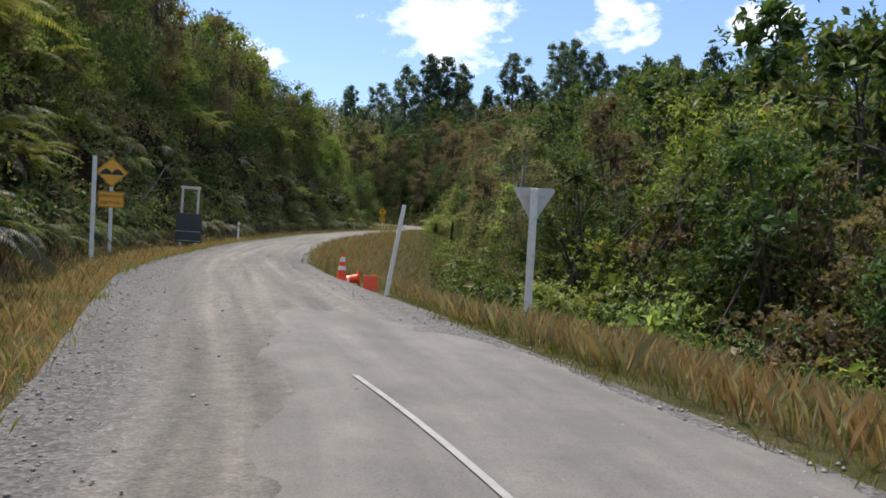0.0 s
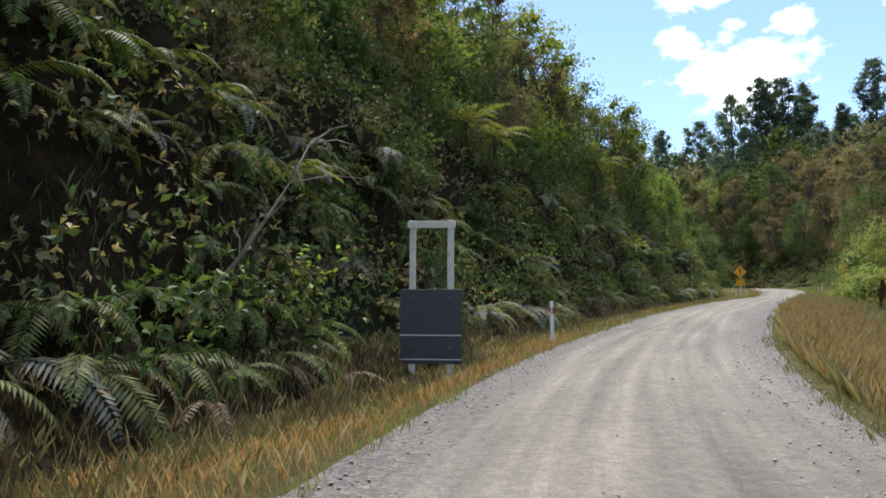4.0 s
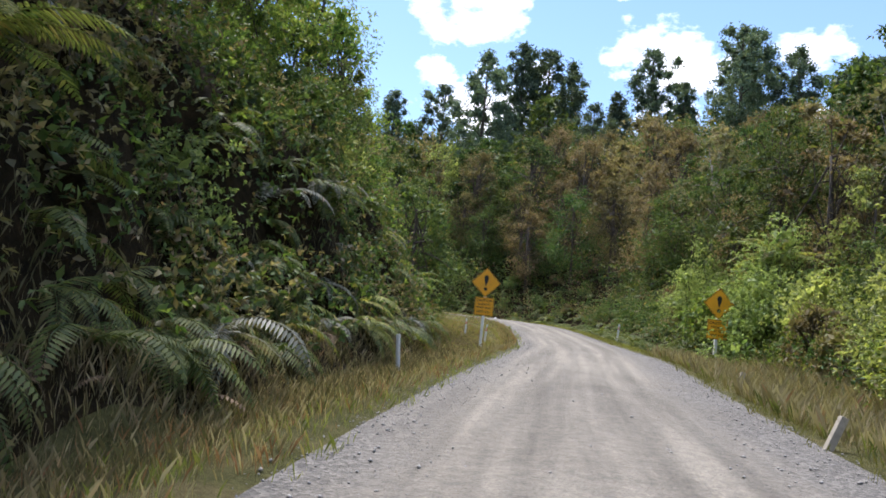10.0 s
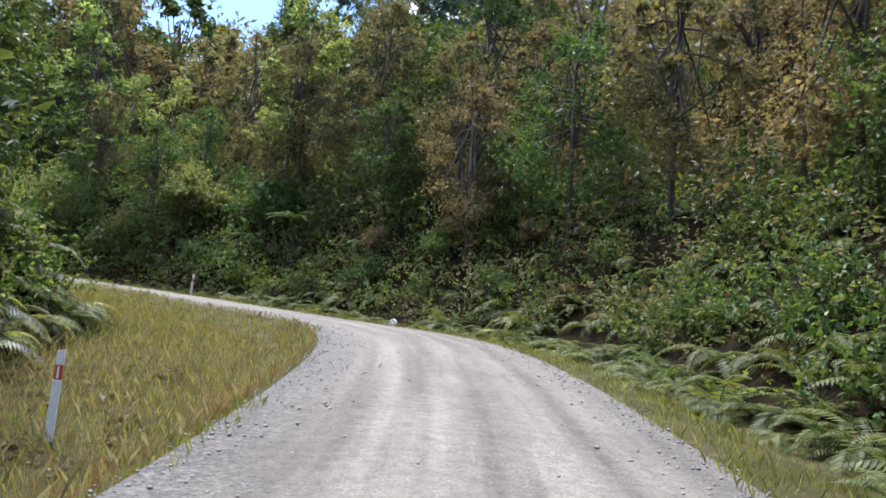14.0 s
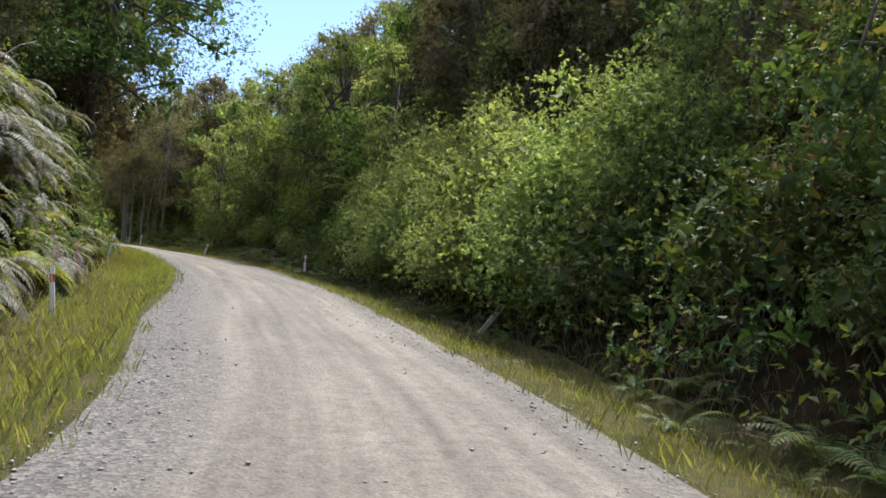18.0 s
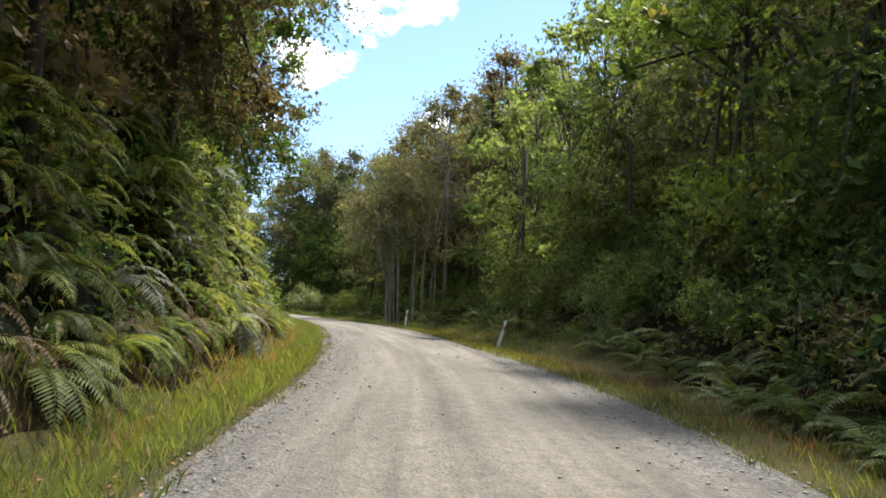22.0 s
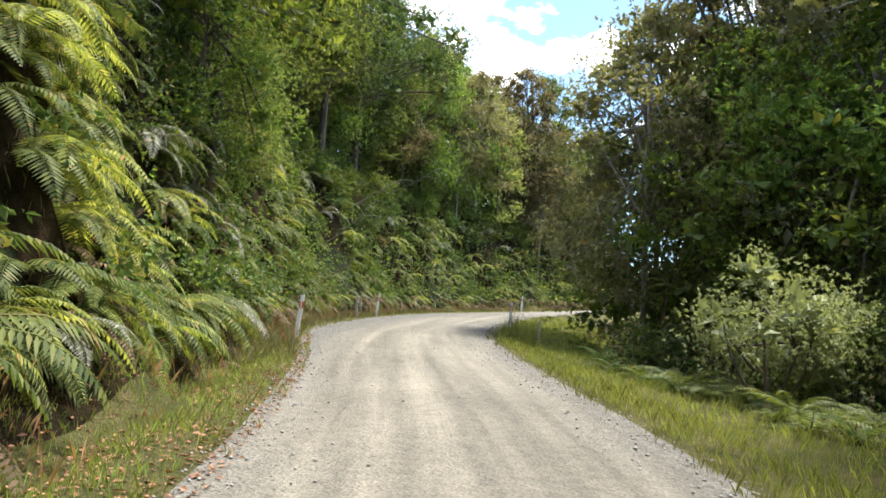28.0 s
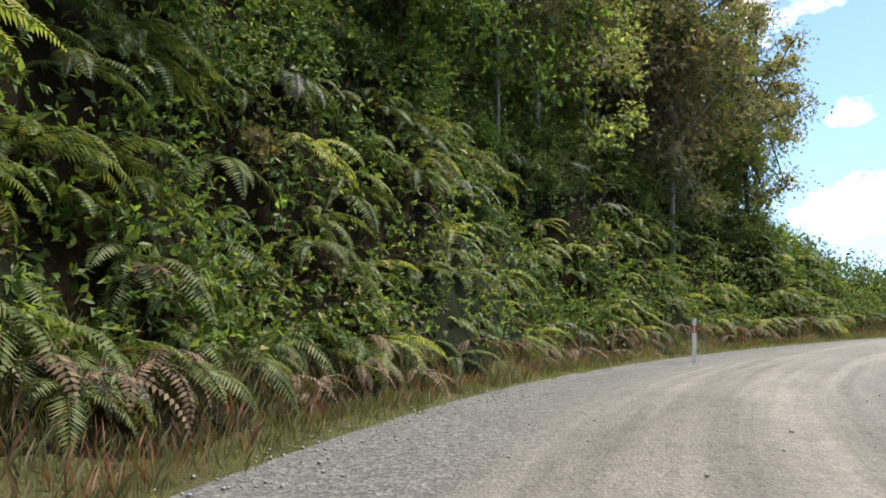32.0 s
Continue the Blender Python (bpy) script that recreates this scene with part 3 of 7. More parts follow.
def tubes(runs, sides=6):
    """Tapered round limbs: runs of (points, first radius, last radius)."""
    verts, faces = [], []
    for pts, r0, r1 in runs:
        pts = np.asarray(pts, float)
        base, n = len(verts), len(pts)
        for i, p in enumerate(pts):
            t = pts[min(i + 1, n - 1)] - pts[max(i - 1, 0)]
            t /= np.linalg.norm(t) + 1e-9
            a = np.cross(t, (0.3, 1, 0.1))
            a /= np.linalg.norm(a) + 1e-9
            b = np.cross(t, a)
            r = r0 + (r1 - r0) * i / (n - 1)
            for k in range(sides):
                w = 2 * math.pi * k / sides
                verts.append(tuple(p + r * (math.cos(w) * a + math.sin(w) * b)))
        for i in range(n - 1):
            for k in range(sides):
                k2 = (k + 1) % sides
                faces.append((base + i * sides + k, base + i * sides + k2, base + (i + 1) * sides + k2, base + (i + 1) * sides + k))
        faces.append(tuple(base + (n - 1) * sides + k for k in range(sides)))
    return verts, faces


def unit(v):
    return v / (np.linalg.norm(v, axis=-1, keepdims=True) + 1e-9)


def leaves(base, axis, face, length, width, fold=0.18):
    """Leaf blades as folded diamonds: base point, direction, facing, length and width of each."""
    n = len(base)
    axis = unit(axis)
    side = unit(np.cross(axis, face))
    up = np.cross(side, axis)
    L, W = length[:, None], width[:, None]
    v = np.empty((n, 4, 3))
    v[:, 0] = base
    v[:, 1] = base + axis * L * 0.45 + side * W * 0.5 + up * W * fold
    v[:, 2] = base + axis * L - up * L * 0.12
    v[:, 3] = base + axis * L * 0.45 - side * W * 0.5 + up * W * fold
    idx = np.arange(n)[:, None] * 4
    tri = np.concatenate([idx + (0, 1, 2), idx + (0, 2, 3)], 1).reshape(-1, 3)
    return v.reshape(-1, 3), tri


def fast_mesh(name, v, tri, mat):
    me = bpy.data.meshes.new(name)
    v = np.asarray(v, np.float32)
    tri = np.asarray(tri, np.int32)
    me.vertices.add(len(v))
    me.vertices.foreach_set("co", v.ravel())
    me.loops.add(tri.size)
    me.loops.foreach_set("vertex_index", tri.ravel())
    me.polygons.add(len(tri))
    me.polygons.foreach_set("loop_start", np.arange(0, tri.size, 3, dtype=np.int32))
    me.polygons.foreach_set("loop_total", np.full(len(tri), 3, np.int32))
    me.update(calc_edges=True)
    me.validate()
    me.materials.append(mat)
    return me


def foliage(name, clumps, sprigs, leaf, mat, per=5, droop=0.25, spread=0.75, shell=0.55, aspect=0.45, core=20, old=0.34):
    """A crown: sprigs of leaves in the outer shell of many clumps (x, y, z, rx, ry, rz)."""
    c = np.asarray(clumps, float)
    area = (c[:, 3] * c[:, 4] + c[:, 4] * c[:, 5] + c[:, 3] * c[:, 5])
    k = RNG.choice(len(c), sprigs, p=area / area.sum())
    o = unit(RNG.normal(size=(sprigs, 3)))
    lump = 1 + 0.16 * np.sin(o[:, 0] * 5 + k) + 0.16 * np.sin(o[:, 1] * 6 + 2 * k) + 0.12 * np.sin(o[:, 2] * 7 + 3 * k)
    rad = (shell + (1.0 - shell) * RNG.random(sprigs) ** 0.6) * lump
    rad *= np.where(RNG.random(sprigs) < 0.06, 1.18, 1.0)
    p = c[k, :3] + o * c[k, 3:] * rad[:, None]
    way = unit(o + 0.55 * RNG.normal(size=(sprigs, 3)) + np.array((0, 0, 0.15 - droop)))
    p = np.repeat(p, per, 0)
    way = np.repeat(way, per, 0)
    n = len(p)
    ax = unit(way + spread * RNG.normal(size=(n, 3)) + np.array((0, 0, -droop * 0.5)))
    face = unit(np.array((0, 0, 0.8)) + 0.5 * way + 0.55 * RNG.normal(size=(n, 3)))
    ln = leaf * (0.6 + 0.7 * RNG.random(n))
    v, t = leaves(p + way * leaf * 0.5 * RNG.random((n, 1)), ax, face, ln, ln * aspect)
    if core:
        # oversized backing leaves added deep inside to block light, which close the crown
        j = np.repeat(np.arange(len(c)), core)
        q = len(j)
        o = unit(RNG.normal(size=(q, 3))) * RNG.random((q, 1)) ** 0.5 * 0.55
        size = np.minimum(c[j, 3] * 0.75, max(old, 1.6 * leaf)) * RNG.uniform(0.6, 1.1, q)
        v2, t2 = leaves(c[j, :3] + o * c[j, 3:] - unit(o) * size[:, None] * 0.3, unit(RNG.normal(size=(q, 3)) + (0, 0, 0.2)), unit(RNG.normal(size=(q, 3)) + o), size, size * 0.6)
        t = np.concatenate([t, t2 + len(v)])
        v = np.concatenate([v, v2])
    return fast_mesh(name, v, t, mat)

# ---------------------------------------------------------------- ground, verges, banks, road
def strip(name, s0, s1, ds, inner, outer, cols, mat, rough=0.0, lift=(0.0,), label="", category="", kind="structure", smooth=True):
    ss = np.arange(s0, s1 + ds / 2, ds)
    u = np.linspace(0, 1, cols)
    S = np.repeat(ss[:, None], cols, 1)
    D = inner(ss)[:, None] * (1 - u) + outer(ss)[:, None] * u
    p, n = at_line(ss)
    X = p[:, None, 0] + n[:, None, 0] * D
    Y = p[:, None, 1] + n[:, None, 1] * D
    Z = p[:, None, 2] + relief(S, D) + np.interp(u, np.linspace(0, 1, len(lift)), lift)
    if len(lift) > 1:
        # a laid-on strip sinks into the ground at both ends
        Z = Z - 0.08 * (1 - np.clip(np.minimum(S - s0, s1 - S) / 1.8, 0, 1))
    if rough:
        bell = np.minimum(u, 1 - u) * 6
        Z = Z + rough * np.clip(bell, 0, 1) * (np.sin(S * 2.3 + D * 1.1) * np.sin(D * 3.1 + S * 0.7) + 0.6 * np.sin(S * 5.3 + 1) * np.sin(D * 6.7))
    v = np.stack([X, Y, Z], -1).reshape(-1, 3)
    r, c = np.meshgrid(np.arange(len(ss) - 1), np.arange(cols - 1), indexing="ij")
    q = (r * cols + c).ravel()
    faces = np.stack([q, q + 1, q + cols + 1, q + cols], -1)
    if D[0, 1] > D[0, 0]:
        faces = faces[:, ::-1]
    faces = [tuple(int(k) for k in f[::-1]) for f in faces]
    me = mesh_from(name, v, faces, mat, np.stack([S.ravel(), D.ravel()], -1), smooth)
    # faces look up
    ob = new(name, me)
    me.flip_normals() if me.polygons[0].normal.z < 0 else None
    return tagged(ob, label, category, "", kind)


VERGE_WIDE = [(-40, 2.6), (60, 2.6), (104, 2.2), (190, 2.2), (199, 3.6), (250, 3.8), (264, 2.4), (330, 2.4)]
E0, E1 = float(ARC[0]) + 0.5, float(ARC[-1]) - 0.5
road = strip("road", E0, E1, 0.5, lambda s: -table(s, LEFT_EDGE), lambda s: table(s, RIGHT_EDGE), 15, M_GRAVEL, 0.012,
             label="pale grey gravel road with wheel tracks and loose stones", category="road")
strip("verge_left", E0, E1, 0.6, lambda s: -table(s, LEFT_EDGE), lambda s: -(table(s, BANK_NEAR) - 0.9), 9, M_VERGE, 0.02,
      label="grassy verge with dry soil beside the gravel", category="verge")
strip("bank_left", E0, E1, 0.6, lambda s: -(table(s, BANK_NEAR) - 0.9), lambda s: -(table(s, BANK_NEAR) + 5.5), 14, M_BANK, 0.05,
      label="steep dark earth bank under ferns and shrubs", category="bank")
strip("verge_right", E0, E1, 0.6, lambda s: table(s, RIGHT_EDGE), lambda s: table(s, RIGHT_EDGE) + table(s, VERGE_WIDE), 15, M_VERGE, 0.02,
      label="grassy verge along the outer road edge", category="verge")
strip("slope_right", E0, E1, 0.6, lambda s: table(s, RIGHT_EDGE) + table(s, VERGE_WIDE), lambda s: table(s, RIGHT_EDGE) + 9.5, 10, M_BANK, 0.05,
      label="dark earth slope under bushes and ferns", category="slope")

strip("gravel_pad", 11.0, 27.5, 0.4, lambda s: table(s, RIGHT_EDGE) - 0.9, lambda s: table(s, RIGHT_EDGE) + table(s, [(11, 0.0), (16, 1.4), (24, 1.5), (27.5, 0.0)]), 16, M_GRAVEL, 0.01, (-0.06, 0.0, 0.03, 0.03, 0.03, 0.0),
      label="low pad of loose gravel beside the road", category="gravel")


def make_ground():
    def axis(a, b):
        far = np.geomspace(6, 2700, 18)
        return np.concatenate([a - far[::-1], np.arange(a, b + 1, 3.0), b + far])
    xs, ys = axis(-280, 130), axis(-110, 310)
    X, Y = np.meshgrid(xs, ys, indexing="ij")
    s, d = nearest(X.ravel(), Y.ravel())
    p, _ = at_line(s)
    Z = p[:, 2] + relief(s, d)
    near, re_ = table(s, BANK_NEAR), table(s, RIGHT_EDGE)
    inside = np.clip((near + 4.5 + d) / 1.5, 0, 1) * np.clip((re_ + 8.5 - d) / 1.5, 0, 1)
    Z = Z - 1.1 * inside + (1 - inside) * 0.6 * np.sin(X.ravel() * 0.21) * np.sin(Y.ravel() * 0.17)
    far = np.clip((np.abs(d) - 60) / 300, 0, 1)
    Z = Z + far * 22 * np.sin(X.ravel() * 0.011 + 1) * np.sin(Y.ravel() * 0.009)
    ny = len(ys)
    i, j = np.meshgrid(np.arange(len(xs) - 1), np.arange(ny - 1), indexing="ij")
    q = (i * ny + j).ravel()
    faces = [tuple(f) for f in np.stack([q, q + ny, q + ny + 1, q + 1], -1).tolist()]
    me = mesh_from("ground", np.stack([X.ravel(), Y.ravel(), Z], -1), faces, M_FOREST, smooth=True)
    tagged(new("ground", me), "dark forest floor rising into bush-covered hills", "ground", "", "structure")


make_ground()

# ---------------------------------------------------------------- plants: one of each kind, then copies
PROTO, USED, COUNT = {}, {}, {}


def root(name, label, category, group):
    return tagged(new(name), label, category, group)


TALL = {"tree_dark": "tall_dark", "tree_mid": "tall_mid", "tree_brown": "tall_brown", "tree_tan": "tall_tan"}


def plant(kind, x, y, z, turn=None, size=1.0, tilt=(0.0, 0.0)):
    """Stands a plant of that kind; the first one is the original, the rest are copies."""
    if size > 1.3 and kind in TALL:
        kind, size = TALL[kind], size / 1.7
    made = PROTO[kind]
    i = COUNT.get(kind, 0)
    COUNT[kind] = i + 1
    src = made[i % len(made)]
    turn = RNG.uniform(0, 360) if turn is None else turn
    m = pose(x, y, z, tilt[0], tilt[1], turn)
    if src.name not in USED:
        USED[src.name] = True
        src.matrix_basis = m @ Matrix.Diagonal((size, size, size, 1))
        return src
    return copy_thing(src, m @ Matrix.Diagonal((size, size, size, 1)))


def dome(n, w, h, low, r, seed):
    g = np.random.default_rng(seed)
    out = []
    for k in range(n):
        a = g.uniform(0, 2 * math.pi)
        f = g.random() ** 0.5
        z = low + (h - low) * (1 - f ** 2 * 0.75) * g.uniform(0.55, 1.0)
        rr = r * g.uniform(0.7, 1.25)
        out.append((math.cos(a) * f * w * 0.36, math.sin(a) * f * w * 0.36, max(z - rr * 0.6, rr * 0.6), rr, rr, rr * g.uniform(0.65, 0.9)))
    return out


def limbs(clumps, base_r, stems, seed, trunk_h=0.0):
    g = np.random.default_rng(seed)
    runs = []
    if trunk_h:
        lean = g.uniform(-0.25, 0.25, 2)
        top = np.array((lean[0], lean[1], trunk_h))
        runs.append(([(0, 0, -0.5), (lean[0] * 0.3, lean[1] * 0.3, trunk_h * 0.4), tuple(top)], base_r, base_r * 0.6))
    for k, c in enumerate(clumps):
        start = np.array((0, 0, -0.4)) if not trunk_h else np.array((0, 0, 1.0)) * trunk_h * g.uniform(0.45, 1.0) + np.array((*lean, 0)) * 0.6
        if not trunk_h and k >= stems:
            start = np.array(clumps[k % stems][:3]) * 0.6
        end = np.array(c[:3])
        mid = (start + end) / 2 + g.uniform(-0.2, 0.2, 3) * (1, 1, 0.5) + (0, 0, 0.15)
        runs.append(([start, mid, end, end + (end - mid) * 0.12], base_r * (0.42 if trunk_h else 0.8), base_r * 0.1))
    return runs


def make_shrub(kind, name, label, h, w, n, r, sprigs, leaf, mat, bark=None, low=0.5, seed=1, group="roadside shrubs", category="shrub", **kw):
    ob = root(name, label, category, group)
    cs = dome(n, w, h, low, r, seed)
    v, f = tubes(limbs(cs, 0.035, 5, seed), 5)
    part_mesh("stem", mesh_from("stem", v, f, bark or M_BARK, smooth=True), ob)
    part_mesh("crown", foliage("crown", cs, sprigs, leaf, mat, **kw), ob)
    PROTO.setdefault(kind, []).append(ob)


def make_tree(kind, name, label, h, w, base, n, r, sprigs, leaf, mat, bark=None, trunk_r=0.12, seed=1, group="forest trees", **kw):
    ob = root(name, label, "tree", group)
    g = np.random.default_rng(seed)
    cs = []
    for k in range(n):
        a, t = g.uniform(0, 2 * math.pi), (k + g.random()) / n
        z = base + (h - base) * t
        f = (math.sin(math.pi * min(0.98, 0.22 + 0.74 * t)) ** 0.7) * g.uniform(0.35, 1.0)
        rr = r * g.uniform(0.7, 1.3) * (1 - 0.35 * t)
        cs.append((math.cos(a) * f * w / 2, math.sin(a) * f * w / 2, z, rr, rr, rr * g.uniform(0.55, 0.85)))
    v, f = tubes(limbs(cs, trunk_r, 1, seed, h * 0.8), 6)
    part_mesh("trunk", mesh_from("trunk", v, f, bark or M_BARK, smooth=True), ob)
    part_mesh("crown", foliage("crown", cs, sprigs, leaf, mat, **kw), ob)
    PROTO.setdefault(kind, []).append(ob)


def make_podocarp(kind, name, label, h, w, sprigs, seed, top=0.3):
    """A tall dark conifer: a dense crown of overlapping tufts from near the ground, rounded or pointed at the top."""
    ob = root(name, label, "tree", "tall conifers on the skyline")
    g = np.random.default_rng(seed)
    cs, runs = [], [([(0, 0, -1), (0.1, 0, h * 0.5), (0, 0.1, h * 0.97)], 0.34, 0.08)]
    n = 62
    for k in range(n):
        t = (k + g.random()) / n
        z = h * (0.1 + 0.87 * t)
        a = k * 2.4 + g.uniform(-0.5, 0.5)
        wide = top + (1 - top) * (1 - t) ** 0.8 if t > 0.3 else 0.75 + 0.8 * t
        out = w / 2 * wide * g.uniform(0.25, 1.0) * (0.35 if t > 0.93 else 1.0)
        rr = g.uniform(1.0, 1.9) * (1.15 - 0.55 * t)
        c = (math.cos(a) * out, math.sin(a) * out, z, rr, rr, rr * g.uniform(0.6, 0.95))
        cs.append(c)
        if k % 2:
            runs.append(([(0, 0, z - out * 0.5), (c[0] * 0.5, c[1] * 0.5, z - out * 0.12), c[:3]], 0.08, 0.02))
    v, f = tubes(runs, 5)
    part_mesh("trunk", mesh_from("trunk", v, f, M_BARK, smooth=True), ob)
    part_mesh("crown", foliage("crown", cs, sprigs, 0.3, M_LEAF_HAZED, per=4, droop=0.0, shell=0.5, aspect=0.5, core=55, old=0.85), ob)
    PROTO.setdefault(kind, []).append(ob)


def frond_mesh(L, rise, bend, mat, pairs=20, wide=0.2, seed=0, teeth=3, sag=0.25):
    """A fern frond along +x: a curved rib with toothed leaflets on both sides."""
    g = np.random.default_rng(seed)
    n = pairs + 3
    u = np.linspace(0, 1, n)
    ang = radians(rise) - radians(bend) * u ** 1.3
    dx = np.cos(ang) * L / (n - 1)
    dz = np.sin(ang) * L / (n - 1)
    pts = np.stack([np.r_[0, np.cumsum(dx[:-1])], 0.05 * L * np.sin(u * 2 + seed) * u, np.r_[0, np.cumsum(dz[:-1])]], -1)
    V, T = [], []
    tv, tf = tubes([(pts[::3] if teeth else pts[::6], 0.012 * L ** 0.5, 0.003)], 4 if teeth else 3)
    for f in tf:
        for k in range(1, len(f) - 1):
            T.append((f[0], f[k], f[k + 1]))
    V += [tuple(q) for q in tv]
    for i in range(2, n):
        t = u[i]
        tang = unit(pts[min(i + 1, n - 1)] - pts[i - 1])
        side = unit(np.cross((0, 0, 1.0), tang))
        up = np.cross(tang, side)
        ln = L * wide * (math.sin(math.pi * (0.08 + 0.9 * t ** 0.75)) ** 0.8 + 0.04) * g.uniform(0.88, 1.08)
        wd = L / n * 0.4
        for sg in (-1, 1):
            way = unit(side * sg + tang * (0.3 + 0.35 * t) - up * g.uniform(0.1, 0.45) * sag * 2)
            along = unit(tang - way * np.dot(tang, way))
            b = len(V)
            # one leaflet: a lance shape that droops towards its tip
            rows = (0.0, 0.5, 1.0) if teeth else (0.0, 1.0)
            for q in rows:
                V.append(tuple(pts[i] + way * ln * q - up * ln * sag * q * q * 0.8))
            for q, half in (((0.22, 1.0), (0.62, 0.72)) if teeth else ((0.35, 1.0),)):
                c = pts[i] + way * ln * q - up * (ln * sag * q * q * 0.8 + wd * 0.15)
                V.append(tuple(c + along * wd * half))
                V.append(tuple(c - along * wd * half))
            if teeth:
                for k, o in ((3, 5), (4, 6)):
                    T += [(b, b + k, b + 1), (b + k, b + o, b + 1), (b + o, b + 2, b + 1)]
            else:
                T += [(b, b + 2, b + 1), (b, b + 1, b + 3)]
    me = fast_mesh("frond", V, T, mat)
    FROND_DATA[me.name] = (np.array(V), np.array(T))
    return me


def make_fern(kind, label, meshes, n, seed, fan=360, tip=(-10, 25), name="fern", group="ferns on the banks", dead=None):
    """A tuft of fronds from one crown; fan: how far round it spreads, about +x."""
    g = np.random.default_rng(seed)
    ob = root(name, label, "fern", group)
    v, f = tubes([([(0, 0, -0.3), (0, 0, -0.05), (0, 0, 0.06)], 0.07, 0.05)], 6)
    part_mesh("stump", mesh_from("stump", v, f, M_BARK_FERN, smooth=True), ob)
    for k in range(n):
        a = -fan / 2 + fan * (k + g.uniform(0.2, 0.8)) / n
        me = meshes[int(g.integers(len(meshes)))]
        sc = g.uniform(0.7, 1.1)
        part_mesh("frond", me, ob, m=pose(0, 0, 0, g.uniform(-15, 15), g.uniform(*tip), a) @ Matrix.Scale(sc, 4))
    if dead:
        for k in range(dead[1]):
            part_mesh("dead_frond", dead[0], ob, "dry brown frond", pose(0, 0, 0, 0, g.uniform(30, 60), g.uniform(0, 360)) @ Matrix.Scale(g.uniform(0.6, 0.9), 4))
    PROTO.setdefault(kind, []).append(ob)


def make_tree_fern(kind, label, h, meshes, n, seed, dead=None, lean=0.3):
    g = np.random.default_rng(seed)
    ob = root("tree_fern", label, "tree fern", "tree ferns")
    tx, ty = g.uniform(-lean, lean, 2)
    v, f = tubes([([(0, 0, -0.6), (tx * 0.25, ty * 0.2, h * 0.35), (tx * 0.6, ty * 0.6, h * 0.7), (tx, ty, h)], 0.13, 0.09)], 8)
    part_mesh("trunk", mesh_from("trunk", v, f, M_BARK_FERN, smooth=True), ob)
    for k in range(n):
        a = 360 * (k + g.uniform(-0.3, 0.3)) / n
        ring = k % 2
        part_mesh("frond", meshes[int(g.integers(len(meshes)))], ob,
                  m=pose(tx, ty, h, g.uniform(-8, 8), g.uniform(-12, 6) + (14 if ring else 0), a) @ Matrix.Scale(g.uniform(0.8, 1.08), 4))
    if dead:
        for k in range(5):
            part_mesh("dead_frond", dead, ob, "dry brown hanging frond", pose(tx, ty, h - 0.1, 0, g.uniform(45, 70), g.uniform(0, 360)) @ Matrix.Scale(g.uniform(0.6, 0.85), 4))
    PROTO.setdefault(kind, []).append(ob)


FROND_DATA = {}
F_BIG = [frond_mesh(2.2, 38, 75, M_FROND, 28, 0.17, k, 4) for k in range(2)]
F_BIG_Y = [frond_mesh(2.3, 34, 68, M_FROND_TREE, 28, 0.17, 7 + k, 4) for k in range(2)]
F_DEAD = frond_mesh(1.7, 10, 70, M_FROND_DEAD, 16, 0.12, 3, 2)
F_HANG = [frond_mesh(1.35, 22, 90, M_FROND, 30, 0.17, 11 + k, 3) for k in range(2)]
F_HANG_Y = [frond_mesh(1.35, 20, 85, M_FROND_SUNLIT, 30, 0.17, 15 + k, 3) for k in range(2)]
F_HANG_G = [frond_mesh(1.5, 30, 105, M_FROND_GREY, 30, 0.17, 19 + k, 3) for k in range(2)]
F_LOW = [frond_mesh(0.95, 48, 80, M_FROND, 18, 0.19, 23 + k, 2) for k in range(2)]
F_DEAD_S = frond_mesh(1.0, 5, 80, M_FROND_DEAD, 12, 0.14, 31, 2)

C_HANG = [frond_mesh(1.25, 20, 90, M_FROND, 24, 0.18, 61 + k, 0) for k in range(2)]
C_HANG_Y = [frond_mesh(1.25, 20, 85, M_FROND_SUNLIT, 24, 0.18, 65 + k, 0) for k in range(2)]
C_HANG_G = [frond_mesh(1.45, 30, 105, M_FROND_GREY, 24, 0.18, 69 + k, 0) for k in range(2)]
C_LOW = [frond_mesh(0.95, 48, 80, M_FROND, 17, 0.19, 73 + k, 0) for k in range(2)]
C_DEAD = frond_mesh(1.0, 5, 80, M_FROND_DEAD, 14, 0.14, 33, 0)

make_fern("fern_hang", "green fern with arching fronds hanging from the bank", F_HANG, 6, 1, 200, dead=(F_DEAD_S, 1))
make_fern("fern_hang", "green fern with arching fronds hanging from the bank", F_HANG, 7, 2, 220)
make_fern("fern_grey", "silvery fern with drooping fronds on the shaded bank", F_HANG_G, 6, 3, 200, dead=(F_DEAD_S, 2))
make_fern("fern_grey", "silvery fern with drooping fronds on the shaded bank", F_HANG_G, 6, 4, 210)
make_fern("fern_yellow", "fern on the sunny bank, sunlight put into its yellow-green colour", F_HANG_Y, 7, 5, 200)
make_fern("fern_yellow", "fern on the sunny bank, sunlight put into its yellow-green colour", F_HANG_Y + F_HANG[:1], 7, 6, 220, dead=(F_DEAD_S, 1))
make_fern("fern_low", "low green fern with spreading fronds on the slope", F_LOW, 8, 7, 360, (-20, 15), group="low ferns beside the road")
make_tree_fern("tree_fern", "tree fern with dark trunk and wide green crown", 2.6, F_BIG, 12, 8, F_DEAD)
make_tree_fern("tree_fern", "tree fern with dark trunk and wide green crown", 3.6, F_BIG, 13, 9, F_DEAD)
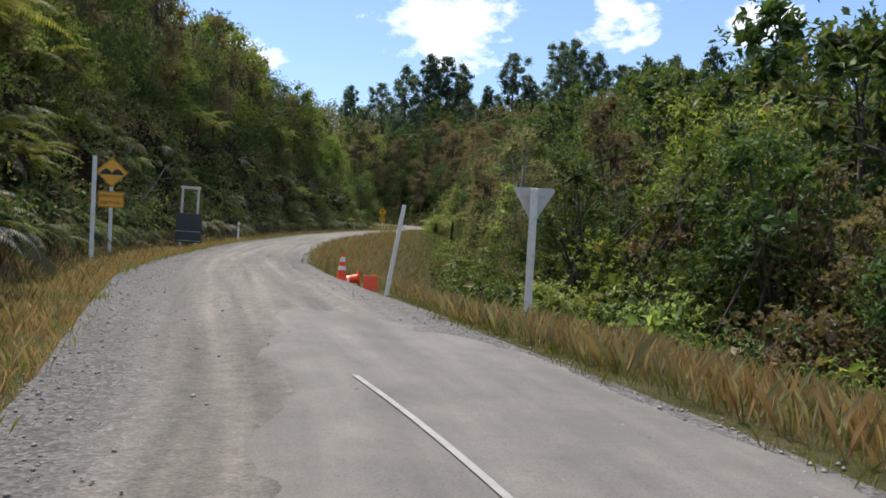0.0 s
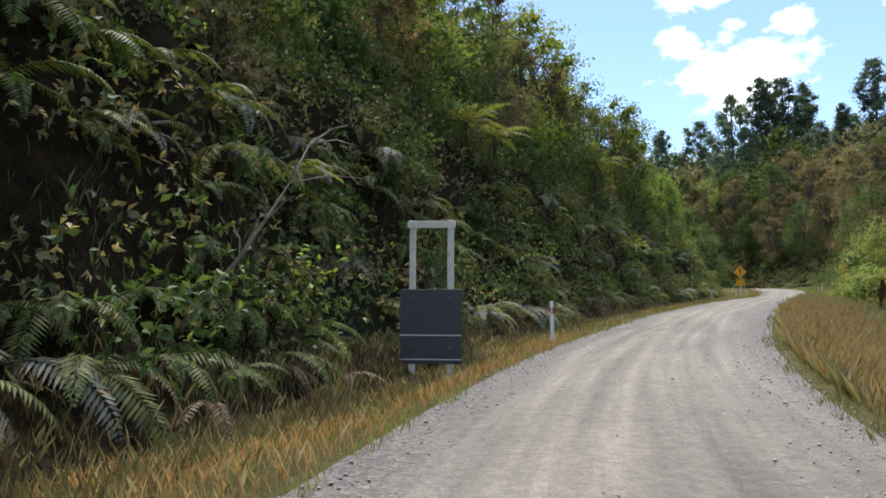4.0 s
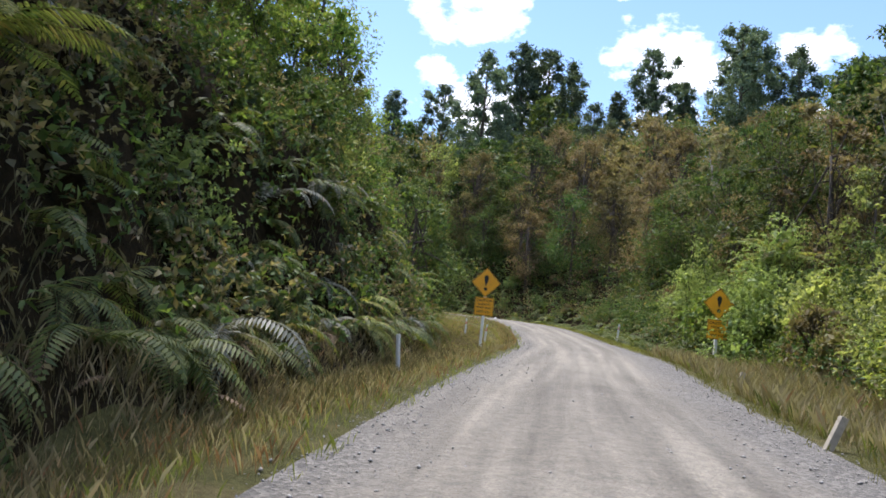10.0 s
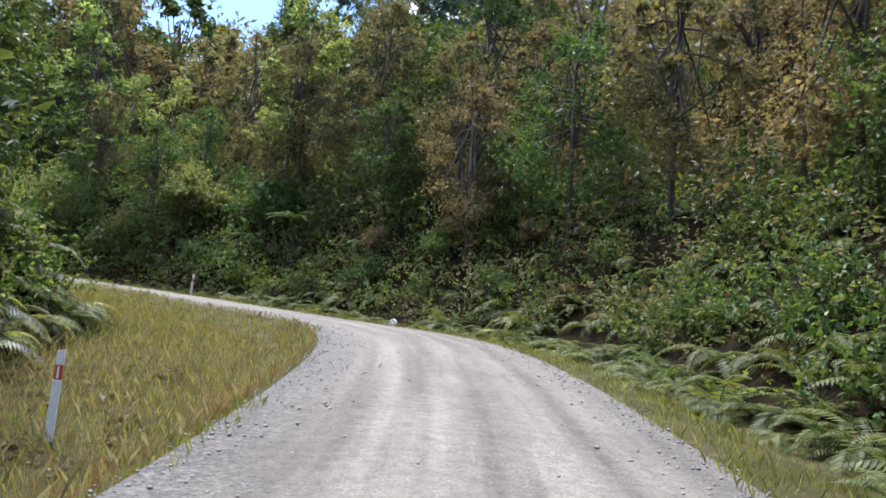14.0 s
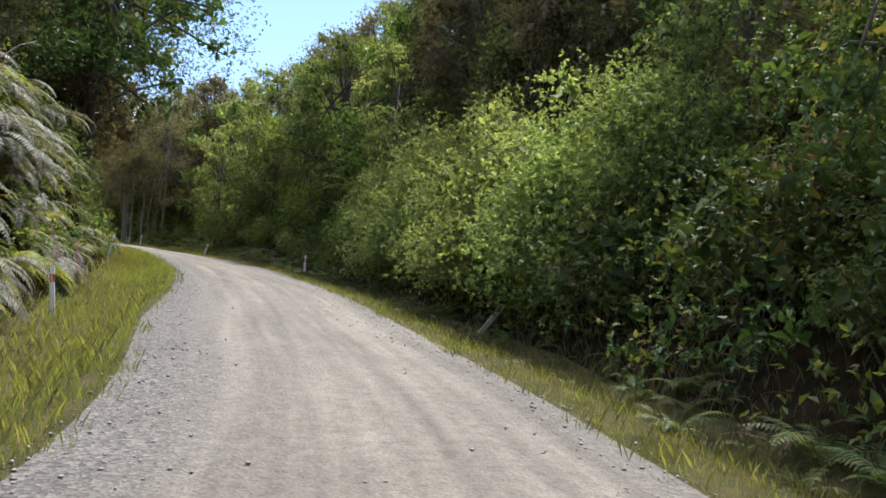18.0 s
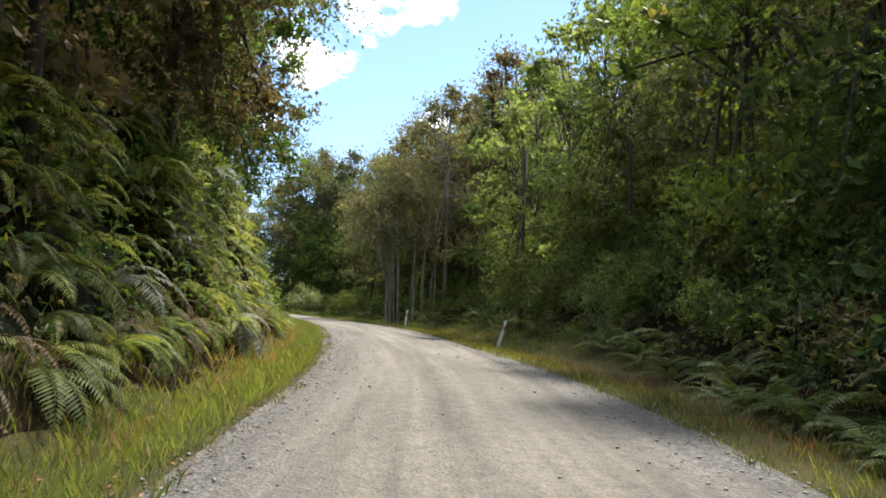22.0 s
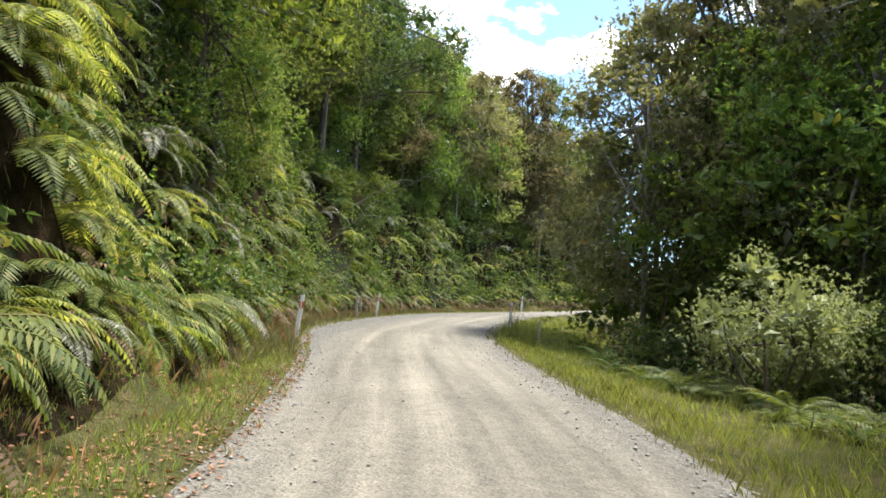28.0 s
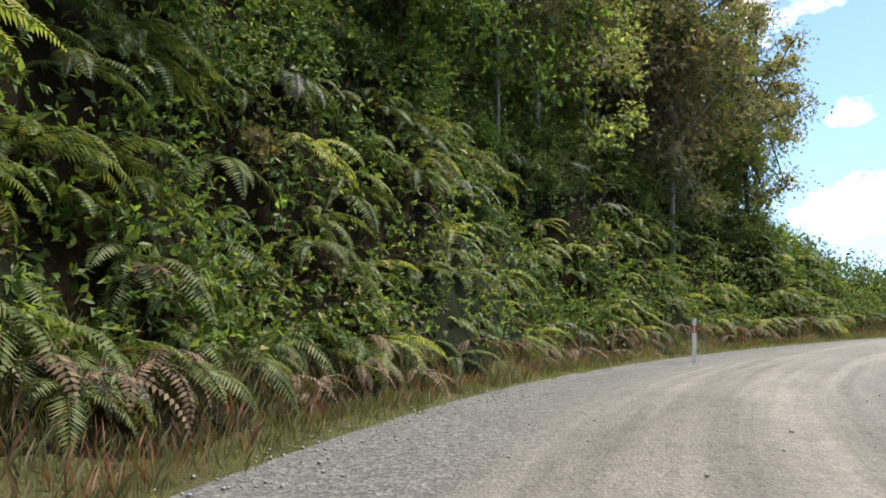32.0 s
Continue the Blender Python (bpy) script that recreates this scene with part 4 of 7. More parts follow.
make_tree_fern("tree_fern_yellow", "sunlit tree fern with bright yellow-green fronds", 2.4, F_BIG_Y, 12, 10, F_DEAD)
make_tree_fern("tree_fern_yellow", "sunlit tree fern with bright yellow-green fronds", 3.4, F_BIG_Y, 12, 11)

for k in range(2):
    make_shrub("shrub_dark", "broadleaf_shrub", "dense dark green glossy-leaved shrub", 2.6, 2.8, 9, 0.72, 800, 0.105, M_LEAF_DARK, seed=20 + k, per=4)
    make_shrub("shrub_mid", "broadleaf_shrub", "mid-green broadleaved shrub with arching twigs", 2.5, 2.7, 10, 0.66, 800, 0.1, M_LEAF_MID, seed=30 + k, per=4, droop=0.3)
    make_shrub("shrub_light", "broadleaf_shrub", "light green leafy shrub catching the sun", 2.9, 3.0, 10, 0.75, 900, 0.11, M_LEAF_LIGHT, seed=40 + k, per=4, droop=0.45)
    make_shrub("shrub_brown", "fine_leaved_shrub", "fine-leaved brownish green shrub", 2.6, 2.4, 11, 0.58, 520, 0.085, M_LEAF_BROWN, seed=50 + k, per=6, droop=0.0, shell=0.3)
    make_tree("tree_mid", "broadleaf_tree", "broadleaved tree with a dense green crown", 8.0, 5.4, 1.6, 24, 1.3, 2900, 0.12, M_LEAF_MID, seed=60 + k, per=5, droop=0.3, core=45)
    make_tree("tree_dark", "broadleaf_tree", "broadleaved tree with a dark glossy crown", 8.5, 5.0, 1.4, 24, 1.3, 2900, 0.12, M_LEAF_DARK, seed=70 + k, per=5, core=45)
    make_tree("tree_brown", "tea_tree", "tall tea tree with fine brownish foliage", 9.5, 4.4, 2.0, 26, 1.15, 2800, 0.1, M_LEAF_BROWN, seed=80 + k, per=5, droop=-0.1, shell=0.4, core=45)
    make_tree("tree_far", "forest_tree", "dark green forest tree on the hillside", 10.5, 6.4, 1.2, 20, 1.7, 750, 0.34, M_LEAF_DARK, seed=90 + k, per=4, shell=0.55, core=40, old=0.7)
    make_tree("tree_far_b", "forest_tree", "brownish green forest tree on the hillside", 10.0, 6.0, 1.2, 20, 1.6, 750, 0.31, M_LEAF_BROWN, seed=95 + k, per=4, shell=0.55, core=40, old=0.7)
    make_tree("tree_tan", "tea_tree", "tea tree with tan and yellow-brown fine foliage", 9.5, 5.0, 3.0, 24, 1.15, 1900, 0.115, M_LEAF_TAN, bark=M_BARK_PALE, trunk_r=0.08, seed=120 + k, per=5, droop=-0.1, shell=0.4, core=35)
    make_tree("tree_light", "slender_tree", "slender young tree with light green leaves", 8.5, 3.6, 1.2, 22, 0.85, 1300, 0.14, M_LEAF_LIGHT, trunk_r=0.06, seed=130 + k, per=5, droop=0.35, shell=0.4, core=25)
    make_podocarp("podocarp", "conifer", "tall dark conifer with a dense rounded crown", 21.0, 11.0, 5200, 100 + k, 0.62)
    make_podocarp("podocarp", "conifer", "tall dark conifer with a pointed ragged crown", 21.0, 9.0, 4600, 104 + k, 0.3)
make_tree("tall_dark", "broadleaf_tree", "tall broadleaved tree with a dense dark crown", 15.0, 9.2, 1.6, 42, 1.95, 6000, 0.14, M_LEAF_DARK, trunk_r=0.2, seed=141, per=5, core=50, old=0.5)
make_tree("tall_mid", "broadleaf_tree", "tall broadleaved tree with a dense green crown", 14.5, 9.2, 1.6, 42, 1.95, 6000, 0.14, M_LEAF_MID, trunk_r=0.2, seed=142, per=5, droop=0.3, core=50, old=0.5)
make_tree("tall_brown", "tea_tree", "tall tea tree with a wide brownish crown", 15.5, 8.0, 2.2, 44, 1.75, 4400, 0.135, M_LEAF_BROWN, trunk_r=0.17, seed=143, per=6, droop=-0.1, shell=0.4, core=50, old=0.45)
make_tree("tall_tan", "tea_tree", "tall tea tree with tan and yellow-brown foliage", 15.0, 8.0, 3.4, 40, 1.75, 4200, 0.135, M_LEAF_TAN, bark=M_BARK_PALE, trunk_r=0.14, seed=144, per=6, droop=-0.1, shell=0.4, core=45, old=0.45)
make_tree("over_dark", "broadleaf_tree", "tall dark tree leaning its crown over the road", 15.0, 11.5, 5.6, 44, 1.9, 8000, 0.105, M_LEAF_DARK, trunk_r=0.22, seed=145, per=5, core=45, old=0.5)
make_tree("over_mid", "broadleaf_tree", "tall green tree leaning its crown over the road", 14.5, 11.5, 5.2, 44, 1.9, 8000, 0.105, M_LEAF_MID, trunk_r=0.22, seed=146, per=5, droop=0.3, core=45, old=0.5)
for k in range(2):
    make_shrub("shrub_high", "broadleaf_shrub", "high light green shrub with layered drooping leaves", 5.4, 4.8, 24, 1.0, 3800, 0.1, M_LEAF_LIGHT, seed=150 + k, per=5, droop=0.45, core=30)
make_shrub("bush_grey", "rounded_bush", "rounded grey-green bush with small leaves", 2.3, 3.0, 12, 0.62, 2600, 0.05, M_LEAF_GREY, seed=110, per=6, group="", droop=0.0, shell=0.5)


def make_pale_stems():
    """A clump of slim pale trunks under one crown."""
    ob = root("pale_stemmed_tree", "clump of slim pale trunks with a high crown", "tree", "")
    g = np.random.default_rng(5)
    cs = []
    for k in range(12):
        x, y = g.uniform(-1.7, 1.7), g.uniform(-1.0, 1.0)
        h = g.uniform(5.6, 7.6)
        lx, ly = x * g.uniform(1.1, 1.7), y * g.uniform(1.1, 1.7)
        v, f = tubes([([(x, y, -0.4), (x * 1.05 + g.uniform(-0.1, 0.1), y, h * 0.4), (lx * 0.9, ly, h * 0.75), (lx, ly, h)], g.uniform(0.03, 0.07), 0.025)], 6)
        part_mesh("trunk", mesh_from("trunk", v, f, M_BARK_PALE, smooth=True), ob)
        for q in range(3):
            r = g.uniform(0.9, 1.4)
            cs.append((lx + g.uniform(-1.3, 1.3), ly + g.uniform(-1.3, 1.3), h + g.uniform(-1.0, 3.8), r, r, r * 0.75))
    part_mesh("crown", foliage("crown", cs, 6500, 0.1, M_LEAF_TAN, per=5, droop=0.0, core=40), ob)
    return ob


# sums of probabilities choose what grows where
def choose(rows, u):
    t = 0.0
    for kind, p in rows:
        t += p
        if u < t:
            return kind
    return rows[-1][0]


CLEAR = (-12.1, 36.6)         # nothing tall grows in front of the sign frame


def put(kind, s, d, h=0.0, size=1.0, turn=None, tilt=(0.0, 0.0)):
    x, y, z = spot(s, d, h)
    if kind.startswith("fern") and (x - CLEAR[0]) ** 2 + (y - CLEAR[1]) ** 2 < 5.0:
        return None
    return plant(kind, float(x), float(y), float(z), turn, size, tilt)


# how sunlit the left bank looks; picks the share of ferns coloured as lit
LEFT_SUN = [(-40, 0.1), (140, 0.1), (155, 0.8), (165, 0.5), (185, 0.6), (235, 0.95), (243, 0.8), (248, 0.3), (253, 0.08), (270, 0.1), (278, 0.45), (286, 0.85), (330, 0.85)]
COVER = {}
LOST = (-6.9, 138.3)          # a bare spot on the verge
BARE = (-6.9, 136.2)          # the wheel cover lies here in the open


def cover(meshes, x, y, z, turn, size, n, fan, g):
    """Notes the fronds of a fern that goes into the joined fern cover."""
    if (x - LOST[0]) ** 2 + (y - LOST[1]) ** 2 < 0.8 or (x - CLEAR[0]) ** 2 + (y - CLEAR[1]) ** 2 < 4.0:
        return
    for k in range(n):
        me = meshes[int(g.integers(len(meshes)))]
        m = pose(x, y, z, g.uniform(-15, 15), g.uniform(-12, 25), turn - fan / 2 + fan * (k + g.random()) / n) @ Matrix.Scale(size * g.uniform(0.7, 1.1), 4)
        if (x - BARE[0]) ** 2 + (y - BARE[1]) ** 2 > 1.2:
            COVER.setdefault(me.materials[0].name, []).append((me.name, m))


def build_cover():
    for mat, rows in COVER.items():
        V, T, n = [], [], 0
        for key, m in rows:
            v, t = FROND_DATA[key]
            a = np.array(m)
            V.append(v @ a[:3, :3].T + a[:3, 3])
            T.append(t + n)
            n += len(v)
        me = fast_mesh("fern_cover", np.concatenate(V), np.concatenate(T), bpy.data.materials[mat])
        tagged(new("fern_cover", me), "thick cover of " + {"frond_green": "green", "frond_sunlit": "yellow-green", "frond_silver": "silvery", "frond_dead": "dead brown"}[mat] + " ferns over the banks", "ferns", "", "stuff")


SETS = {"fern_yellow": C_HANG_Y, "fern_grey": C_HANG_G, "fern_hang": C_HANG, "fern_low": C_LOW}


def plant_left():
    g = np.random.default_rng(11)
    s = -14.0
    while s < 297:
        sunny = float(table(s, LEFT_SUN))
        lush = 1.0 + 0.05 * float(table(s, [(180, 0), (192, 0.8), (225, 1.2), (244, 1.2), (250, 0)])) + 0.3 * float(table(s, [(152, 0), (158, 1), (168, 1), (172, 0)]))
        near = float(table(s, BANK_NEAR)) + 0.35 * math.sin(s * 0.7)
        head = math.degrees(heading(s))
        open_bank = 150 < s < 174 or 184 < s < 248
        for row in range(7 if open_bank else 5):
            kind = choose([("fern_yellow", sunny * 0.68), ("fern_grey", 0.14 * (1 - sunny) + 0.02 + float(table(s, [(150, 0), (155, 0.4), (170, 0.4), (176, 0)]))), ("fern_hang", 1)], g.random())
            if row == 4 and sunny < 0.5:
                continue
            a = near + (0.0, 0.55, 1.1, 1.7, 2.4, 3.0, 3.6)[row] + g.uniform(-0.25, 0.3)
            size = lush * g.uniform(0.75, 1.2)
            turn = head - 90 + g.uniform(-35, 35)
            at = s + g.uniform(-0.5, 0.5)
            if (row == 1 and s < 282 and int(s * 10) % 2 == 0) or (row == 0 and 186 < s < 246):
                put(kind, at, -a, 0.1, size, turn)
            else:
                x, y, z = spot(at, -a, 0.1)
                cover(SETS[kind], x, y, z, turn, size, 5, 200, g)
            if open_bank and row < 5:
                x, y, z = spot(at + 0.55, -(a + g.uniform(-0.3, 0.3)), 0.1)
                cover(SETS[kind], x, y, z, turn + g.uniform(-20, 20), size * 0.9, 5, 190, g)
        s += 1.1
    for step, a0, a1, z0, z1 in ((3.1, 1.2, 2.2, 0.6, 0.95), (3.3, 2.4, 3.8, 0.85, 1.3)):
        s = -16.0
        while s < 296:
            near = float(table(s, BANK_NEAR))
            sunny = float(table(s, LEFT_SUN))
            kind = choose([("shrub_light", 0.08 + 0.14 * sunny), ("shrub_mid", 0.34), ("shrub_brown", 0.2), ("shrub_dark", 1)], g.random())
            if not 166 < s < 181:
                put(kind, s + g.uniform(-0.8, 0.8), -(near + g.uniform(a0, a1)), -0.1, g.uniform(z0, z1))
            s += step
    # dense light shrubs and young trees clothe the bank beyond the last bend
    s = 253.0
    while s < 296:
        near = float(table(s, BANK_NEAR))
        put(choose([("shrub_high", 0.1), ("shrub_mid", 0.45), ("shrub_dark", 0.85), ("shrub_light", 1)], g.random()), s, -(near + g.uniform(1.6, 2.8)), -0.3, g.uniform(0.8, 1.1))
        put(choose([("tree_light", 0.35), ("tree_tan", 0.7), ("tree_brown", 1)], g.random()), s + 1.0, -(near + g.uniform(3.4, 5.4)), -0.3, g.uniform(0.85, 1.25))
        x, y, z = spot(s, -(near + g.uniform(0.4, 2.4)), 0.3)
        cover(C_HANG if g.random() < 0.6 else C_HANG_Y, x, y, z, math.degrees(heading(s)) - 90, 1.1, 7, 220, g)
        s += 1.7
    # a close curtain of ferns covers the sunny banks from the foot up, with brown skirts of dead fronds below
    for s in np.arange(150.0, 250.0, 0.42):
        if 180 < s < 184:
            continue
        near, head = float(table(s, BANK_NEAR)), math.degrees(heading(s))
        for q in range(2):
            x, y, z = spot(s + g.uniform(-0.3, 0.3), -(near + g.uniform(-0.1, 3.8)), 0.15)
            kind = g.random()
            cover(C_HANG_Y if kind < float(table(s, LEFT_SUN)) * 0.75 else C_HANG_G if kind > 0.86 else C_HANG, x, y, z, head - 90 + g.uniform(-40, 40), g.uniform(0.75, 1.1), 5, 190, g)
        x, y, z = spot(s, -(near + g.uniform(-0.5, 1.2)), 0.35)
        cover([C_DEAD], x, y, z, head - 90 + g.uniform(-60, 60), g.uniform(0.6, 1.0), 3, 160, g)
    # bright ferns bulge from the bank before the last bend
    for s in np.arange(231.0, 246.0, 0.24):
        near, head = float(table(s, BANK_NEAR)), math.degrees(heading(s))
        x, y, z = spot(s, -(near + g.uniform(-0.3, 2.6)), 0.3)
        cover(C_HANG_Y if g.random() < 0.35 else C_HANG, x, y, z, head - 90 + g.uniform(-30, 30), g.uniform(1.0, 1.4), 6, 200, g)
    # silvery fronds hang thickly where the bank stands closest to the road
    for s in np.arange(168.0, 180.0, 0.3):
        near, head = float(table(s, BANK_NEAR)), math.degrees(heading(s))
        for q in range(2):
            x, y, z = spot(s, -(near + g.uniform(0.8, 4.6)), 0.25)
            cover(C_HANG_G if g.random() < 0.6 else C_HANG, x, y, z, head - 90 + g.uniform(-35, 35), g.uniform(0.95, 1.35), 6, 200, g)
    # green and dead ferns down to the foot of the last bank
    for s in np.arange(250.0, 297.0, 0.36):
        near, head = float(table(s, BANK_NEAR)), math.degrees(heading(s))
        for q in range(3):
            x, y, z = spot(s + g.uniform(-0.3, 0.3), -(near + g.uniform(-0.2, 4.6)), 0.2)
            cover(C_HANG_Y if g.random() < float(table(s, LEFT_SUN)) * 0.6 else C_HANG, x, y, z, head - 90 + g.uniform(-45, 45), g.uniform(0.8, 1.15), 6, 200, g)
        x, y, z = spot(s, -(near + g.uniform(-1.0, 0.9)), 0.3)
        cover([C_DEAD], x, y, z, head - 90 + g.uniform(-60, 60), g.uniform(0.6, 1.0), 4, 200, g)
    # ferns overhang the hollow of the broad verge
    for s in np.arange(103.0, 128.0, 0.6):
        x, y, z = spot(s, -(float(table(s, BANK_NEAR)) + g.uniform(-0.2, 1.6)), 0.3)
        cover((C_HANG, C_HANG_Y, C_HANG_G)[int(g.integers(3))], x, y, z, math.degrees(heading(s)) - 90 + g.uniform(-40, 40), g.uniform(0.9, 1.25), 6, 220, g)
    # more ferns hang low on the first bank
    for s in np.arange(-12.0, 98.0, 0.7):
        x, y, z = spot(s, -(float(table(s, BANK_NEAR)) + g.uniform(-0.6, 1.9)), 0.15)
        cover((C_HANG, C_HANG_G, C_HANG_Y)[int(g.choice(3, p=(0.62, 0.22, 0.16)))], x, y, z, math.degrees(heading(s)) - 90 + g.uniform(-30, 30), g.uniform(0.8, 1.15), 5, 200, g)
    # dead fronds lie along the foot of the bank
    for s in np.arange(-12.0, 290.0, 0.55):
        x, y, z = spot(s, -(float(table(s, BANK_NEAR)) - g.uniform(-0.5, 0.9)), 0.12)
        cover([C_DEAD], x, y, z, g.uniform(0, 360), g.uniform(0.5, 1.0), 2, 180, g)
    g = np.random.default_rng(15)
    s = -18.0
    while s < 294:
        near = float(table(s, BANK_NEAR))
        kind = choose([("tree_mid", 0.36), ("tree_brown", 0.3), ("tree_dark", 1)], g.random())
        put(kind, s, -(near + g.uniform(3.2, 5.0) + (3.6 if 150 < s < 174 or 184 < s < 246 else 0.0)), -0.3, g.uniform(0.65, 1.0) * (1.2 if 40 < s < 96 else 1.75 if 188 < s < 236 else 1.9 if s > 256 else 1.5 if s > 244 else 1.0))
        if g.random() < 0.14 and not 184 < s < 248:
            put(choose([("tree_fern_yellow", 0.55), ("tree_fern", 1)], g.random()), s + 1.2, -(near + g.uniform(1.6, 3.4)), -0.1, g.uniform(0.8, 1.1))
        s += 2.8
    # on the first bank small trees lean out over the ferns and shade them
    for s in np.arange(-14.0, 34.0, 3.3):
        near = float(table(s, BANK_NEAR))
        put(choose([("tree_brown", 0.45), ("tree_mid", 0.12), ("tree_dark", 1)], g.random()), s + g.uniform(-0.8, 0.8), -(near + g.uniform(1.7, 2.5)), -0.3, g.uniform(0.5, 0.78))
    s = -20.0
    while s < 292:
        near = float(table(s, BANK_NEAR))
        for a in (8.0, 13.0, 20.0):
            if 96 < s < 140 and a > 9:
                continue
            kind = choose([("tree_mid", 0.3), ("tree_brown", 0.35), ("tree_dark", 1)], g.random()) if a < 9 else choose([("tree_far", 0.6), ("tree_far_b", 1)], g.random())
            put(kind, s + g.uniform(-1.5, 1.5), -(near + a + g.uniform(-2, 2)), -0.4, g.uniform(0.85, 1.2))
        s += 5.2


RIGHT_NEAR = [(-40, 6.5), (0, 6.6), (20, 7.0), (35, 8.5), (55, 8.5), (75, 6.8), (98, 6.6), (112, 5.0), (140, 4.5), (152, 4.3), (176, 4.5), (190, 5.6), (215, 6.5), (236, 6.6), (250, 5.5), (262, 8), (330, 9.0)]

# how far behind the shrubs the first trees stand: the road is open to the north where the verge lies in the sun
TREE_BACK = [(-40, 4.0), (140, 4.0), (148, 6.5), (180, 6.5), (190, 4.5), (195, 11.0), (216, 11.0), (222, 11.0), (246, 10.0), (254, 5.0), (330, 5.0)]


def plant_right():
    g = np.random.default_rng(12)
    s, i = 100.0, 0
    while s < 262:
        near = float(table(s, RIGHT_NEAR))
        if (98 < s < 150 and i % 2) or 176 < s < 215:
            x, y, z = spot(s + 0.2, near - g.uniform(0.3, 0.9), 0.0)
            cover(C_LOW, x, y, z, 0, g.uniform(0.6, 0.95), 8, 360, g)
        if 98 < s < 152:
            for q in range(3):
                x, y, z = spot(s + g.uniform(-0.4, 0.4), near + 1.2 + 1.5 * q + g.uniform(-0.5, 0.5), 0.1)
                cover(C_HANG, x, y, z, 0, g.uniform(0.8, 1.15), 7, 360, g)
        sparse = 0.2 if 148 < s < 180 else 1.0
        if g.random() < sparse:
            i += 1
            if i % 2:
                x, y, z = spot(s, near - g.uniform(0.1, 0.9), 0.02)
                if (x - LOST[0]) ** 2 + (y - LOST[1]) ** 2 > 3.0:
                    plant("fern_low", float(x), float(y), float(z), None, g.uniform(0.8, 1.35))
            else:
                x, y, z = spot(s, near - g.uniform(0.0, 0.9), 0.02)
                cover(C_LOW, x, y, z, 0, g.uniform(0.8, 1.3), 8, 360, g)
        if g.random() < sparse:
            x, y, z = spot(s + 0.4, near + g.uniform(0.0, 1.4), 0.05)
            cover(C_LOW if g.random() < 0.5 else C_HANG, x, y, z, 0, g.uniform(0.9, 1.2), 8, 360, g)
        s += 0.8
    # a row of spreading ferns lines the outer edge of the bend
    h = np.random.default_rng(76)
    for s in np.arange(110.0, 147.0, 0.5):
        x, y, z = spot(s, float(table(s, RIGHT_EDGE)) + h.uniform(1.0, 2.6), 0.05)
        cover(C_HANG if h.random() < 0.6 else C_LOW, x, y, z, h.uniform(0, 360), h.uniform(0.7, 1.05), 8, 360, h)
    for s in np.arange(131.0, 146.0, 0.4):
        x, y, z = spot(s, float(table(s, RIGHT_EDGE)) + h.uniform(2.0, 3.6), 0.1)
        cover(C_HANG if h.random() < 0.75 else C_HANG_Y, x, y, z, h.uniform(0, 360), h.uniform(0.85, 1.2), 8, 360, h)
    # low ferns and dead fronds on the shaded slope below the shrubs
    h = np.random.default_rng(77)
    for s in np.arange(145.0, 180.0, 0.42):
        for q in range(2):
            x, y, z = spot(s + h.uniform(-0.3, 0.3), float(table(s, RIGHT_EDGE)) + h.uniform(0.9, 4.2), 0.02)
            cover(C_LOW if h.random() < 0.7 else C_HANG, x, y, z, 0, h.uniform(0.4, 0.75), 6, 360, h)
        x, y, z = spot(s, float(table(s, RIGHT_EDGE)) + h.uniform(0.9, 4.0), 0.06)
        cover([C_DEAD], x, y, z, h.uniform(0, 360), h.uniform(0.4, 0.9), 3, 260, h)
    for step, a0, a1, z0, z1 in ((3.0, 0.5, 1.3, 0.7, 1.1), (3.4, 1.9, 3.4, 0.9, 1.3)):
        s = -16.0
        while s < 298:
            near = float(table(s, RIGHT_NEAR))
            bright = 0.75 if 150 < s < 182 or 192 < s < 224 else (0.35 if s < 110 else 0.12)
            bright = 0.0 if 112 < s < 146 else bright
            kind = choose([("shrub_light", bright * 0.8), ("shrub_mid", 0.08 if 112 < s < 150 else 0.25), ("shrub_brown", 0.2), ("shrub_dark", 1.5)], g.random())
            if 146 < s <= 158 and a0 < 1 and kind in ("shrub_light", "shrub_mid"):
                kind = "shrub_dark"
            if 156 < s < 182 and kind == "shrub_light":
                kind = "shrub_high"
            big = 1.0 if kind == "shrub_high" else 1.3 if 146 < s < 182 else 1.3 if s < 30 or 76 < s < 106 else 0.85
            if 216 < s < 250:
                kind, big = choose([("shrub_light", 0.5), ("shrub_mid", 1)], g.random()), 0.9 if a0 < 1 else 1.1
            if not (a0 < 1 and 240 < s < 250):
                put(kind, s + g.uniform(-0.8, 0.8), near + g.uniform(a0, a1), -0.1, big * g.uniform(z0, z1))
            s += step
    s = -18.0
    while s < 302:
        near = float(table(s, RIGHT_NEAR))
        if s < 252:
            tan, pale = (0.1, 0.0) if 105 < s < 146 else (0.45, 0.3) if 205 < s < 240 else (0.12, 0.3) if 146 < s < 205 else (0.03, 0.12)
            kind = choose([("tree_tan", tan), ("tree_light", pale), ("tree_brown", 0.55 if 100 < s < 146 else 0.2), ("tree_mid", 0.4 if s > 176 else 0.0 if 100 < s < 146 else 0.15), ("tree_dark", 1)], g.random())
            put(kind, s, near + float(table(s, TREE_BACK)) + g.uniform(-0.8, 0.9), -0.3, g.uniform(0.65, 1.0) * (1.65 if 160 < s else 1.0) * (1.2 if 105 < s < 150 else 1.0))
        if g.random() < 0.1 and not 220 < s < 252:
            put(choose([("tree_fern_yellow", 0.4), ("tree_fern", 1)], g.random()), s + 1.1, near + g.uniform(0.8, 2.6), -0.1, g.uniform(0.7, 1.0))
        s += 2.8
    s = -20.0
